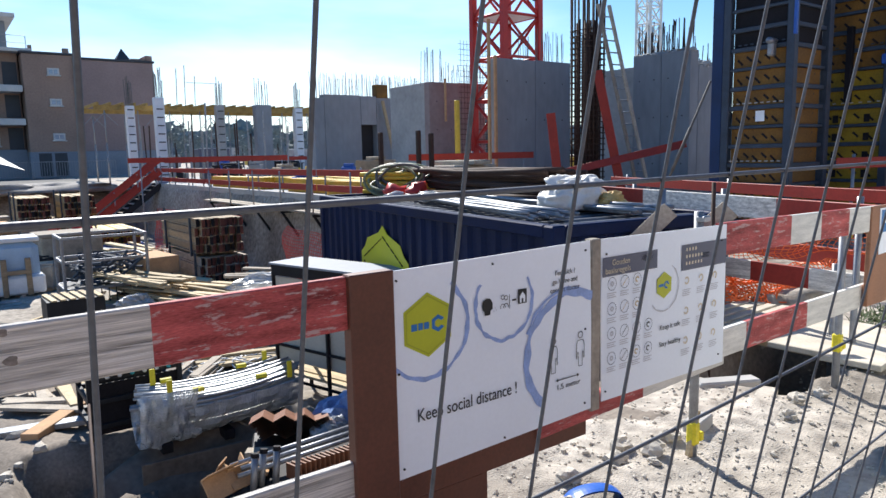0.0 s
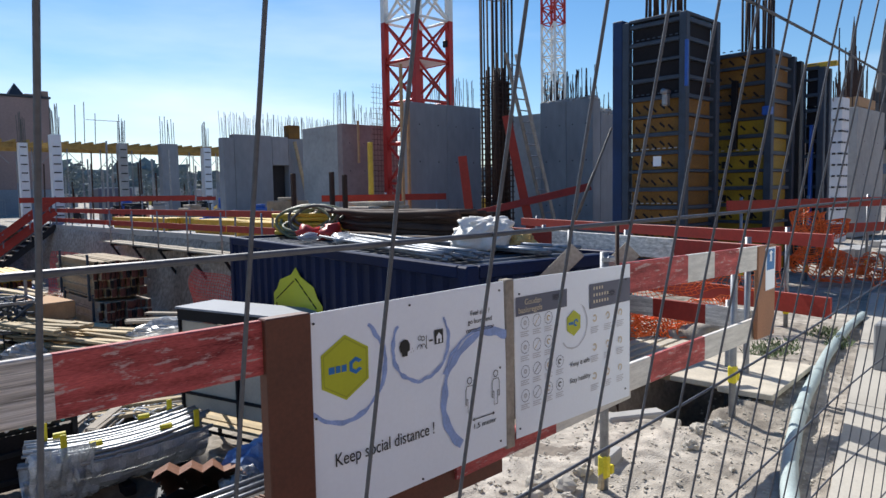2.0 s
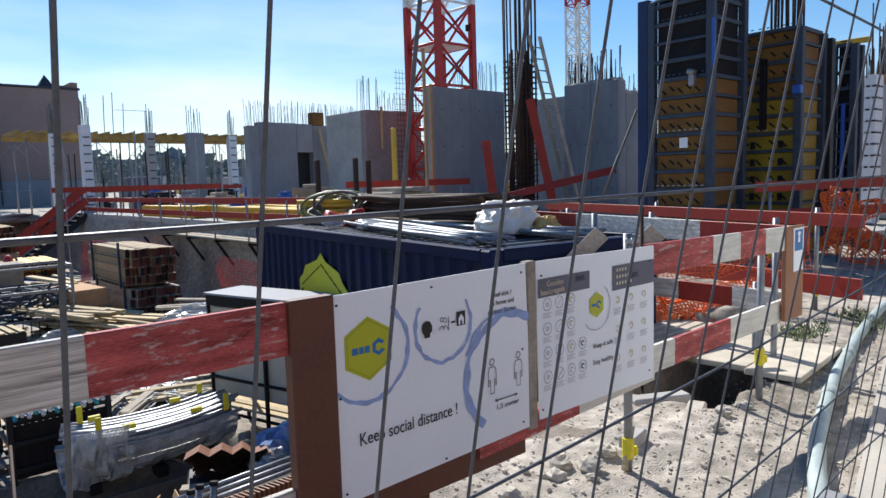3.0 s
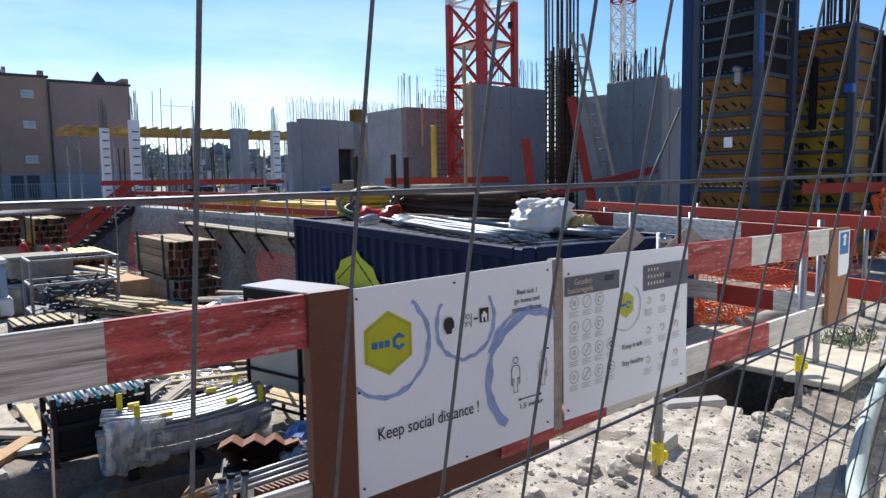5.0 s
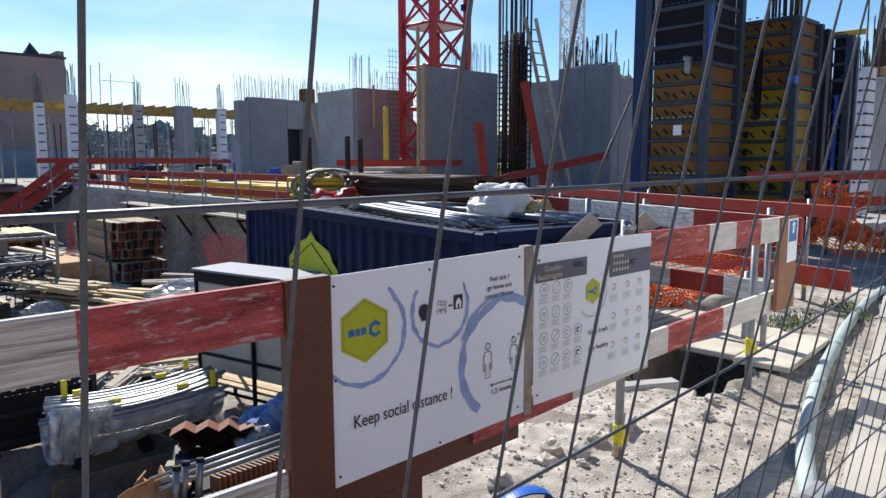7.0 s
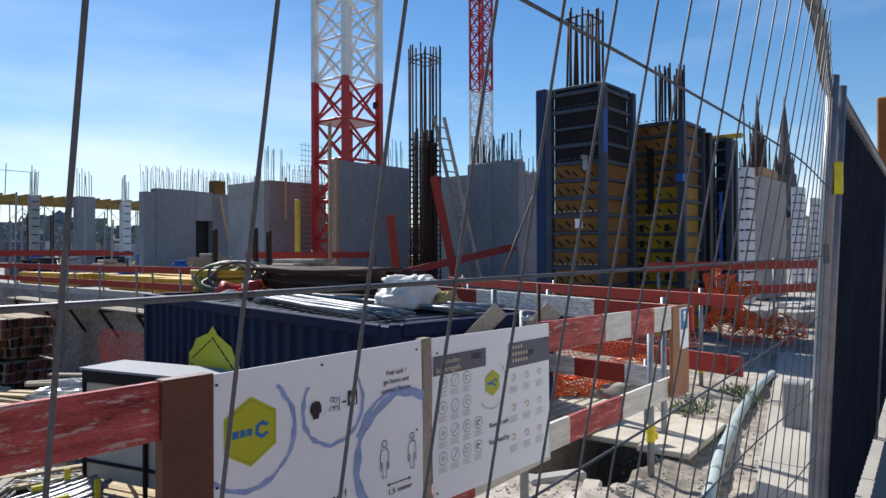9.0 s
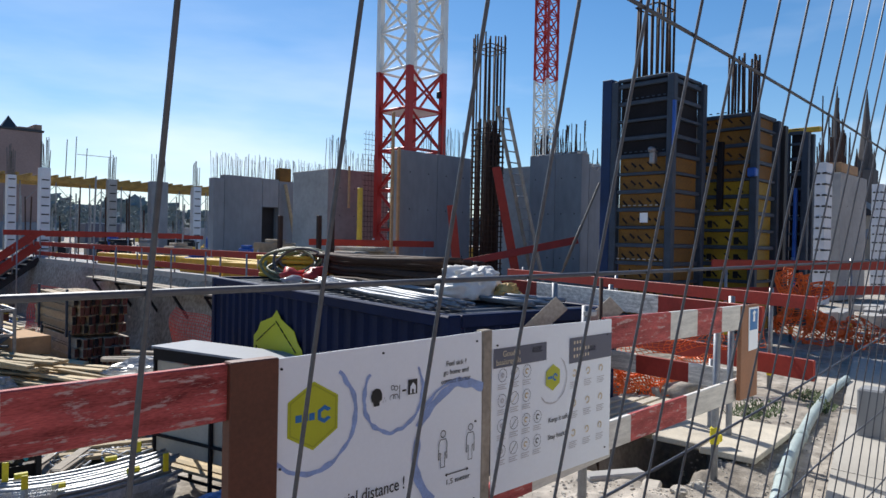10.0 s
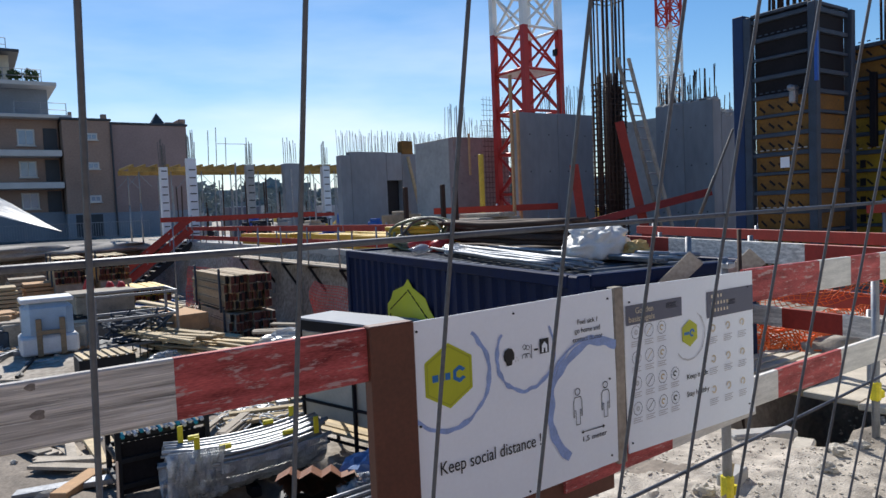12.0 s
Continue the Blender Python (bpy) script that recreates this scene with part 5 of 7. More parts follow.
f3 = formwork(15.7, 5.29, 0.32, 0.38, -0.1, 3.85, 9.0, FORMB, FORMB, "column formwork with dark panels and blue edges")
part("strap", Shape().box((15.66, 5.45, 1.6), (0.1, 0.06, 2.2), bev=0.01), BLUE, f3, "blue edge profile")
part("platform", Shape().box((15.75, 5.37, 3.9), (0.12, 0.68, 0.1), bev=0.01), YELLOW, f3, "yellow beam on top")


def rebar_group(x0, x1, y0, y1, z0, z1, n, r, label, seed, material=None, hoops=()):
    rn = random.Random(seed)
    t = thing("rebar_cage", ((x0 + x1) / 2, (y0 + y1) / 2, z0), label, "rebar")
    for i in range(n):
        a = 2 * math.pi * i / n
        x, y = (x0 + x1) / 2 + (x1 - x0) / 2 * max(-1, min(1, 1.35 * math.cos(a))), (y0 + y1) / 2 + (y1 - y0) / 2 * max(-1, min(1, 1.35 * math.sin(a)))
        part("bar", Shape().tube([(x, y, z0), (x + rn.uniform(-0.03, 0.03), y + rn.uniform(-0.03, 0.03), z1 + rn.uniform(-0.12, 0.12))], r, 6), material or REBAR, t, smooth=True)
    for z in hoops:
        h = Shape()
        for p, q in (((x0, y0), (x1, y0)), ((x1, y0), (x1, y1)), ((x1, y1), (x0, y1)), ((x0, y1), (x0, y0))):
            h.tube([(*p, z), (*q, z)], r * 0.7, 5)
        part("hoop", h, material or REBAR, t)
    return t


rebar_group(11.5, 12.1, 6.38, 6.83, 4.2, 5.82, 16, 0.022, "dark starter bars above the column formwork", 1, hoops=(5.68,))
rebar_group(13.35, 13.85, 5.53, 5.92, 3.7, 5.04, 14, 0.021, "dark starter bars above the column formwork", 2)
cage = rebar_group(12.75, 13.35, 11.4, 11.95, SLAB, 6.4, 20, 0.02, "tall dark reinforcement cage of a column", 3, hoops=[SLAB + 0.13 * k for k in range(1, 30)] + [6.1, 6.2])
rn = random.Random(66)
for k in range(44):
    bx, by = rn.uniform(12.8, 13.3), rn.uniform(11.45, 11.9)
    part("bar", Shape().tube([(bx, by, SLAB), (bx, by, rn.uniform(3.9, 4.5))], 0.023, 6), REBAR, cage, smooth=True)

# ladder and red braces before the cage
lad = thing("ladder", (13.6, 10.4, SLAB), "grey weathered ladder leaning on the rebar cage", "ladder")
A0, A1, B0, B1 = Vector((13.53, 10.55, SLAB)), Vector((12.95, 11.3, 4.72)), Vector((13.7, 10.37, SLAB)), Vector((13.12, 11.12, 4.68))
part("rail", Shape().beam(A0, A1, 0.05, 0.09, bev=0.006, up=(1, 0, 0.3)), LUMBERGREY, lad)
part("rail", Shape().beam(B0, B1, 0.05, 0.09, bev=0.006, up=(1, 0, 0.3)), LUMBERGREY, lad)
for k in range(1, 16):
    part("rung", Shape().tube([A0.lerp(A1, k / 16), B0.lerp(B1, k / 16)], 0.016, 8), TUBE, lad, smooth=True)
for p, q, wd in (((11.85, 11.7, 2.3), (12.0, 11.55, SLAB), 0.2), ((12.55, 10.95, 3.2), (12.9, 10.5, SLAB), 0.2), ((12.0, 11.5, 0.95), (13.7, 9.44, 1.55), 0.17)):
    solid("brace_board", Shape().beam(p, q, 0.035, wd, bev=0.004, up=(0.72, -0.69, 0.6)), REDFAR, "red painted timber brace board", "brace", group="red brace boards")
solid("push_pull_prop", Shape().tube([(11.1, 8.35, 0.2), (11.1, 7.24, 2.55)], 0.02, 8).tube([(11.1, 7.95, 1.05), (11.1, 7.6, 1.79)], 0.03, 8), REBARGREY, "grey steel push-pull prop against the column formwork", "prop", smooth=True)

# ---- cast concrete walls ----
def cast_wall(name, x0, x1, y0, y1, z0, z1, material, label, lift=2.4, bay=1.35):
    """A cast wall with recessed panel joints and tie holes."""
    t = thing(name, ((x0 + x1) / 2, (y0 + y1) / 2, z0), label, "concrete wall")
    n = max(1, round((x1 - x0) / bay))
    for i in range(n):
        a, b = x0 + (x1 - x0) * i / n, x0 + (x1 - x0) * (i + 1) / n
        part("cast_panel", Shape().box(((a + b) / 2, (y0 + y1) / 2, (z0 + z1) / 2), (b - a - 0.006, y1 - y0, z1 - z0 + 0.04 * math.sin(i * 2.1)), bev=0.012), material, t)
        h = Shape()
        for z in (z0 + 0.6, z0 + 1.9, z0 + 2.9):
            if z < z1 - 0.2:
                for x in (a + 0.25 * (b - a), b - 0.25 * (b - a)):
                    h.tube([(x, y0 - 0.004, z), (x, y0 + 0.02, z)], 0.02, 8)
        if h.v:
            part("tie_holes", h, JOINT, t)
    return t


def starter_bars(x0, x1, y, z, n, hmin, hmax, r, seed, material=None, y1=None):
    rn = random.Random(seed)
    sh = Shape()
    for i in range(n):
        x = x0 + (x1 - x0) * (i + rn.uniform(-0.3, 0.3)) / max(1, n - 1)
        yy = y if y1 is None else rn.uniform(y, y1)
        h = rn.uniform(hmin, hmax)
        sh.tube([(x, yy, z - 0.1), (x + rn.uniform(-0.05, 0.05), yy + rn.uniform(-0.03, 0.03), z + h)], r, 5)
    return solid("starter_bars", sh, material or REBARGREY, "thin upright starter bars on top of a concrete wall", "rebar", kind="stuff")


cast_wall("concrete_wall", 12.62, 15.4, 14.4, 14.75, SLAB, 3.9, CONC, "bare grey cast concrete wall on the slab")
starter_bars(13.6, 15.35, 14.45, 3.9, 26, 0.5, 0.9, 0.008, 21, None, 14.7)
shaft = thing("concrete_wall", (17.0, 12.1, SLAB), "bare grey concrete shaft on the slab with a broken corner", "concrete wall")
for ya, yb, zt in ((11.23, 12.12, 3.97), (12.126, 13.04, 3.99)):
    part("cast_panel", Shape().box((16.63, (ya + yb) / 2, (SLAB + zt) / 2), (0.36, yb - ya, zt - SLAB), bev=0.015), CONC, shaft)
    holes = Shape()
    for y in (ya + 0.22, yb - 0.22):
        for z in (1.05, 2.3, 3.3):
            holes.tube([(16.446, y, z), (16.47, y, z)], 0.02, 8)
    part("tie_holes", holes, JOINT, shaft)
part("cast_panel", Shape().box((17.2, 11.42, (SLAB + 3.62) / 2), (0.75, 0.36, 3.62 - SLAB), bev=0.03), CONC, shaft)
part("cast_panel", Shape().box((18.2, 12.86, (SLAB + 3.9) / 2), (2.75, 0.36, 3.9 - SLAB), bev=0.02), CONC, shaft)
starter_bars(16.5, 16.8, 11.3, 3.97, 60, 0.3, 0.95, 0.012, 22, REBAR, 13.0)
starter_bars(16.9, 17.5, 11.3, 3.6, 8, 0.2, 0.6, 0.012, 26, REBAR, 11.5)
ledge = Shape()
for i in range(14):
    ledge.lump((16.6, 11.3 + 0.13 * i, 3.98), (0.3, 0.2, 0.13), seed=i, rough=0.5, nu=7, nv=5)
for i in range(6):
    ledge.lump((16.88 + 0.12 * i, 11.38, 3.6), (0.2, 0.3, 0.22), seed=i + 30, rough=0.6, nu=7, nv=5)
solid("rough_top", ledge, CONCL, "rough broken concrete edge on the wall top", "concrete", kind="stuff")
cast_wall("concrete_wall", 16.5, 16.8, 13.06, 14.6, SLAB, 3.72, CONCL, "pale concrete wall beside the rebar cage")
wd = thing("concrete_wall", (15.5, 25.8, SLAB), "long grey cast concrete wall with a dark doorway", "concrete wall")
for a, b, zt, z0 in ((12.85, 13.3, 3.75, SLAB), (13.31, 14.96, 3.9, SLAB), (14.97, 15.72, 3.88, 2.72), (15.73, 17.0, 3.84, SLAB), (17.01, 18.4, 3.8, SLAB)):
    part("cast_panel", Shape().box(((a + b) / 2, 25.8, (z0 + zt) / 2), (b - a, 0.4, zt - z0), bev=0.012), CONC, wd)
# Dark panel behind the opening: the shade inside is put into its colour.
part("doorway", Shape().box((15.35, 26.03, 1.6), (1.3, 0.04, 2.5), bev=0.004), JOINT, wd, "dark doorway")
starter_bars(12.9, 18.3, 25.7, 3.85, 110, 0.65, 1.0, 0.009, 23, None, 25.95)
solid("form_box", Shape().box((16.0, 25.75, 4.1), (0.55, 0.4, 0.55), bev=0.02), FORMY, "ochre formwork box on the wall top", "formwork")
cast_wall("concrete_wall", 15.0, 17.6, 20.8, 21.1, SLAB, 4.0, CONCW, "warm grey cast concrete wall on the slab")
cast_wall("concrete_wall", 15.0, 15.3, 21.11, 23.4, SLAB, 4.0, CONCL, "pale cast concrete wall end on the slab")
starter_bars(15.0, 15.7, 20.9, 4.0, 10, 1.1, 1.25, 0.011, 24, None, 21.4)
starter_bars(15.6, 17.6, 20.9, 4.0, 26, 0.4, 0.9, 0.01, 25)
mesh_grid = Shape()
for k in range(9):
    mesh_grid.tube([(16.3 + 0.15 * k, 20.6, 1.0), (16.3 + 0.15 * k, 20.6, 5.5)], 0.008, 4)
for k in range(24):
    mesh_grid.tube([(16.2, 20.6, 1.0 + 0.19 * k), (17.6, 20.6, 1.0 + 0.19 * k)], 0.008, 4)
solid("rebar_mesh", mesh_grid, REBAR, "upright reinforcement mesh before the wall", "rebar", kind="stuff")
for x, y, z0, z1, m_, lb in ((13.95, 17.85, SLAB, 3.1, YELLOW, "yellow timber beam standing upright"), (12.0, 14.0, SLAB, 4.75, CARD, "tall sawn timber post standing upright"), (12.3, 14.1, SLAB, 3.9, CARD, "tall sawn timber post standing upright"), (15.5, 20.5, 2.6, 4.1, CARD, "brown timber beam fixed to the wall"), (7.3, 10.4, -0.5, 1.85, REBAR, "dark steel post standing upright"), (7.5, 10.3, -0.5, 1.8, REBAR, "dark steel post standing upright"), (6.75, 10.75, -0.5, 1.83, REBAR, "dark steel post standing upright")):
    solid("standing_post", Shape().box((x, y, (z0 + z1) / 2), (0.13 if m_ is YELLOW else 0.075, 0.13 if m_ is YELLOW else 0.075, z1 - z0), bev=0.01), m_, lb, "post")
solid("leaning_beam", Shape().beam((16.5, 25.2, SLAB), (15.9, 25.4, 3.7), 0.12, 0.12, bev=0.01), LUMBER, "sawn timber beam leaning on the concrete wall", "beam")
# white insulated walls at the far side of the path
def insulated(x0, x1, y0, y1, z0, z1, label):
    t = thing("insulated_wall", ((x0 + x1) / 2, (y0 + y1) / 2, z0), label, "wall")
    n = round((z1 - z0) / 0.3)
    for i in range(n):
        a, b = z0 + (z1 - z0) * i / n, z0 + (z1 - z0) * (i + 1) / n
        part("board", Shape().box(((x0 + x1) / 2, (y0 + y1) / 2, (a + b) / 2), (x1 - x0, y1 - y0, b - a - 0.012), bev=0.004), INSUL, t)
        if i:
            j = Shape()
            for k in range(3):
                yy = y0 + (y1 - y0) * (k + 0.3) / 3
                j.box((x0 - 0.004, yy, a), (0.012, (y1 - y0) * 0.2, 0.05))
            for k in range(3):
                xx = x0 + (x1 - x0) * (k + 0.3) / 3
                j.box((xx, y0 - 0.004, a), ((x1 - x0) * 0.2, 0.012, 0.05))
            part("joint_strips", j, JOINT, t)
    return t


insulated(21.4, 22.0, 6.57, 7.0, -0.1, 3.88, "white insulated column with dark joint strips")
cast_wall("concrete_wall", 23.6, 26.4, 6.79, 7.5, -0.1, 3.8, CONCL, "pale cast concrete block wall", bay=2.8)
insulated(29.6, 30.4, 7.07, 7.41, -0.1, 3.91, "white insulated column with dark joint strips")
insulated(30.5, 32.0, 6.73, 6.94, -0.1, 3.52, "white insulated wall with dark joint strips")
starter_bars(21.4, 22.0, 6.8, 3.88, 10, 0.4, 0.8, 0.012, 31, REBAR)
starter_bars(23.7, 26.3, 6.85, 3.8, 26, 0.6, 1.6, 0.016, 32, REBAR, 7.45)
starter_bars(23.65, 26.0, 7.2, 3.8, 14, 1.4, 2.6, 0.02, 33, REBAR, 7.45)
solid("formwork_box", Shape().box((24.6, 7.12, 3.97), (1.7, 0.6, 0.3), bev=0.02), CARD, "brown formwork boards on the wall top", "formwork")
rubb = Shape()
for i in range(30):
    rr = random.Random(300 + i)
    rubb.box((rr.uniform(16, 24), rr.uniform(3.4, 5.2), 0.0), (rr.uniform(0.4, 1.6), rr.uniform(0.2, 0.5), rr.uniform(0.1, 0.3)), rz=rr.uniform(-30, 30), bev=0.01)
solid("building_debris", rubb, CONCL, "low pile of concrete and timber offcuts by the path", "debris", kind="stuff")


# ---- tower cranes ----
def crane_mast(cx, cy, z0, z1, side, bay, bands, leg, brace, label):
    t = thing("tower_crane", (cx, cy, z0), label, "crane")
    h = side / 2
    z, k = z0, 0
    while z < z1 - 0.01:
        zb = min(z + bay, z1)
        m_ = CRANER if bands((z + zb) / 2) else CRANEW
        for sx, sy in ((-1, -1), (1, -1), (-1, 1), (1, 1)):
            part("mast_leg", Shape().box((cx + sx * h, cy + sy * h, (z + zb) / 2), (leg, leg, zb - z)), m_, t)
        for (xa, ya), (xb, yb) in (((-h, -h), (h, -h)), ((h, -h), (h, h)), ((h, h), (-h, h)), ((-h, h), (-h, -h))):
            b = Shape()
            pa, pb = (cx + xa, cy + ya), (cx + xb, cy + yb)
            b.tube([(*pa, z), (*pb, z)], brace, 6)
            b.tube([(*pa, z), (*pb, zb)], brace, 6)
            b.tube([(*pb, z), (*pa, zb)], brace, 6)
            part("bracing", b, m_, t)
        z, k = zb, k + 1
    return t


crane = crane_mast(17.14, 19.08, SLAB, 18.0, 1.62, 1.42, lambda z: z < 7.2, 0.2, 0.05, "red and white lattice mast of a tower crane")
part("platform", Shape().box((17.14, 19.08, 6.1), (1.5, 1.5, 0.06), bev=0.01), CRANEW, crane, "white platform inside the mast")
lad2 = Shape().tube([(17.0, 19.2, SLAB), (17.0, 19.2, 18)], 0.02, 6).tube([(17.3, 19.2, SLAB), (17.3, 19.2, 18)], 0.02, 6)
for k in range(58):
    lad2.tube([(17.0, 19.2, 0.6 + 0.3 * k), (17.3, 19.2, 0.6 + 0.3 * k)], 0.012, 5)
part("ladder", lad2, CRANEW, crane, "white access ladder")
part("floodlight", Shape().box((17.9, 18.35, 6.75), (0.25, 0.2, 0.25), bev=0.03), DARKSTEEL, crane)
crane_mast(60.6, 45.9, 0.4, 58.0, 1.7, 1.7, lambda z: 19.5 < z < 31, 0.2, 0.07, "far red and white lattice mast of a tower crane")

# ---- columns and shuttering beams at the back of the slab ----
def column(x, y, w_, d_, z1, material, label, stripes=False):
    t = thing("concrete_column", (x, y, SLAB), label, "column", group="columns at the back of the slab")
    part("shaft", Shape().box((x, y, (SLAB + z1) / 2), (w_, d_, z1 - SLAB), bev=0.02), material, t)
    if stripes:
        for k in range(9):
            part("clamp_strip", Shape().box((x, y - d_ / 2 - 0.01, SLAB + 0.35 + 0.38 * k), (w_ * 0.7, 0.02, 0.05)), JOINT, t)
    b = Shape()
    rn = random.Random(int(x * 10))
    for i in range(7):
        xx = x + w_ * (i / 6 - 0.5) * 0.8
        b.tube([(xx, y, z1 - 0.1), (xx + rn.uniform(-0.04, 0.04), y + rn.uniform(-0.1, 0.1), z1 + rn.uniform(1.0, 1.4))], 0.018, 5)
    part("starter_bars", b, REBARGREY, t)


column(9.35, 34.6, 0.42, 0.42, 4.35, INSUL, "white wrapped concrete column with dark strips", True)
column(8.25, 35.4, 0.36, 0.36, 4.0, INSUL, "white wrapped concrete column with dark strips", True)
column(12.4, 35.2, 0.4, 0.4, 4.1, CONCL, "pale concrete column under yellow beams", True)
column(14.55, 35.0, 0.85, 0.45, 4.15, CONC, "wide grey concrete column under yellow beams")
column(16.7, 35.4, 0.42, 0.42, 4.05, INSUL, "white wrapped concrete column with dark strips", True)
beams = thing("shuttering_deck", (12.6, 36.0, SLAB), "yellow timber shuttering beams on steel props", "formwork")
part("main_beam", Shape().box((13.0, 35.6, 3.92), (12.5, 0.12, 0.22), bev=0.01), OCHREB, beams)
part("main_beam", Shape().box((13.0, 38.4, 3.92), (12.5, 0.12, 0.22), bev=0.01), OCHREB, beams)
for k in range(24):
    part("cross_beam", Shape().box((6.9 + 0.53 * k, 37.0, 4.09), (0.09, 3.4, 0.12), bev=0.006), OCHREB, beams)
for k in range(9):
    for y in (35.6, 38.4):
        x = 7.2 + 1.45 * k
        part("prop", Shape().tube([(x, y, SLAB), (x, y, 2.3)], 0.04, 7).tube([(x, y, 2.3), (x, y, 3.82)], 0.028, 7), TUBE, beams, smooth=True)
        if k % 2 == 0:
            part("prop_brace", Shape().tube([(x, y, 3.7), (x + 0.55, y, 3.1)], 0.015, 5).tube([(x, y, 3.7), (x - 0.55, y, 3.1)], 0.015, 5), TUBE, beams)
mast = Shape()
for x, y, h in ((10.6, 36, 5.9), (11.3, 37, 6.2), (12.1, 38, 5.8), (9.9, 36, 5.3)):
    mast.tube([(x, y, 4.1), (x + 0.06, y, h)], 0.02, 5)
mast.tube([(11.4, 37, 5.35), (13.0, 37, 5.35)], 0.015, 5)
solid("scaffold_poles", mast, REBARGREY, "thin steel poles standing above the shuttering", "poles", kind="stuff")

# long yellow beams and bundles lying along the slab edge
for i, (x, y, ln, rz) in enumerate(((8.9, 14.5, 3.6, 96), (9.2, 17.5, 4.2, 92), (9.6, 20.5, 4.5, 88), (9.0, 23.5, 4.0, 94), (10.4, 18.8, 4.0, 80), (10.2, 15.3, 3.4, 100))):
    t = thing("beam_stack", (x, y, SLAB), "stack of yellow timber beams lying on the slab", "beams", group="yellow beam stacks on the slab")
    for k in range(8):
        m = Matrix.Translation((x + 0.13 * (k % 4) - 0.2, y, SLAB + 0.12 + 0.2 * (k // 4))) @ Matrix.Rotation(radians(rz + (k % 3) - 1), 4, "Z")
        part("beam", Shape().box((0, 0, 0), (ln - 0.2 * (k % 2), 0.09, 0.19), bev=0.006, m=m), YELLOW, t)

# bracket walkway on the pit wall
wk = thing("bracket_walkway", (8.0, 17.0, -0.3), "timber walkway on steel brackets along the pit wall", "scaffold")
for k in range(4):
    for j in range(3):
        part("plank", Shape().box((7.72 + 0.21 * j, 12.6 + 3.1 * k, 0.12 + 0.01 * (j % 2)), (0.2, 3.05, 0.045), bev=0.004), LUMBERGREY, wk)
for k in range(7):
    y = 11.6 + 1.85 * k
    part("bracket", Shape().beam((8.26, y, 0.06), (7.6, y, 0.06), 0.06, 0.07).beam((8.26, y, -0.9), (7.65, y, 0.03), 0.05, 0.06).beam((8.24, y, 0.1), (8.24, y, -1.0), 0.06, 0.06), DARKSTEEL, wk)
    part("stanchion", Shape().tube([(7.62, y, 0.1), (7.62, y, 1.1)], 0.02, 7), TUBE, wk, smooth=True)

# red stair with guard boards at the end of the pit
st = thing("site_stair", (7.2, 31.2, PIT), "steel site stair with red guard boards", "stair")
S0, S1 = Vector((5.6, 31.6, PIT)), Vector((8.3, 31.0, SLAB))
for dy in (0.0, 0.9):
    o = Vector((0, dy, 0))
    part("stringer", Shape().beam(S0 + o, S1 + o, 0.05, 0.24, bev=0.006), DARKSTEEL, st)
    for dz in (0.55, 1.05):
        part("guard_board", Shape().beam(S0 + o + Vector((0, -0.04, dz)), S1 + o + Vector((0, -0.04, dz)), 0.03, 0.18, bev=0.004), REDFAR, st, "red painted board")
    for k in range(4):
        b = S0.lerp(S1, k / 3) + o
        part("stanchion", Shape().tube([b, b + Vector((0, 0, 1.2))], 0.025, 7), TUBE, st, smooth=True)
for k in range(12):
    c = S0.lerp(S1, (k + 0.5) / 12) + Vector((0, 0.45, 0.05))
    part("tread", Shape().box(c, (0.26, 0.9, 0.03), bev=0.004), LUMBERGREY, st)

# ---- storage pit: stacks, racks, tank ----
def beam_stack(x0, y0, nx, ny_len, z0, nz, label, tip, body):
    t = thing("beam_stack", (x0 + nx * 0.045, y0 + ny_len / 2, z0), label, "beams")
    rn = random.Random(int(x0 * 7 + y0))
    for j in range(nz):
        for i in range(nx):
            dy = rn.uniform(-0.14, 0.14)
            x, z = x0 + 0.092 * i + 0.045 + rn.uniform(-0.012, 0.012), z0 + 0.1 + 0.205 * j + rn.uniform(-0.012, 0.012)
            b = Shape().box((x, y0 + ny_len / 2 + dy, z + 0.085), (0.085, ny_len, 0.04)).box((x, y0 + ny_len / 2 + dy, z - 0.085), (0.085, ny_len, 0.04)).box((x, y0 + ny_len / 2 + dy, z), (0.03, ny_len - 0.01, 0.15))
            p = part("beam", b, body, t)
            if i % 1 == 0:
                part("end_cap", Shape().box((x, y0 + dy - 0.008, z), (0.076, 0.02, 0.18), bev=0.004), tip if rn.random() < 0.6 else FORMB, p)
    for yy in (y0 + 0.35, y0 + ny_len - 0.4):
        part("strap_post", Shape().box((x0 - 0.04, yy, z0 + nz * 0.1 + 0.05), (0.05, 0.05, nz * 0.205 + 0.25), bev=0.005), STEEL, t)
    return t


CAPS = mat("red_beam_end", (0.10, 0.03, 0.022), 0.7, 0, 0.5, 12, 60, 0.2)
STACKW = mat("brown_stack_timber", (0.33, 0.245, 0.155), 0.8, 0, 0.3, 4, 40, 0.3, stretch_v=(2, 2, 8), per_piece=0.25)
beam_stack(5.36, 16.9, 12, 2.9, PIT + 0.97, 4, "stack of timber formwork beams with red ends", CAPS, STACKW)
beam_stack(5.4, 16.8, 12, 2.9, PIT + 0.05, 4, "stack of timber formwork beams with red ends", CAPS, LUMBERGREY)
solid("stack_bearer", Shape().box((5.92, 17.4, PIT + 0.92), (1.2, 0.1, 0.07), bev=0.005), LUMBERGREY, "timber bearer between two beam stacks", "bearer")


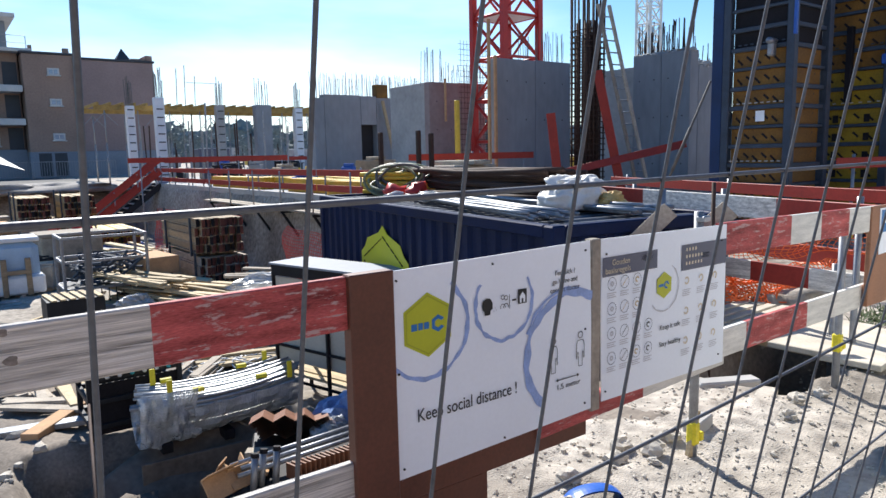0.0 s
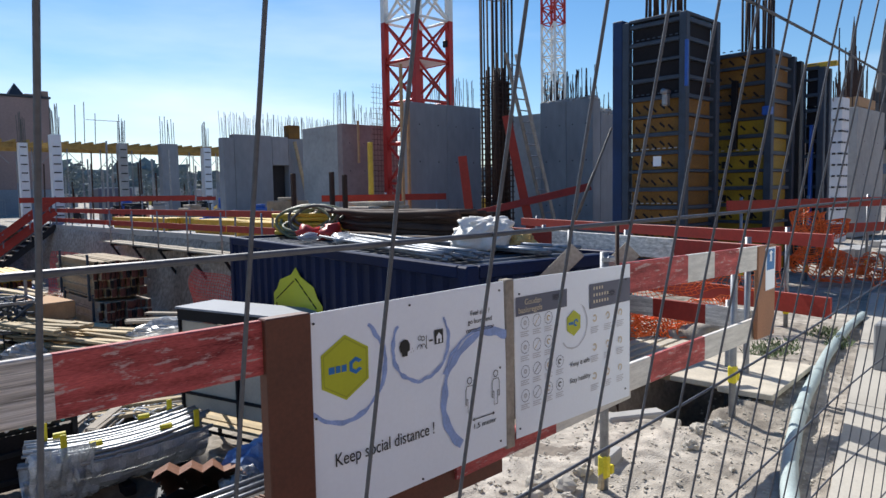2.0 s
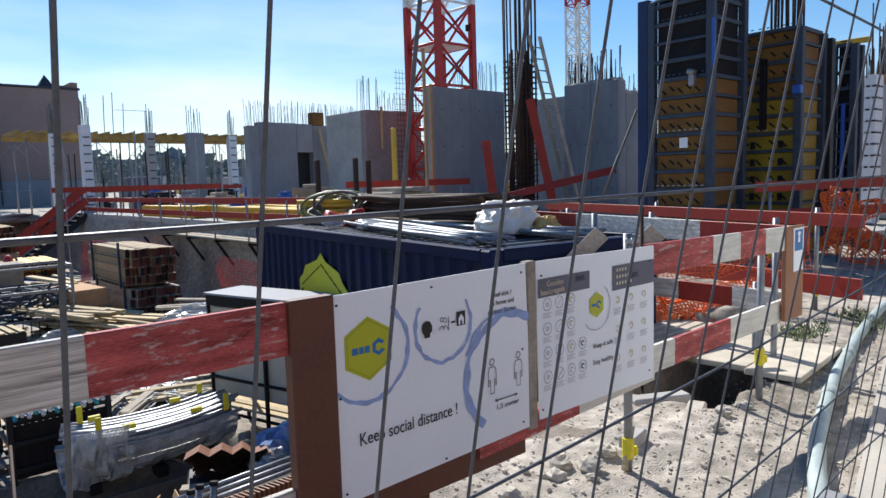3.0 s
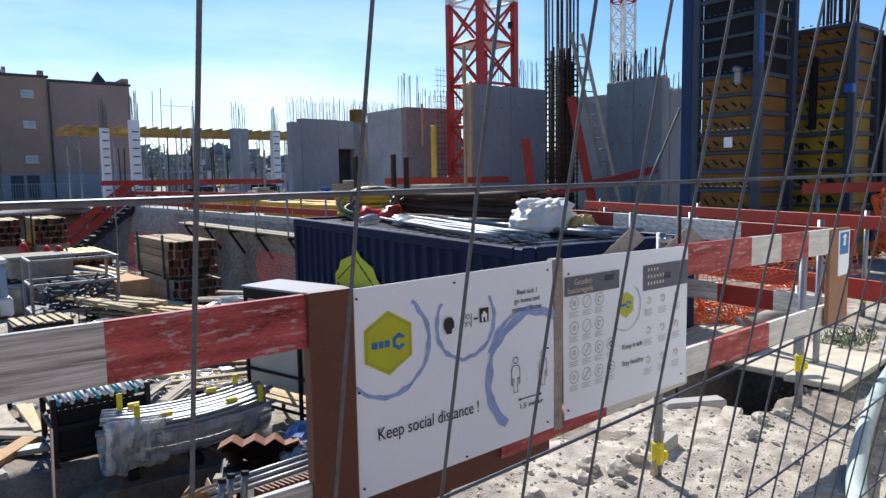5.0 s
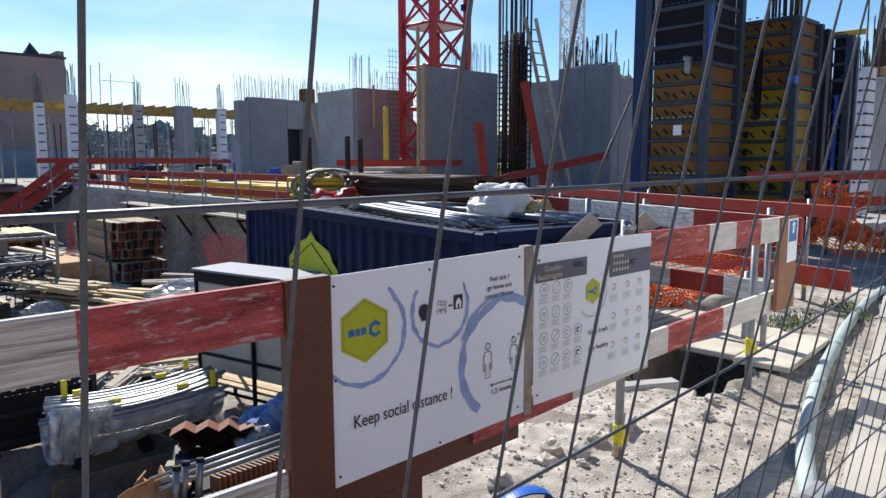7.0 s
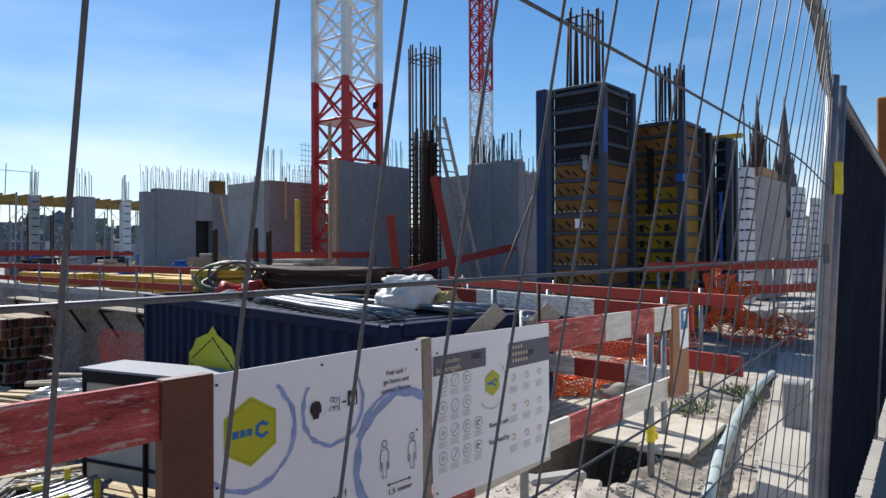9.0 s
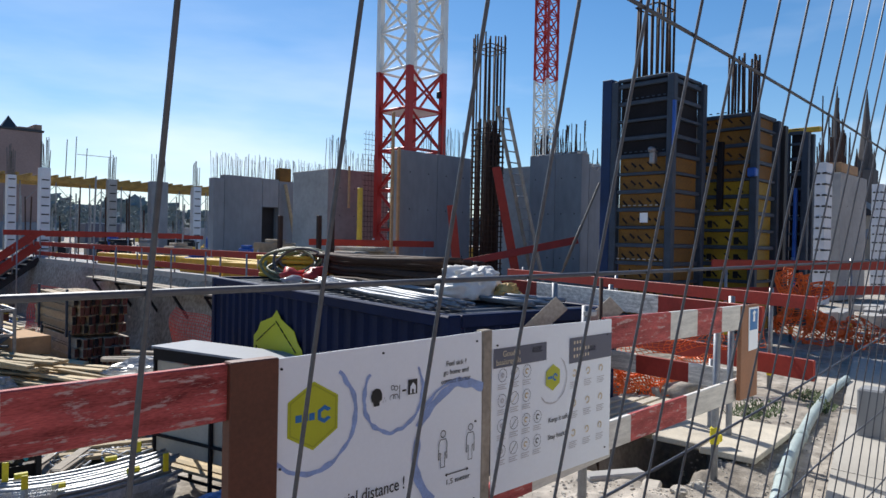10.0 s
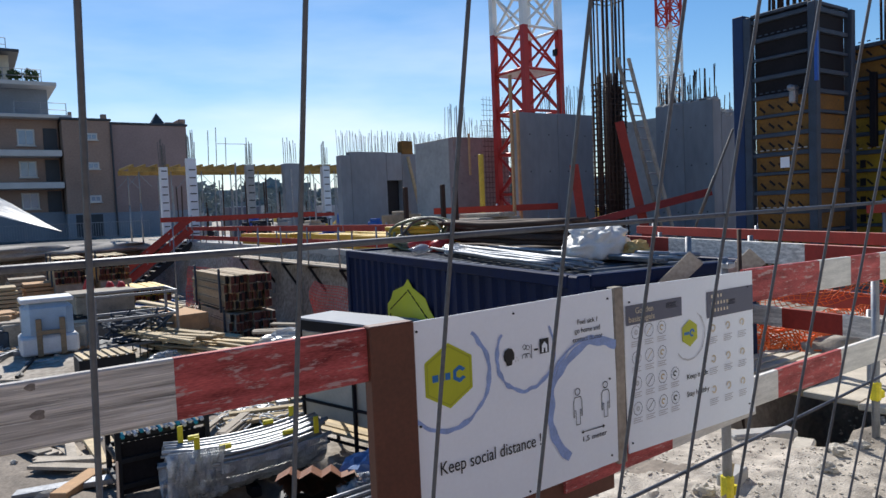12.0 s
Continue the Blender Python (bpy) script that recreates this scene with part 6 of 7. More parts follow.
def plank_pile(x, y, z, n, ln, rz, seed, material, label, wide=1.2, high=0.35):
    rn = random.Random(seed)
    t = thing("plank_pile", (x, y, z), label, "planks")
    for k in range(n):
        a = radians(rz + rn.uniform(-7, 7))
        o = rn.uniform(-wide / 2, wide / 2)
        m = Matrix.Translation((x - math.sin(a) * o, y + math.cos(a) * o, z + 0.03 + rn.random() * high)) @ Matrix.Rotation(a, 4, "Z") @ Matrix.Rotation(radians(rn.uniform(-2, 2)), 4, "Y")
        part("plank", Shape().box((0, 0, 0), (ln * rn.uniform(0.7, 1.0), rn.uniform(0.09, 0.2), rn.uniform(0.03, 0.06)), bev=0.004, m=m), material, t)
    return t


plank_pile(5.3, 14.6, PIT, 26, 3.2, 118, 1, LUMBER, "loose pile of sawn planks in the pit", 1.6, 0.5)
plank_pile(4.2, 16.6, PIT, 22, 3.0, 112, 2, LUMBER, "loose pile of sawn planks in the pit", 1.3, 0.7)
plank_pile(6.4, 14.2, PIT, 14, 2.6, 135, 3, LUMBERGREY, "loose pile of old planks in the pit", 1.0, 0.8)
plank_pile(4.6, 19.6, PIT, 16, 2.6, 100, 4, LUMBER, "loose pile of sawn planks in the pit", 1.0, 1.0)
plank_pile(5.2, 11.9, PIT, 18, 2.8, 150, 5, LUMBER, "loose pile of sawn planks by the container", 1.2, 0.3)
plank_pile(3.8, 6.9, PIT, 12, 2.0, 150, 6, LUMBERGREY, "grey planks and battens by the rack", 0.9, 0.2)
solid("panel_crate", Shape().box((4.55, 17.9, PIT + 0.75), (0.8, 1.4, 0.4), rz=6, bev=0.02), CARD, "stack of brown formwork panels", "panels")
solid("timber_crate", Shape().box((3.3, 21.6, PIT + 1.3), (1.6, 1.2, 0.08), rz=4, bev=0.01).box((3.3, 21.6, PIT + 0.63), (1.5, 1.1, 1.25), rz=4, bev=0.03), LUMBERGREY, "crate topped with a pale board", "crate")
beam_stack(4.3, 22.6, 12, 2.4, PIT + 0.75, 2, "stack of yellow timber beams on a blue base", CAPS, YELLOW)
for x in (2.62, 3.92):
    beam_stack(x - 0.1, 25.4, 10, 2.2, -0.45, 4, "tall stack of timber formwork beams with red ends", CAPS, LUMBER)
    solid("timber_crate", Shape().box((x + 0.4, 26.5, (PIT - 0.46) / 2), (0.95, 2.1, -0.46 - PIT), bev=0.02), LUMBERGREY, "old timber base under a beam stack", "base")
solid("blue_crate", Shape().box((4.85, 23.8, PIT + 0.37), (1.3, 2.3, 0.74), bev=0.03), BLUE, "blue crate under yellow beams", "crate")
for i, (x, y, s, m_) in enumerate(((0.9, 26.0, 1.2, LUMBER), (2.3, 26.6, 1.2, CARD), (3.6, 27.2, 1.1, LUMBER), (2.0, 29.6, 1.2, LUMBERGREY), (-0.6, 27.0, 1.3, LUMBER))):
    t = thing("pallet_stack", (x, y, PIT), "stack of timber boards on pallets in the pit", "pallets", group="board stacks in the pit")
    for k in range(10):
        part("board", Shape().box((x, y, PIT + 0.12 + 0.13 * k), (s - 0.03 * (k % 2), s * 0.9, 0.1), rz=2 * (k % 3), bev=0.006), m_, t)
for i, (x, y) in enumerate(((3.9, 22.0), (3.3, 24.0), (3.65, 22.3))):
    solid("gas_bottle", Shape().tube([(x, y, PIT), (x, y, PIT + 1.25), (x, y, PIT + 1.42), (x, y, PIT + 1.5)], [0.16, 0.16, 0.1, 0.05], 12), REDPL, "red gas bottle standing in the pit", "gas bottle", smooth=True)

rack = thing("steel_stillage", (3.4, 17.6, PIT), "grey steel stillage full of scaffold fittings", "stillage")
for x in (2.55, 4.25):
    for y in (17.0, 18.1):
        part("leg", Shape().box((x, y, PIT + 0.8), (0.06, 0.06, 1.6), bev=0.006), TUBE, rack)
for z in (PIT + 0.45, PIT + 1.05, PIT + 1.57):
    for y in (17.0, 18.1):
        part("rail", Shape().box((3.4, y, z), (1.7, 0.05, 0.06), bev=0.006), TUBE, rack)
    for x in (2.55, 4.25):
        part("rail", Shape().box((x, 17.55, z), (0.05, 1.1, 0.06), bev=0.006), TUBE, rack)
for k in range(11):
    part("bar", Shape().tube([(2.65 + 0.15 * k, 17.0, PIT + 0.05), (2.65 + 0.15 * k, 17.0, PIT + 0.45)], 0.012, 6), DARKSTEEL, rack)
part("base", Shape().box((3.4, 17.55, PIT + 0.45), (1.65, 1.05, 0.04), bev=0.005), DARKSTEEL, rack)
fit_s = Shape()
rn = random.Random(91)
for k in range(70):
    c = Vector((rn.uniform(2.7, 4.1), rn.uniform(17.05, 17.9), PIT + 0.5 + 0.55 * rn.random()))
    d = Vector((rn.uniform(-1, 1), rn.uniform(-1, 1), rn.uniform(-0.5, 0.5))).normalized() * rn.uniform(0.08, 0.3)
    fit_s.tube([c - d, c + d], rn.uniform(0.02, 0.035), 6)
solid("scaffold_fittings", fit_s, STEEL, "heap of grey scaffold couplers and short tubes in the stillage", "fittings", kind="stuff")

tank = thing("water_tank", (1.85, 20.0, PIT), "white and pale blue plastic tank on timber supports", "tank")
part("body", Shape().box((1.85, 20.1, PIT + 0.85), (1.1, 1.0, 1.0), bev=0.16), TANKB, tank)
part("lid", Shape().box((1.85, 20.1, PIT + 1.38), (1.15, 1.0, 0.1), bev=0.03), TANKW, tank)
part("skirt", Shape().box((1.85, 20.05, PIT + 0.3), (1.25, 1.1, 0.45), bev=0.05), TANKW, tank)
for dx in (-0.22, 0.28):
    part("support", Shape().box((1.85 + dx, 19.52, PIT + 0.5), (0.12, 0.08, 0.9), bev=0.01), STACKW, tank)
part("support", Shape().box((1.88, 19.5, PIT + 0.62), (0.62, 0.06, 0.1), bev=0.01), STACKW, tank)
pal = thing("pallet", (2.45, 15.4, PIT), "pale wooden pallet on a low crate", "pallet")
for k in range(6):
    part("slat", Shape().box((2.05 + 0.16 * k, 15.4, PIT + 0.62), (0.1, 0.9, 0.025), rz=4, bev=0.003), LUMBER, pal)
part("crate", Shape().box((2.45, 15.4, PIT + 0.3), (1.0, 0.85, 0.6), bev=0.01), DARKSTEEL, pal, "dark crate")
solid("plastic_sheet", crumpled((3.6, 15.5, PIT + 0.25), (0.8, 0.6, 0.45), 13.0), PLASTIC, "crumpled clear plastic sheet", "sheeting")
solid("plastic_roll", crumpled((5.6, 13.4, PIT + 0.75), (1.3, 0.6, 0.35), 17.0), PLASTIC, "clear plastic wrapped bundle on planks", "sheeting")
solid("plank_bearer", Shape().box((5.6, 13.4, PIT + 0.3), (1.3, 0.6, 0.6), bev=0.02), LUMBERGREY, "timber crate under a plastic wrapped bundle", "crate")
solid("debris_net", net_cloth(net_fn((6.4, 14.6, PIT), (7.3, 11.2, PIT), 1.7, (0.25, 0.0), 15.0, 0.3), 60, 26, 0.008), NETR, "red debris netting hung along the pit wall", "net")
solid("debris_net", net_cloth(net_fn((6.6, 26.0, PIT), (7.6, 20.5, PIT), 1.5, (0.2, 0.0), 18.0), 50, 14, 0.012), NETR, "red debris netting along the pit wall", "net")
def tarp_fn(u, v):
    """Taut at its upper edge, sagging to the heap below."""
    x = -2.6 + 5.9 * u
    top, low = 1.25 + (3.3 - x) * 0.71, 1.2 + (3.3 - x) * 0.34
    return (x, 30.2 + 1.0 * v, low + (top - low) * v - 0.1 * math.sin(math.pi * v) * (1 - u) + 0.05 * noise.noise((u * 9, v * 6, 0)))


tarp = Shape().sheet(tarp_fn, 26, 12, 0.01)
solid("tarpaulin", tarp, WHITEBAG, "pale tarpaulin over a heap of material", "tarpaulin", smooth=True)
heap = Shape().lump((-2.2, 31.5, PIT + 0.4), (6.0, 4.0, 6.6), seed=2, rough=0.3, nu=20, nv=10)
solid("soil_mound", heap, GROUND, "heap of earth at the end of the pit", "heap", smooth=True)
plank_pile(-0.2, 24.6, PIT, 14, 3.0, 60, 8, LUMBERGREY, "pale planks leaning on a heap", 1.0, 1.2)

# ---- foreground of the pit below the guard rail ----
shelf = thing("steel_rack", (4.25, 8.1, PIT), "black steel rack with a white top sheet", "rack")
SA, SD = Vector((3.9, 8.95, 0)), Vector((4.4, 7.15, 0))
along, across = (SD - SA).normalized(), Vector((0.96, 0.28, 0))
def spt(u, v, z):
    p = SA + along * u + across * v
    return (p.x, p.y, z)
SL = (SD - SA).length
def slabq(u0, u1, v0, v1, z0, z1):
    vs = [spt(u, v, z) for z in (z0, z1) for v in (v0, v1) for u in (u0, u1)]
    return Shape().add(vs, [(0, 2, 3, 1), (4, 5, 7, 6), (0, 1, 5, 4), (2, 6, 7, 3), (0, 4, 6, 2), (1, 3, 7, 5)])
part("top", slabq(-0.02, SL + 0.02, -0.02, 0.62, 0.06, 0.085), RACKTOP, shelf, "white sheet top")
part("frame", slabq(0, SL, 0, 0.6, -0.08, 0.058), FORMB, shelf, "black steel frame")
part("panel", slabq(0.02, SL - 0.06, 0.03, 0.05, -1.2, -0.1), BEIGE, shelf, "beige side panel")
for u, v in ((0.02, 0.02), (SL - 0.02, 0.02), (0.02, 0.58), (SL - 0.02, 0.58), (SL * 0.55, 0.0)):
    part("leg", Shape().beam(spt(u, v, PIT), spt(u, v, -0.05), 0.04, 0.04, up=(1, 0, 0)), FORMB, shelf)
for z in (PIT + 0.3, PIT + 0.75):
    part("shelf_bar", Shape().beam(spt(0, 0, z), spt(SL, 0, z), 0.03, 0.03), FORMB, shelf)
    part("shelf_bar", Shape().beam(spt(0, 0.58, z), spt(SL, 0.58, z), 0.03, 0.03), FORMB, shelf)

for k in range(5):
    part("plank", slabq(0.05, SL - 0.05, 0.03 + 0.115 * k, 0.125 + 0.115 * k, PIT + 0.36 + 0.01 * (k % 2), PIT + 0.395 + 0.01 * (k % 2)), LUMBER, shelf, "pale sawn plank")
wc = thing("wire_coil", (4.0, 11.0, PIT), "tangled pale wire coils on the pit floor", "wire")
for k in range(14):
    rn = random.Random(300 + k)
    cx, cy, r0 = 4.0 + rn.uniform(-0.6, 0.6), 10.9 + rn.uniform(-0.5, 0.5), rn.uniform(0.15, 0.3)
    part("loop", Shape().tube([(cx + r0 * math.cos(q), cy + 0.8 * r0 * math.sin(q), PIT + 0.08 + 0.05 * math.sin(q * 2 + k)) for q in [2 * math.pi * i / 18 for i in range(19)]], 0.012, 5), TANKW, wc, smooth=True)

tb = thing("tube_bundle", (2.9, 8.3, PIT), "wrapped bundle of galvanised scaffold tubes with yellow clamps", "scaffold tubes")
T0, T1 = Vector((2.08, 8.38, 0)), Vector((3.78, 8.25, 0))
td = (T1 - T0).normalized()
ts = Vector((-td.y, td.x, 0))
rn = random.Random(12)
TUBEB = mat("bright_galvanised_tube", (0.33, 0.34, 0.35), 0.4, 0.35, 0.25, 15, 150, 0.1, wear=(0.28, 0.22, 0.17), wear_amt=0.3)
rows = [(-1.14, -0.33 + 0.066 * k) for k in range(11)]
for j in range(1, 9):
    hw = 0.35 * math.sqrt(1 - (j / 9.5) ** 2)
    rows += [(-1.14 - 0.05 * j, -hw), (-1.14 - 0.05 * j, hw), (-1.14 - 0.05 * j, -hw * 0.5)]
rows += [(-1.55, -0.12 + 0.06 * k) for k in range(5)]
for k, (zt, v) in enumerate(rows):
    v += rn.uniform(-0.012, 0.012)
    zt += rn.uniform(-0.012, 0.014)
    a, b = T0 + ts * v + td * rn.uniform(-0.1, 0.1), T1 + ts * (v * 0.95 + rn.uniform(-0.03, 0.03)) + td * rn.uniform(-0.1, 0.12)
    pts = [(a.x + (b.x - a.x) * u, a.y + (b.y - a.y) * u, zt - 0.07 + 0.075 * (2 * u - 1) ** 2 + 0.05 * u) for u in (0, 0.15, 0.3, 0.45, 0.6, 0.75, 0.9, 1)]
    part("tube", Shape().tube(pts, rn.uniform(0.017, 0.024), 8), TUBEB if k % 4 else TUBE, tb, smooth=True)
for u, v, h in ((0.14, -0.36, 0.26), (0.1, 0.3, 0.2), (0.93, -0.35, 0.2), (0.88, 0.33, 0.16)):
    c = T0.lerp(T1, u) + ts * v
    part("clamp", Shape().box((c.x, c.y, -1.05), (0.06, 0.025, h), rz=rn.uniform(-20, 20), bev=0.008), CLAMP, tb, "yellow clamp")
for u, v in ((0.18, 0.26), (0.32, -0.3), (0.75, -0.24), (0.7, 0.3)):
    c = T0.lerp(T1, u) + ts * v
    part("clamp", Shape().tube([c - td * 0.06 + Vector((0, 0, -1.1)), c + td * 0.06 + Vector((0, 0, -1.1))], 0.032, 8), CLAMP, tb, "yellow clamp")


def wrap_fn(u, v):
    """Torn plastic round the underside and front of the bundle."""
    ang = radians(14 - 175 * v)
    wob = 0.13 * noise.noise((u * 4, v * 6, 3.0)) + 0.06 * abs(noise.noise((u * 6, v * 8, 8.0))) + 0.018 * noise.noise((u * 17, v * 22, 2.0))
    r = 0.40 + wob
    p = T0.lerp(T1, -0.05 + (0.36 + 0.1 * noise.noise((v * 4, 1.0, 1.0))) * u) + ts * (-math.cos(ang) * r)
    return (p.x, p.y, -1.18 + math.sin(ang) * 0.55 * (1 + wob))


def wrap_low(u, v):
    """Slack film that hangs under the middle of the bundle."""
    ang = radians(-8 - 150 * v)
    wob = 0.06 * noise.noise((u * 7, v * 6, 13.0)) + 0.025 * abs(noise.noise((u * 9, v * 12, 18.0)))
    p = T0.lerp(T1, 0.28 + 0.72 * u) + ts * (-math.cos(ang) * (0.40 + wob))
    return (p.x, p.y, -1.2 + math.sin(ang) * 0.5 * (1 + wob) + 0.09 * u)


# Added panel: gives the dark shade below the bundle as a brown surface.
part("base_panel", Shape().box((2.9, 7.98, -2.2), (1.9, 0.04, 0.8), rz=-4, bev=0.01), EARTHSHADE, tb, "brown panel added below the bundle in place of shade")
# Dark plate added over the trench floor; its colour stands for the bundle's shade.
solid("trench_board", Shape().box((0, 0, 0), (2.3, 1.5, 0.03), bev=0.004, m=Matrix.Translation((2.85, 7.2, -2.42)) @ Matrix.Rotation(radians(-7), 4, "X")), STEEL, "dark plate added on the trench floor in place of shade", "panel board")
# damp soil, darker than its own tone because it lies in shade
solid("soil_mound", Shape().lump((1.45, 7.3, -2.35), (1.3, 2.2, 0.75), seed=9, rough=0.5, nu=22, nv=10), EARTHSHADE, "damp earth heap in the trench, darkened in colour for its shade", "heap", smooth=True)
for u in (0.1, 0.5, 0.9):
    c = T0.lerp(T1, u)
    part("bearer", Shape().beam((c.x, c.y - 0.26, -1.72), (c.x, c.y + 0.42, -1.72), 0.12, 0.12, bev=0.01), FORMB, tb)
# Added heap: carries the bearers, and its dark colour stands for shade.
solid("soil_mound", Shape().lump((2.9, 8.45, -2.3), (2.5, 1.15, 1.1), seed=31, rough=0.3, nu=26, nv=12), EARTHSHADE, "dark earth heap added under the tube bundle in place of shade", "heap", smooth=True)
part("wrapping", Shape().sheet(wrap_fn, 46, 40, 0.003), PLASTIC, tb, "torn clear plastic wrapping", smooth=False)
part("wrapping", Shape().sheet(wrap_low, 46, 14, 0.003), PLASTIC, tb, "torn clear plastic wrapping", smooth=False)
stil = thing("steel_stillage", (2.15, 9.0, PIT), "dark steel stillage holding short tubes", "stillage")
for x in (1.65, 2.65):
    for y in (8.95, 9.7):
        part("leg", Shape().box((x, y, PIT + 0.4), (0.06, 0.06, 0.8), bev=0.005), DARKSTEEL, stil)
for z in (PIT + 0.15, PIT + 0.45, PIT + 0.72):
    for y in (8.95, 9.7):
        part("rail", Shape().box((2.15, y, z), (1.0, 0.05, 0.06), bev=0.005), DARKSTEEL, stil)
    for x in (1.65, 2.65):
        part("rail", Shape().box((x, 9.32, z), (0.05, 0.75, 0.06), bev=0.005), DARKSTEEL, stil)
part("side_sheet", Shape().box((2.15, 8.97, PIT + 0.35), (0.98, 0.02, 0.6)), FORMB, stil)
for k in range(14):
    part("tube", Shape().tube([(1.7 + 0.068 * k, 8.88, PIT + 0.74 + 0.03 * (k % 2)), (1.73 + 0.068 * k, 9.75, PIT + 0.76)], 0.024, 8), TANKW if k % 3 else GREENM, stil, smooth=True)

bs = thing("corrugated_sheets", (3.2, 6.9, PIT), "bent brown corrugated sheets lying on plastic", "sheets")
fold = [(-0.12, 0.10), (0.02, 0.17), (0.12, 0.10), (0.24, 0.16), (0.34, 0.09), (0.44, 0.15), (0.54, 0.07), (0.68, 0.11)]
right, ahead = Vector((0.91, -0.41, 0)), Vector((0.41, 0.91, 0))
for k in range(8):
    o = Vector((2.97, 6.86, -1.5)) + right * (-0.016 * k) + Vector((0, 0, 0.026 * k))
    def bent(u, v, o=o, k=k):
        s_ = u * 6.999
        i = int(s_)
        a_, z_ = (fold[i][j] + (fold[i + 1][j] - fold[i][j]) * (s_ - i) for j in (0, 1))
        p = o + right * (a_ + 0.012 * math.sin(5 * k)) + ahead * (0.5 * v + 0.015 * (k % 3))
        return (p.x, p.y, p.z + z_ - 0.11 * v)
    part("sheet", Shape().sheet(bent, 28, 2, 0.009), TERRA, bs)
solid("plastic_sheet", crumpled((3.55, 6.72, PIT + 0.3), (0.42, 0.36, 0.4), 23.0), PLASTIC, "crumpled clear plastic by the brown sheets", "sheeting")
solid("plastic_sheet", crumpled((3.9, 7.0, PIT + 0.3), (0.85, 0.6, 0.6), 29.0), mat("blue_film", (0.16, 0.24, 0.42), 0.3, 0, 0.3, 5, 40, 0.2), "crumpled blue plastic film", "sheeting")
solid("dark_pallet", Shape().box((3.3, 6.95, -1.9), (1.0, 0.7, 0.75), rz=-24, bev=0.02), DARKSTEEL, "dark pallet under brown sheets", "pallet")

ft = thing("tube_bundle", (2.6, 5.45, -1.25), "loose galvanised tubes on cardboard below the rail", "scaffold tubes")
solid("open_bin", Shape().box((2.75, 5.86, -1.5), (1.5, 0.5, 0.5), rz=1, bev=0.01), FORMB, "dark bin under loose tubes and cardboard", "bin")
for k in range(4):
    a, b = Vector((2.2 + 0.05 * (k % 3), 5.72 + 0.055 * k, -1.12 + 0.03 * (k % 2))), Vector((3.65, 5.74 + 0.06 * k, -1.08 + 0.03 * (k % 2)))
    part("tube", Shape().tube([a, b], 0.02, 9), TUBE, ft, smooth=True)
comb = Shape()
for k in range(20):
    comb.box((2.62 + 0.045 * k, 5.62, -1.17), (0.018, 0.12, 0.13), rz=15)
part("rack_teeth", comb, TERRA, ft)
for x, y, dx in ((2.3, 5.66, 0.05), (2.38, 5.7, 0.06), (2.5, 5.68, 0.05)):
    stub = part("tube", Shape().tube([(x, y, -1.26), (x + dx, y + 0.06, -1.0)], 0.03, 9), TUBE, ft, smooth=True)
    part("end_cap", Shape().tube([(x + dx, y + 0.06, -1.005), (x + dx * 1.1, y + 0.065, -0.97)], 0.034, 9), FORMB, stub, "black end cap")
for i, (x, y, s, rx, rz) in enumerate(((2.08, 5.75, 0.3, 55, 20), (2.2, 6.0, 0.18, 30, 50), (2.4, 6.05, 0.16, 20, 80), (2.25, 5.8, 0.2, 30, 10), (2.55, 5.98, 0.16, 30, 120), (2.45, 5.85, 0.15, 15, 60))):
    m = Matrix.Translation((x, y, -1.19)) @ Matrix.Rotation(radians(rz), 4, "Z") @ Matrix.Rotation(radians(rx), 4, "X")
    solid("cardboard_piece", Shape().box((0, 0, 0), (s, s * 0.8, 0.012), bev=0.002, m=m).box((0, 0, 0), (s, 0.012, s * 0.4), bev=0.002, m=m @ Matrix.Translation((0, s * 0.4, s * 0.2))), CARD, "torn brown cardboard on the slope", "cardboard", group="torn cardboard pieces")
solid("grey_pipe", Shape().tube([(0.35, 5.4, ground_z(0.35, 5.4) + 0.05), (0.75, 4.4, ground_z(0.75, 4.4) + 0.05), (0.95, 3.9, ground_z(0.95, 3.9) + 0.05)], 0.05, 12), PIPEG, "grey plastic pipe lying on the slope", "pipe", smooth=True)
solid("dark_bar", Shape().tube([(1.05, 5.0, ground_z(1.05, 5.0)), (1.3, 6.6, -0.55)], 0.012, 7), REBAR, "thin dark bar leaning on the slope", "rod", smooth=True)

# scattered offcuts, battens and dark scrap all over the pit floor
rn = random.Random(808)
for i in range(150):
    x, y = rn.uniform(0.2, 7.2), rn.uniform(9.6, 29.0)
    z = ground_z(x, y)
    ln, wd, hh = rn.uniform(0.3, 1.8), rn.uniform(0.06, 0.22), rn.uniform(0.03, 0.12)
    mt = (LUMBER, LUMBERGREY, DARKSTEEL, FORMB, TUBE, CARD, PLASTIC)[rn.randrange(7)]
    m = Matrix.Translation((x, y, z + hh * 0.6)) @ Matrix.Rotation(rn.uniform(0, 3.14), 4, "Z") @ Matrix.Rotation(radians(rn.uniform(-4, 4)), 4, "Y")
    solid("offcut", Shape().box((0, 0, 0), (ln, wd, hh), bev=0.006, m=m), mt, "scrap board or bar lying on the pit floor", "offcut", group="offcuts on the pit floor")
for i in range(16):
    x, y = rn.uniform(0.0, 6.8), rn.uniform(20.0, 31.0)
    s_ = rn.uniform(0.4, 1.0)
    z = ground_z(x, y)
    solid("site_crate", Shape().box((x, y, z + s_ * 0.4), (s_ * 1.3, s_, s_ * 0.8), rz=rn.uniform(-20, 20), bev=0.03).box((x, y, z + s_ * 0.83), (s_ * 1.2, s_ * 0.9, 0.05), rz=rn.uniform(-20, 20), bev=0.01), (DARKSTEEL, LUMBERGREY, REDFAR, STEEL, CARD)[i % 5], "low crate with a lid in the pit", "crate", group="crates in the pit")
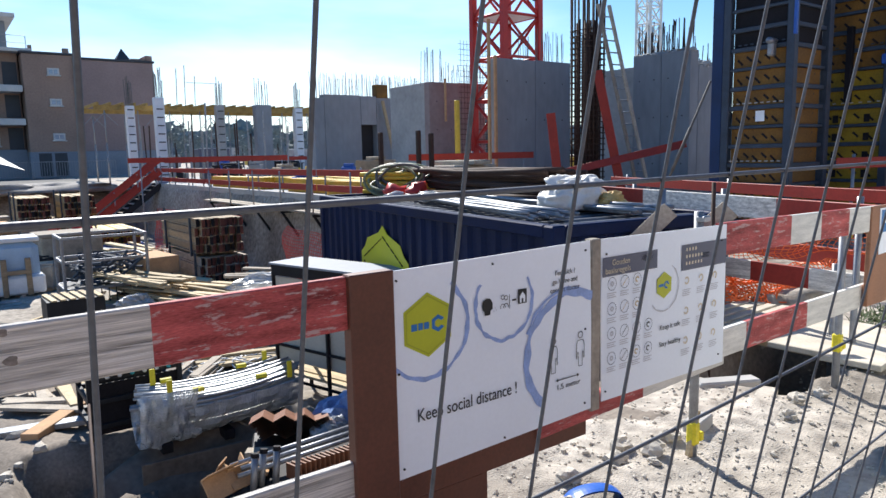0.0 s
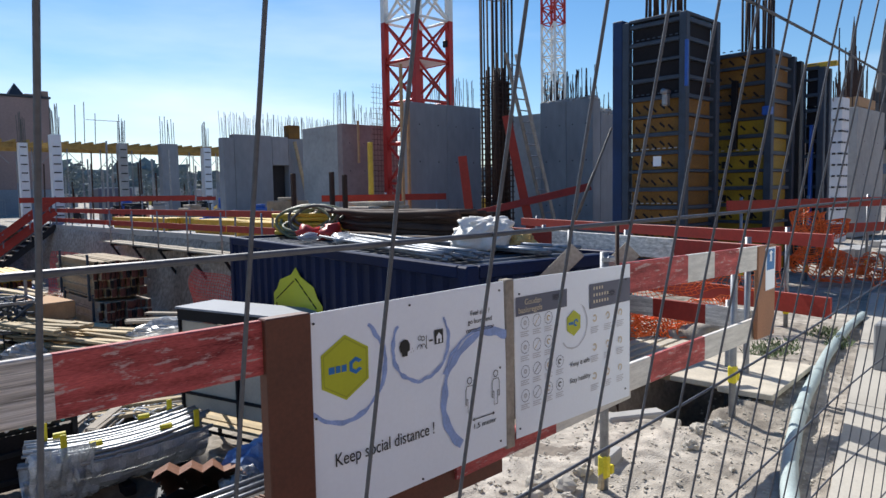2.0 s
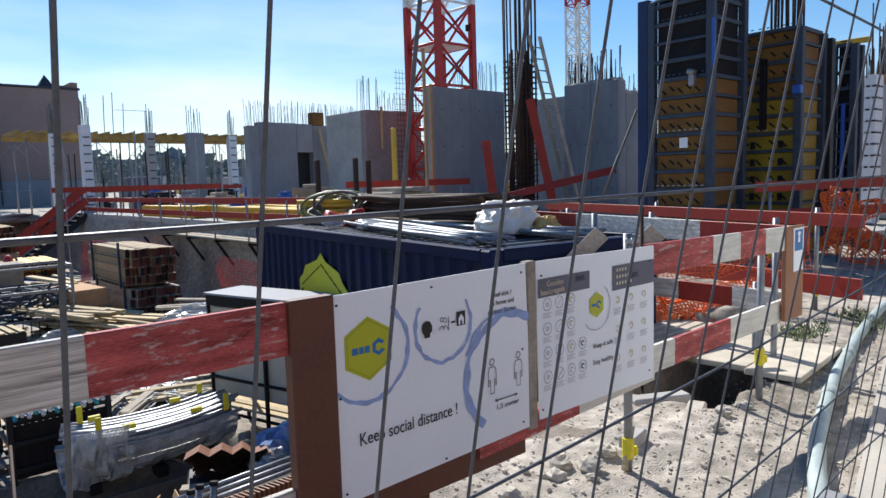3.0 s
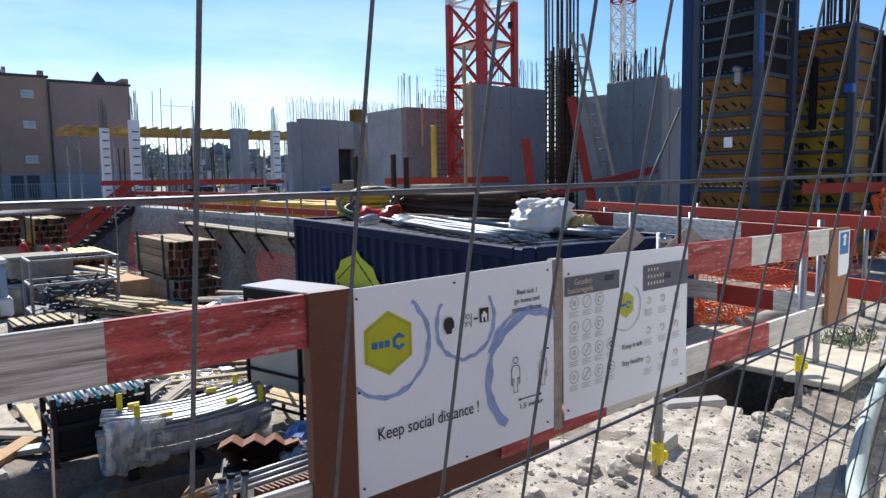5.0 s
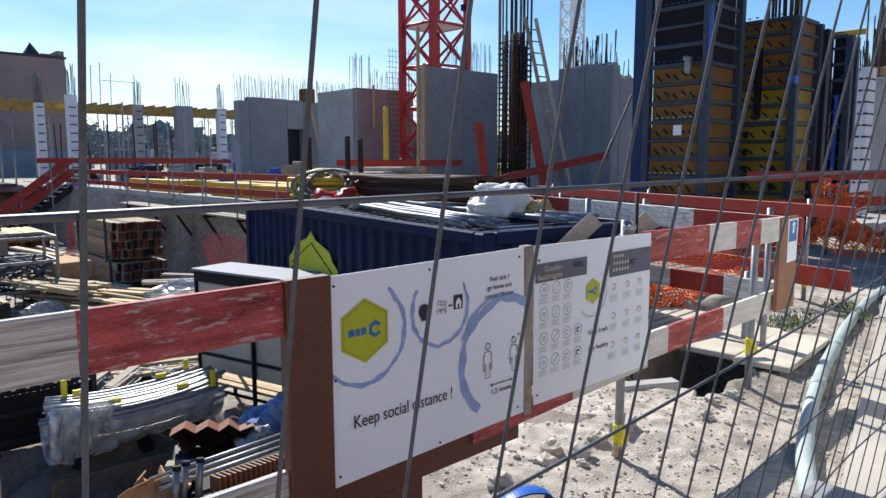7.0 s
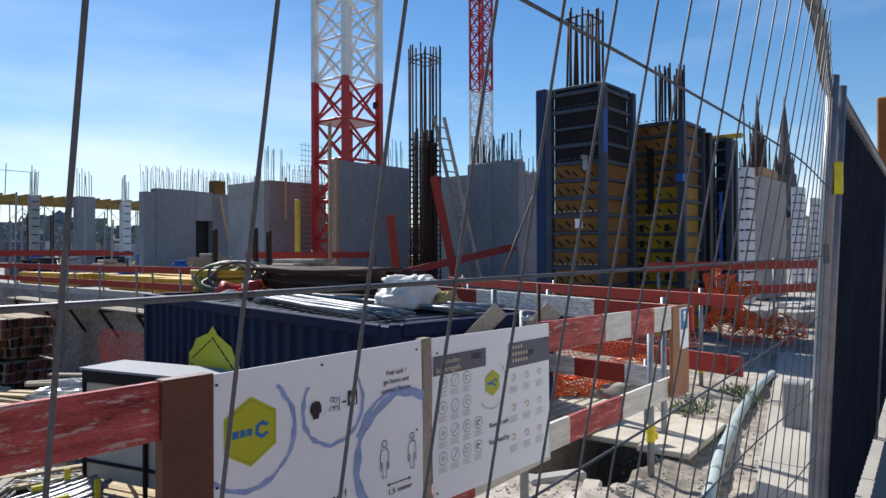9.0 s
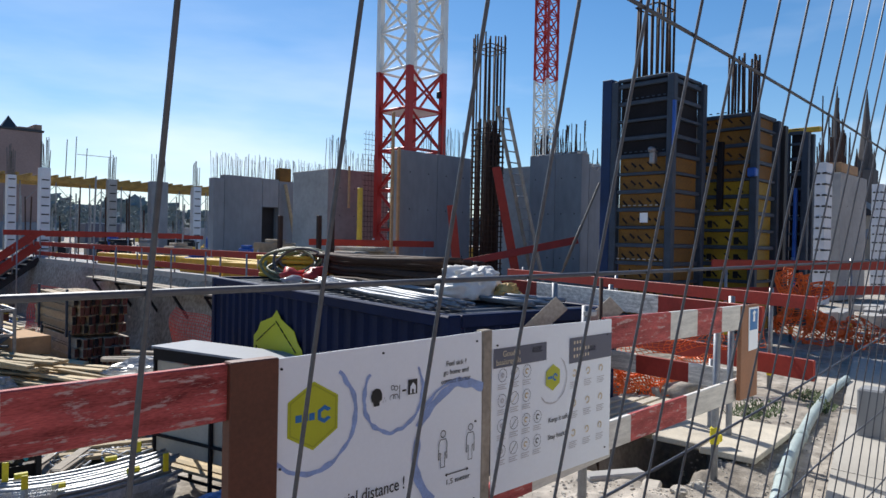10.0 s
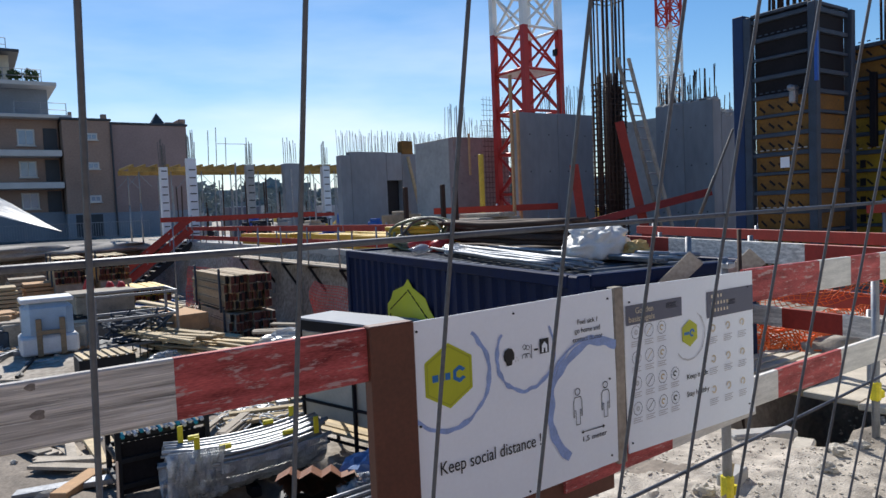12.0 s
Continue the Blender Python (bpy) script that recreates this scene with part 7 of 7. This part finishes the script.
for i in range(10):
    x, y = rn.uniform(1.0, 4.2), rn.uniform(9.8, 13.5)
    plank_pile(x, y, ground_z(x, y), 4, 1.6, rn.uniform(0, 180), 900 + i, LUMBERGREY if i % 2 else LUMBER, "few loose battens on the pit floor", 0.5, 0.1)

# dark and grey building material standing about on the slab
rn = random.Random(4242)
for i in range(90):
    x, y = rn.uniform(9.2, 30.0), rn.uniform(12.5, 40.0)
    if 12.4 < x < 20 and 12.4 < y < 26.3:
        continue
    a, b, c = rn.uniform(0.3, 1.8), rn.uniform(0.2, 0.9), rn.uniform(0.2, 0.9)
    solid("material_crate", Shape().box((x, y, SLAB + c / 2 + 0.03), (a, b, c), rz=rn.uniform(0, 180), bev=0.03).box((x, y, SLAB + c + 0.08), (a * 0.8, b * 0.7, 0.1), rz=rn.uniform(0, 180), bev=0.02), (STEEL, DARKSTEEL, LUMBERGREY, YELLOW, CONC, BLUE, REDFAR)[i % 7], "small pile of building material on the slab", "building material", group="material on the slab")
for i in range(40):
    x, y = rn.uniform(9.0, 20.0), rn.uniform(27.0, 44.0)
    solid("steel_prop", Shape().tube([(x, y, SLAB), (x + rn.uniform(-0.1, 0.1), y, SLAB + rn.uniform(2.0, 3.4))], 0.035, 6), TUBE if i % 3 else REBAR, "thin steel prop standing on the slab", "prop", group="steel props on the slab")

# ---- crowd barriers, buildings and distance ----
for k in range(10):
    x0 = -13.5 + 2.4 * k
    cb = thing("crowd_barrier", (x0 + 1.15, 50.0, SLAB), "grey steel crowd barrier before the building", "barrier", group="crowd barriers")
    part("frame", Shape().tube([(x0, 50, SLAB), (x0, 50, SLAB + 1.1), (x0 + 2.3, 50, SLAB + 1.1), (x0 + 2.3, 50, SLAB)], 0.025, 6).tube([(x0, 50, SLAB + 0.2), (x0 + 2.3, 50, SLAB + 0.2)], 0.02, 6), TUBE, cb)
    inf = Shape()
    for i in range(1, 16):
        inf.tube([(x0 + 2.3 * i / 16, 50, SLAB + 0.2), (x0 + 2.3 * i / 16, 50, SLAB + 1.1)], 0.012, 4)
    part("bars", inf, TUBE, cb)


def window(parent, x, y, z, w_, h_, shutter=True):
    f = part("window", Shape().box((x, y - 0.03, z), (w_ + 0.16, 0.1, h_ + 0.16), bev=0.02), RENDERW, parent)
    part("pane", Shape().box((x - w_ / 4, y - 0.06, z), (w_ / 2 - 0.05, 0.08, h_ - 0.06)), GLASS, f)
    part("pane", Shape().box((x + w_ / 4, y - 0.06, z), (w_ / 2 - 0.05, 0.08, h_ - 0.06)), GLASS, f)
    part("sill", Shape().box((x, y - 0.12, z - h_ / 2 - 0.1), (w_ + 0.3, 0.25, 0.07), bev=0.01), RENDERW, f)


BY = 57.5
b1 = thing("apartment_building", (11.4, BY + 5, SLAB), "brown brick apartment building with small windows", "building")
part("wall", Shape().box((8.0, BY + 5, 4.75), (3.2, 10, 8.7), bev=0.03), BRICK, b1, "brown brick wall")
part("wall", Shape().box((12.4, BY + 5.1, 4.65), (5.6, 9.8, 8.5), bev=0.03), BRICK2, b1, "plain pinkish brick gable")
part("plinth", Shape().box((10.8, BY + 4.97, 1.3), (8.9, 10.0, 1.9), bev=0.02), PLINTH, b1, "blue grey plinth")
part("roof_edge", Shape().box((12.4, BY + 5.1, 8.98), (5.8, 10, 0.16), bev=0.02), SLATEROOF, b1)
part("roof_edge", Shape().box((8.0, BY + 5, 9.18), (3.4, 10.2, 0.16), bev=0.02), SLATEROOF, b1)
part("parapet", Shape().box((15.0, BY + 2, 9.25), (0.5, 3, 0.5), bev=0.02).box((14.3, BY + 2, 9.1), (1.2, 3, 0.25), bev=0.02), BRICK, b1)
part("chimney", Shape().box((9.5, BY + 2, 9.5), (0.4, 0.4, 0.7), bev=0.02), BRICK, b1)
part("chimney", Shape().box((7.2, BY + 2, 9.6), (0.25, 0.25, 0.7), bev=0.02), BRICK, b1)
part("turret", Shape().add([(12.7, BY + 1.3, 8.9), (14.1, BY + 1.3, 8.9), (14.1, BY + 2.7, 8.9), (12.7, BY + 2.7, 8.9), (13.4, BY + 2, 10.15)], [(0, 1, 4), (1, 2, 4), (2, 3, 4), (3, 0, 4), (3, 2, 1, 0)]), SLATEROOF, b1, "pointed slate turret")
for z in (7.9, 5.75, 3.3):
    window(b1, 8.3, BY, z, 0.62, 0.36)
for x in (7.3, 8.3):
    part("garage_door", Shape().box((x, BY - 0.02, 1.3), (0.8, 0.08, 1.7), bev=0.01), SLATEROOF, b1)
part("downpipe", Shape().tube([(9.65, BY - 0.1, SLAB), (9.65, BY - 0.1, 8.9)], 0.07, 8), SLATEROOF, b1)
b2 = thing("apartment_building", (-6.5, BY + 5, SLAB), "brick apartment building with white balconies and stepped roof terraces", "building")
part("wall", Shape().box((-7.5, BY + 6.4, 4.85), (27.6, 10, 8.9), bev=0.03), BRICK, b2, "brown brick wall")
part("wall", Shape().box((-8.0, BY + 8, 10.6), (28, 8, 2.6), bev=0.03), PLINTH, b2, "set back grey storey")
part("wall", Shape().box((-10.0, BY + 9.5, 13.3), (27.5, 7, 2.8), bev=0.03), BEIGE, b2, "set back beige storey")
part("roof_edge", Shape().box((-9.9, BY + 9, 14.8), (28.6, 9, 0.22), bev=0.03), SLATEROOF, b2)
part("roof_edge", Shape().box((-8.2, BY + 7.2, 12.0), (29.4, 10, 0.3), bev=0.03), RENDERW, b2, "pale terrace edge")
part("roof_edge", Shape().box((-7.2, BY + 5.8, 9.35), (28.6, 11, 0.25), bev=0.03), RENDERW, b2, "pale terrace edge")
part("plinth", Shape().box((-7.5, BY + 6.3, 1.4), (27.7, 10.0, 2.1), bev=0.02), PLINTH, b2, "blue grey ground floor")
for z in (6.65, 4.35):
    part("balcony", Shape().box((-7.2, BY + 0.6, z), (27.0, 1.6, 0.45), bev=0.03), RENDERW, b2, "pale balcony band")
for z in (7.9, 5.6, 3.3):
    for k in range(9):
        window(b2, 4.2 - 2.55 * k, BY + 1.4, z, 0.95, 1.05)
    # no recess is cut: a dark plate paints the loggia's shade
    part("loggia", Shape().box((5.75, BY + 1.38, z - 0.1), (0.9, 0.12, 1.6), bev=0.01), SLATEROOF, b2, "dark plate for the shade in a loggia recess")
for x0, x1, y, z in ((3.6, 6.9, BY + 1.2, 9.5), (-3, 5.6, BY + 3.0, 12.2), (-5, 3.6, BY + 5.5, 14.95)):
    rl = Shape()
    n = max(2, int((x1 - x0) / 1.2))
    for k in range(n + 1):
        rl.tube([(x0 + (x1 - x0) * k / n, y, z), (x0 + (x1 - x0) * k / n, y, z + 0.95)], 0.03, 5)
    for dz in (0.45, 0.95):
        rl.tube([(x0, y, z + dz), (x1, y, z + dz)], 0.025, 5)
    part("railing", rl, TUBE, b2, "thin terrace railing")
for k, (x, y, z, s) in enumerate(((5.0, BY + 3.6, 12.35, 1.0), (3.9, BY + 3.5, 12.3, 0.8), (2.6, BY + 3.6, 12.3, 0.9))):
    sh = Shape()
    rr = random.Random(500 + k)
    for i in range(260):
        d = Vector((rr.gauss(0, 1), rr.gauss(0, 1), rr.gauss(0, 0.7))).normalized() * s * rr.random() ** 0.4 * 0.6
        c = Vector((x, y, z + 0.4)) + d
        e, g = Vector((rr.uniform(-1, 1), rr.uniform(-1, 1), rr.uniform(-1, 1))).normalized() * 0.12, Vector((rr.uniform(-1, 1), rr.uniform(-1, 1), rr.uniform(-1, 1))).normalized() * 0.1
        sh.add([c - e, c + g, c + e, c - g], [(0, 1, 2, 3)])
    solid("terrace_shrub", sh, LEAF, "green shrub on the roof terrace", "shrub", group="terrace shrubs")


def far_tree(x, y, h, seed, material):
    rr = random.Random(seed)
    t = thing("tree", (x, y, SLAB - 0.4), "distant broadleaf tree behind the site", "tree", group="distant trees")
    part("trunk", Shape().tube([(x, y, SLAB - 0.5), (x + 0.1, y, h * 0.35), (x, y, h * 0.7)], [h * 0.03, h * 0.022, h * 0.01], 7), REBAR, t)
    sh = Shape()
    for i in range(420):
        k = rr.randrange(6)
        cc = Vector((x + math.cos(k * 2.1 + seed) * h * 0.17, y + math.sin(k * 2.1 + seed) * h * 0.17, h * (0.42 + 0.09 * k)))
        c = cc + Vector((rr.gauss(0, 1), rr.gauss(0, 1), rr.gauss(0, 0.8))) * h * 0.085
        e = Vector((rr.uniform(-1, 1), rr.uniform(-1, 1), rr.uniform(-1, 1))).normalized() * h * 0.035
        g = Vector((rr.uniform(-1, 1), rr.uniform(-1, 1), rr.uniform(-1, 1))).normalized() * h * 0.03
        sh.add([c - e, c + g, c + e, c - g], [(0, 1, 2, 3)])
    part("crown", sh, material, t)


for i, (x, y, h) in enumerate(((26, 92, 7.5), (29, 95, 6.5), (33, 98, 8.0), (37, 96, 6.0), (42, 97, 7.0), (22, 88, 5.5), (47, 99, 6.5), (31, 82, 5.0), (55, 104, 7), (62, 100, 6))):
    far_tree(x, y, h * 0.8, i + 1, HAZELEAF)
woods = Shape()
rn = random.Random(77)
for i in range(1500):
    a = radians(rn.uniform(2, 100))
    d = rn.uniform(260, 420)
    c = Vector((d * math.cos(a), d * math.sin(a), rn.uniform(0, 13 + 6 * noise.noise((a * 6, 0, 0)))))
    s = rn.uniform(3, 7)
    for k in range(3):
        e = Vector((rn.uniform(-1, 1), rn.uniform(-1, 1), rn.uniform(-0.6, 0.6))).normalized() * s
        g = Vector((rn.uniform(-1, 1), rn.uniform(-1, 1), rn.uniform(-0.4, 1))).normalized() * s * 0.7
        woods.add([c - e, c + g, c + e, c - g], [(0, 1, 2, 3)])
solid("far_woods", woods, HAZELEAF, "distant wooded edge of the town", "woods", kind="stuff")
hill = Shape()
N = 90
hv = []
for k in range(N + 1):
    a = radians(-10 + 125 * k / N)
    h = 58 + 14 * noise.noise((k * 0.08, 0.3, 0)) + 4 * noise.noise((k * 0.5, 1, 0))
    hv += [(1500 * math.cos(a), 1500 * math.sin(a), -5), (1500 * math.cos(a), 1500 * math.sin(a), h), (1750 * math.cos(a), 1750 * math.sin(a), -5)]
hf = []
for k in range(N):
    hf += [(3 * k, 3 * k + 3, 3 * k + 4, 3 * k + 1), (3 * k + 1, 3 * k + 4, 3 * k + 5, 3 * k + 2)]
hill.add(hv, hf)
tagged(new("backdrop", hill.mesh("backdrop", HAZEHILL)), "hills on the horizon with air haze put into their blue colour", "hills", kind="structure")
rn = random.Random(5)
for i in range(26):
    x, y = rn.uniform(16, 60), rn.uniform(62, 120)
    s = rn.uniform(1.5, 5)
    t = solid("site_cabin", Shape().box((x, y, SLAB + s * 0.3), (s, 2.4, s * 0.6), bev=0.05).box((x, y - 1.21, SLAB + s * 0.33), (s * 0.6, 0.05, s * 0.2)), [FARHOUSE, RENDERW, SLATE, YELLOW][i % 4], "distant low site cabin or vehicle", "cabin", group="distant cabins")
# twin church spires
for x, y, h in ((145.0, 41.2, 32.6), (146.2, 36.5, 31.5)):
    t = thing("church_spire", (x, y, 0), "dark pointed stone church spire in the distance", "church")
    part("tower", Shape().box((x, y, 8), (3.6, 3.6, 17), bev=0.2), SPIRE, t)
    part("spire", Shape().tube([(x, y, 16.4), (x, y, 21), (x, y, 27), (x, y, h)], [1.5, 1.05, 0.5, 0.05], 8), SPIRE, t)
    for a in range(4):
        px, py = x + 1.6 * math.cos(radians(45 + 90 * a)), y + 1.6 * math.sin(radians(45 + 90 * a))
        part("pinnacle", Shape().tube([(px, py, 15), (px, py, 17.5), (px, py, 20.5)], [0.4, 0.4, 0.03], 6), SPIRE, t)
rn = random.Random(15)
for i in range(9):
    x, y = 60 + 9 * i, 18 + 2.2 * i + rn.uniform(-3, 3)
    t = thing("town_house", (x, y, 0), "distant brick town house with a slate roof", "house", group="distant houses")
    h = rn.uniform(5, 8)
    part("wall", Shape().box((x, y, h / 2), (7, 7, h), bev=0.05), [BRICK, BRICK2, BEIGE][i % 3], t)
    part("roof", Shape().add([(x - 3.7, y - 3.7, h), (x + 3.7, y - 3.7, h), (x + 3.7, y + 3.7, h), (x - 3.7, y + 3.7, h), (x - 3.7, y, h + 2.6), (x + 3.7, y, h + 2.6)], [(0, 1, 5, 4), (2, 3, 4, 5), (0, 4, 3), (1, 2, 5), (3, 2, 1, 0)]), SLATEROOF, t)
    for k in range(3):
        part("window", Shape().box((x - 3.52, y - 2.2 + 2.2 * k, h * 0.6), (0.08, 0.9, 1.3)), GLASS, t)
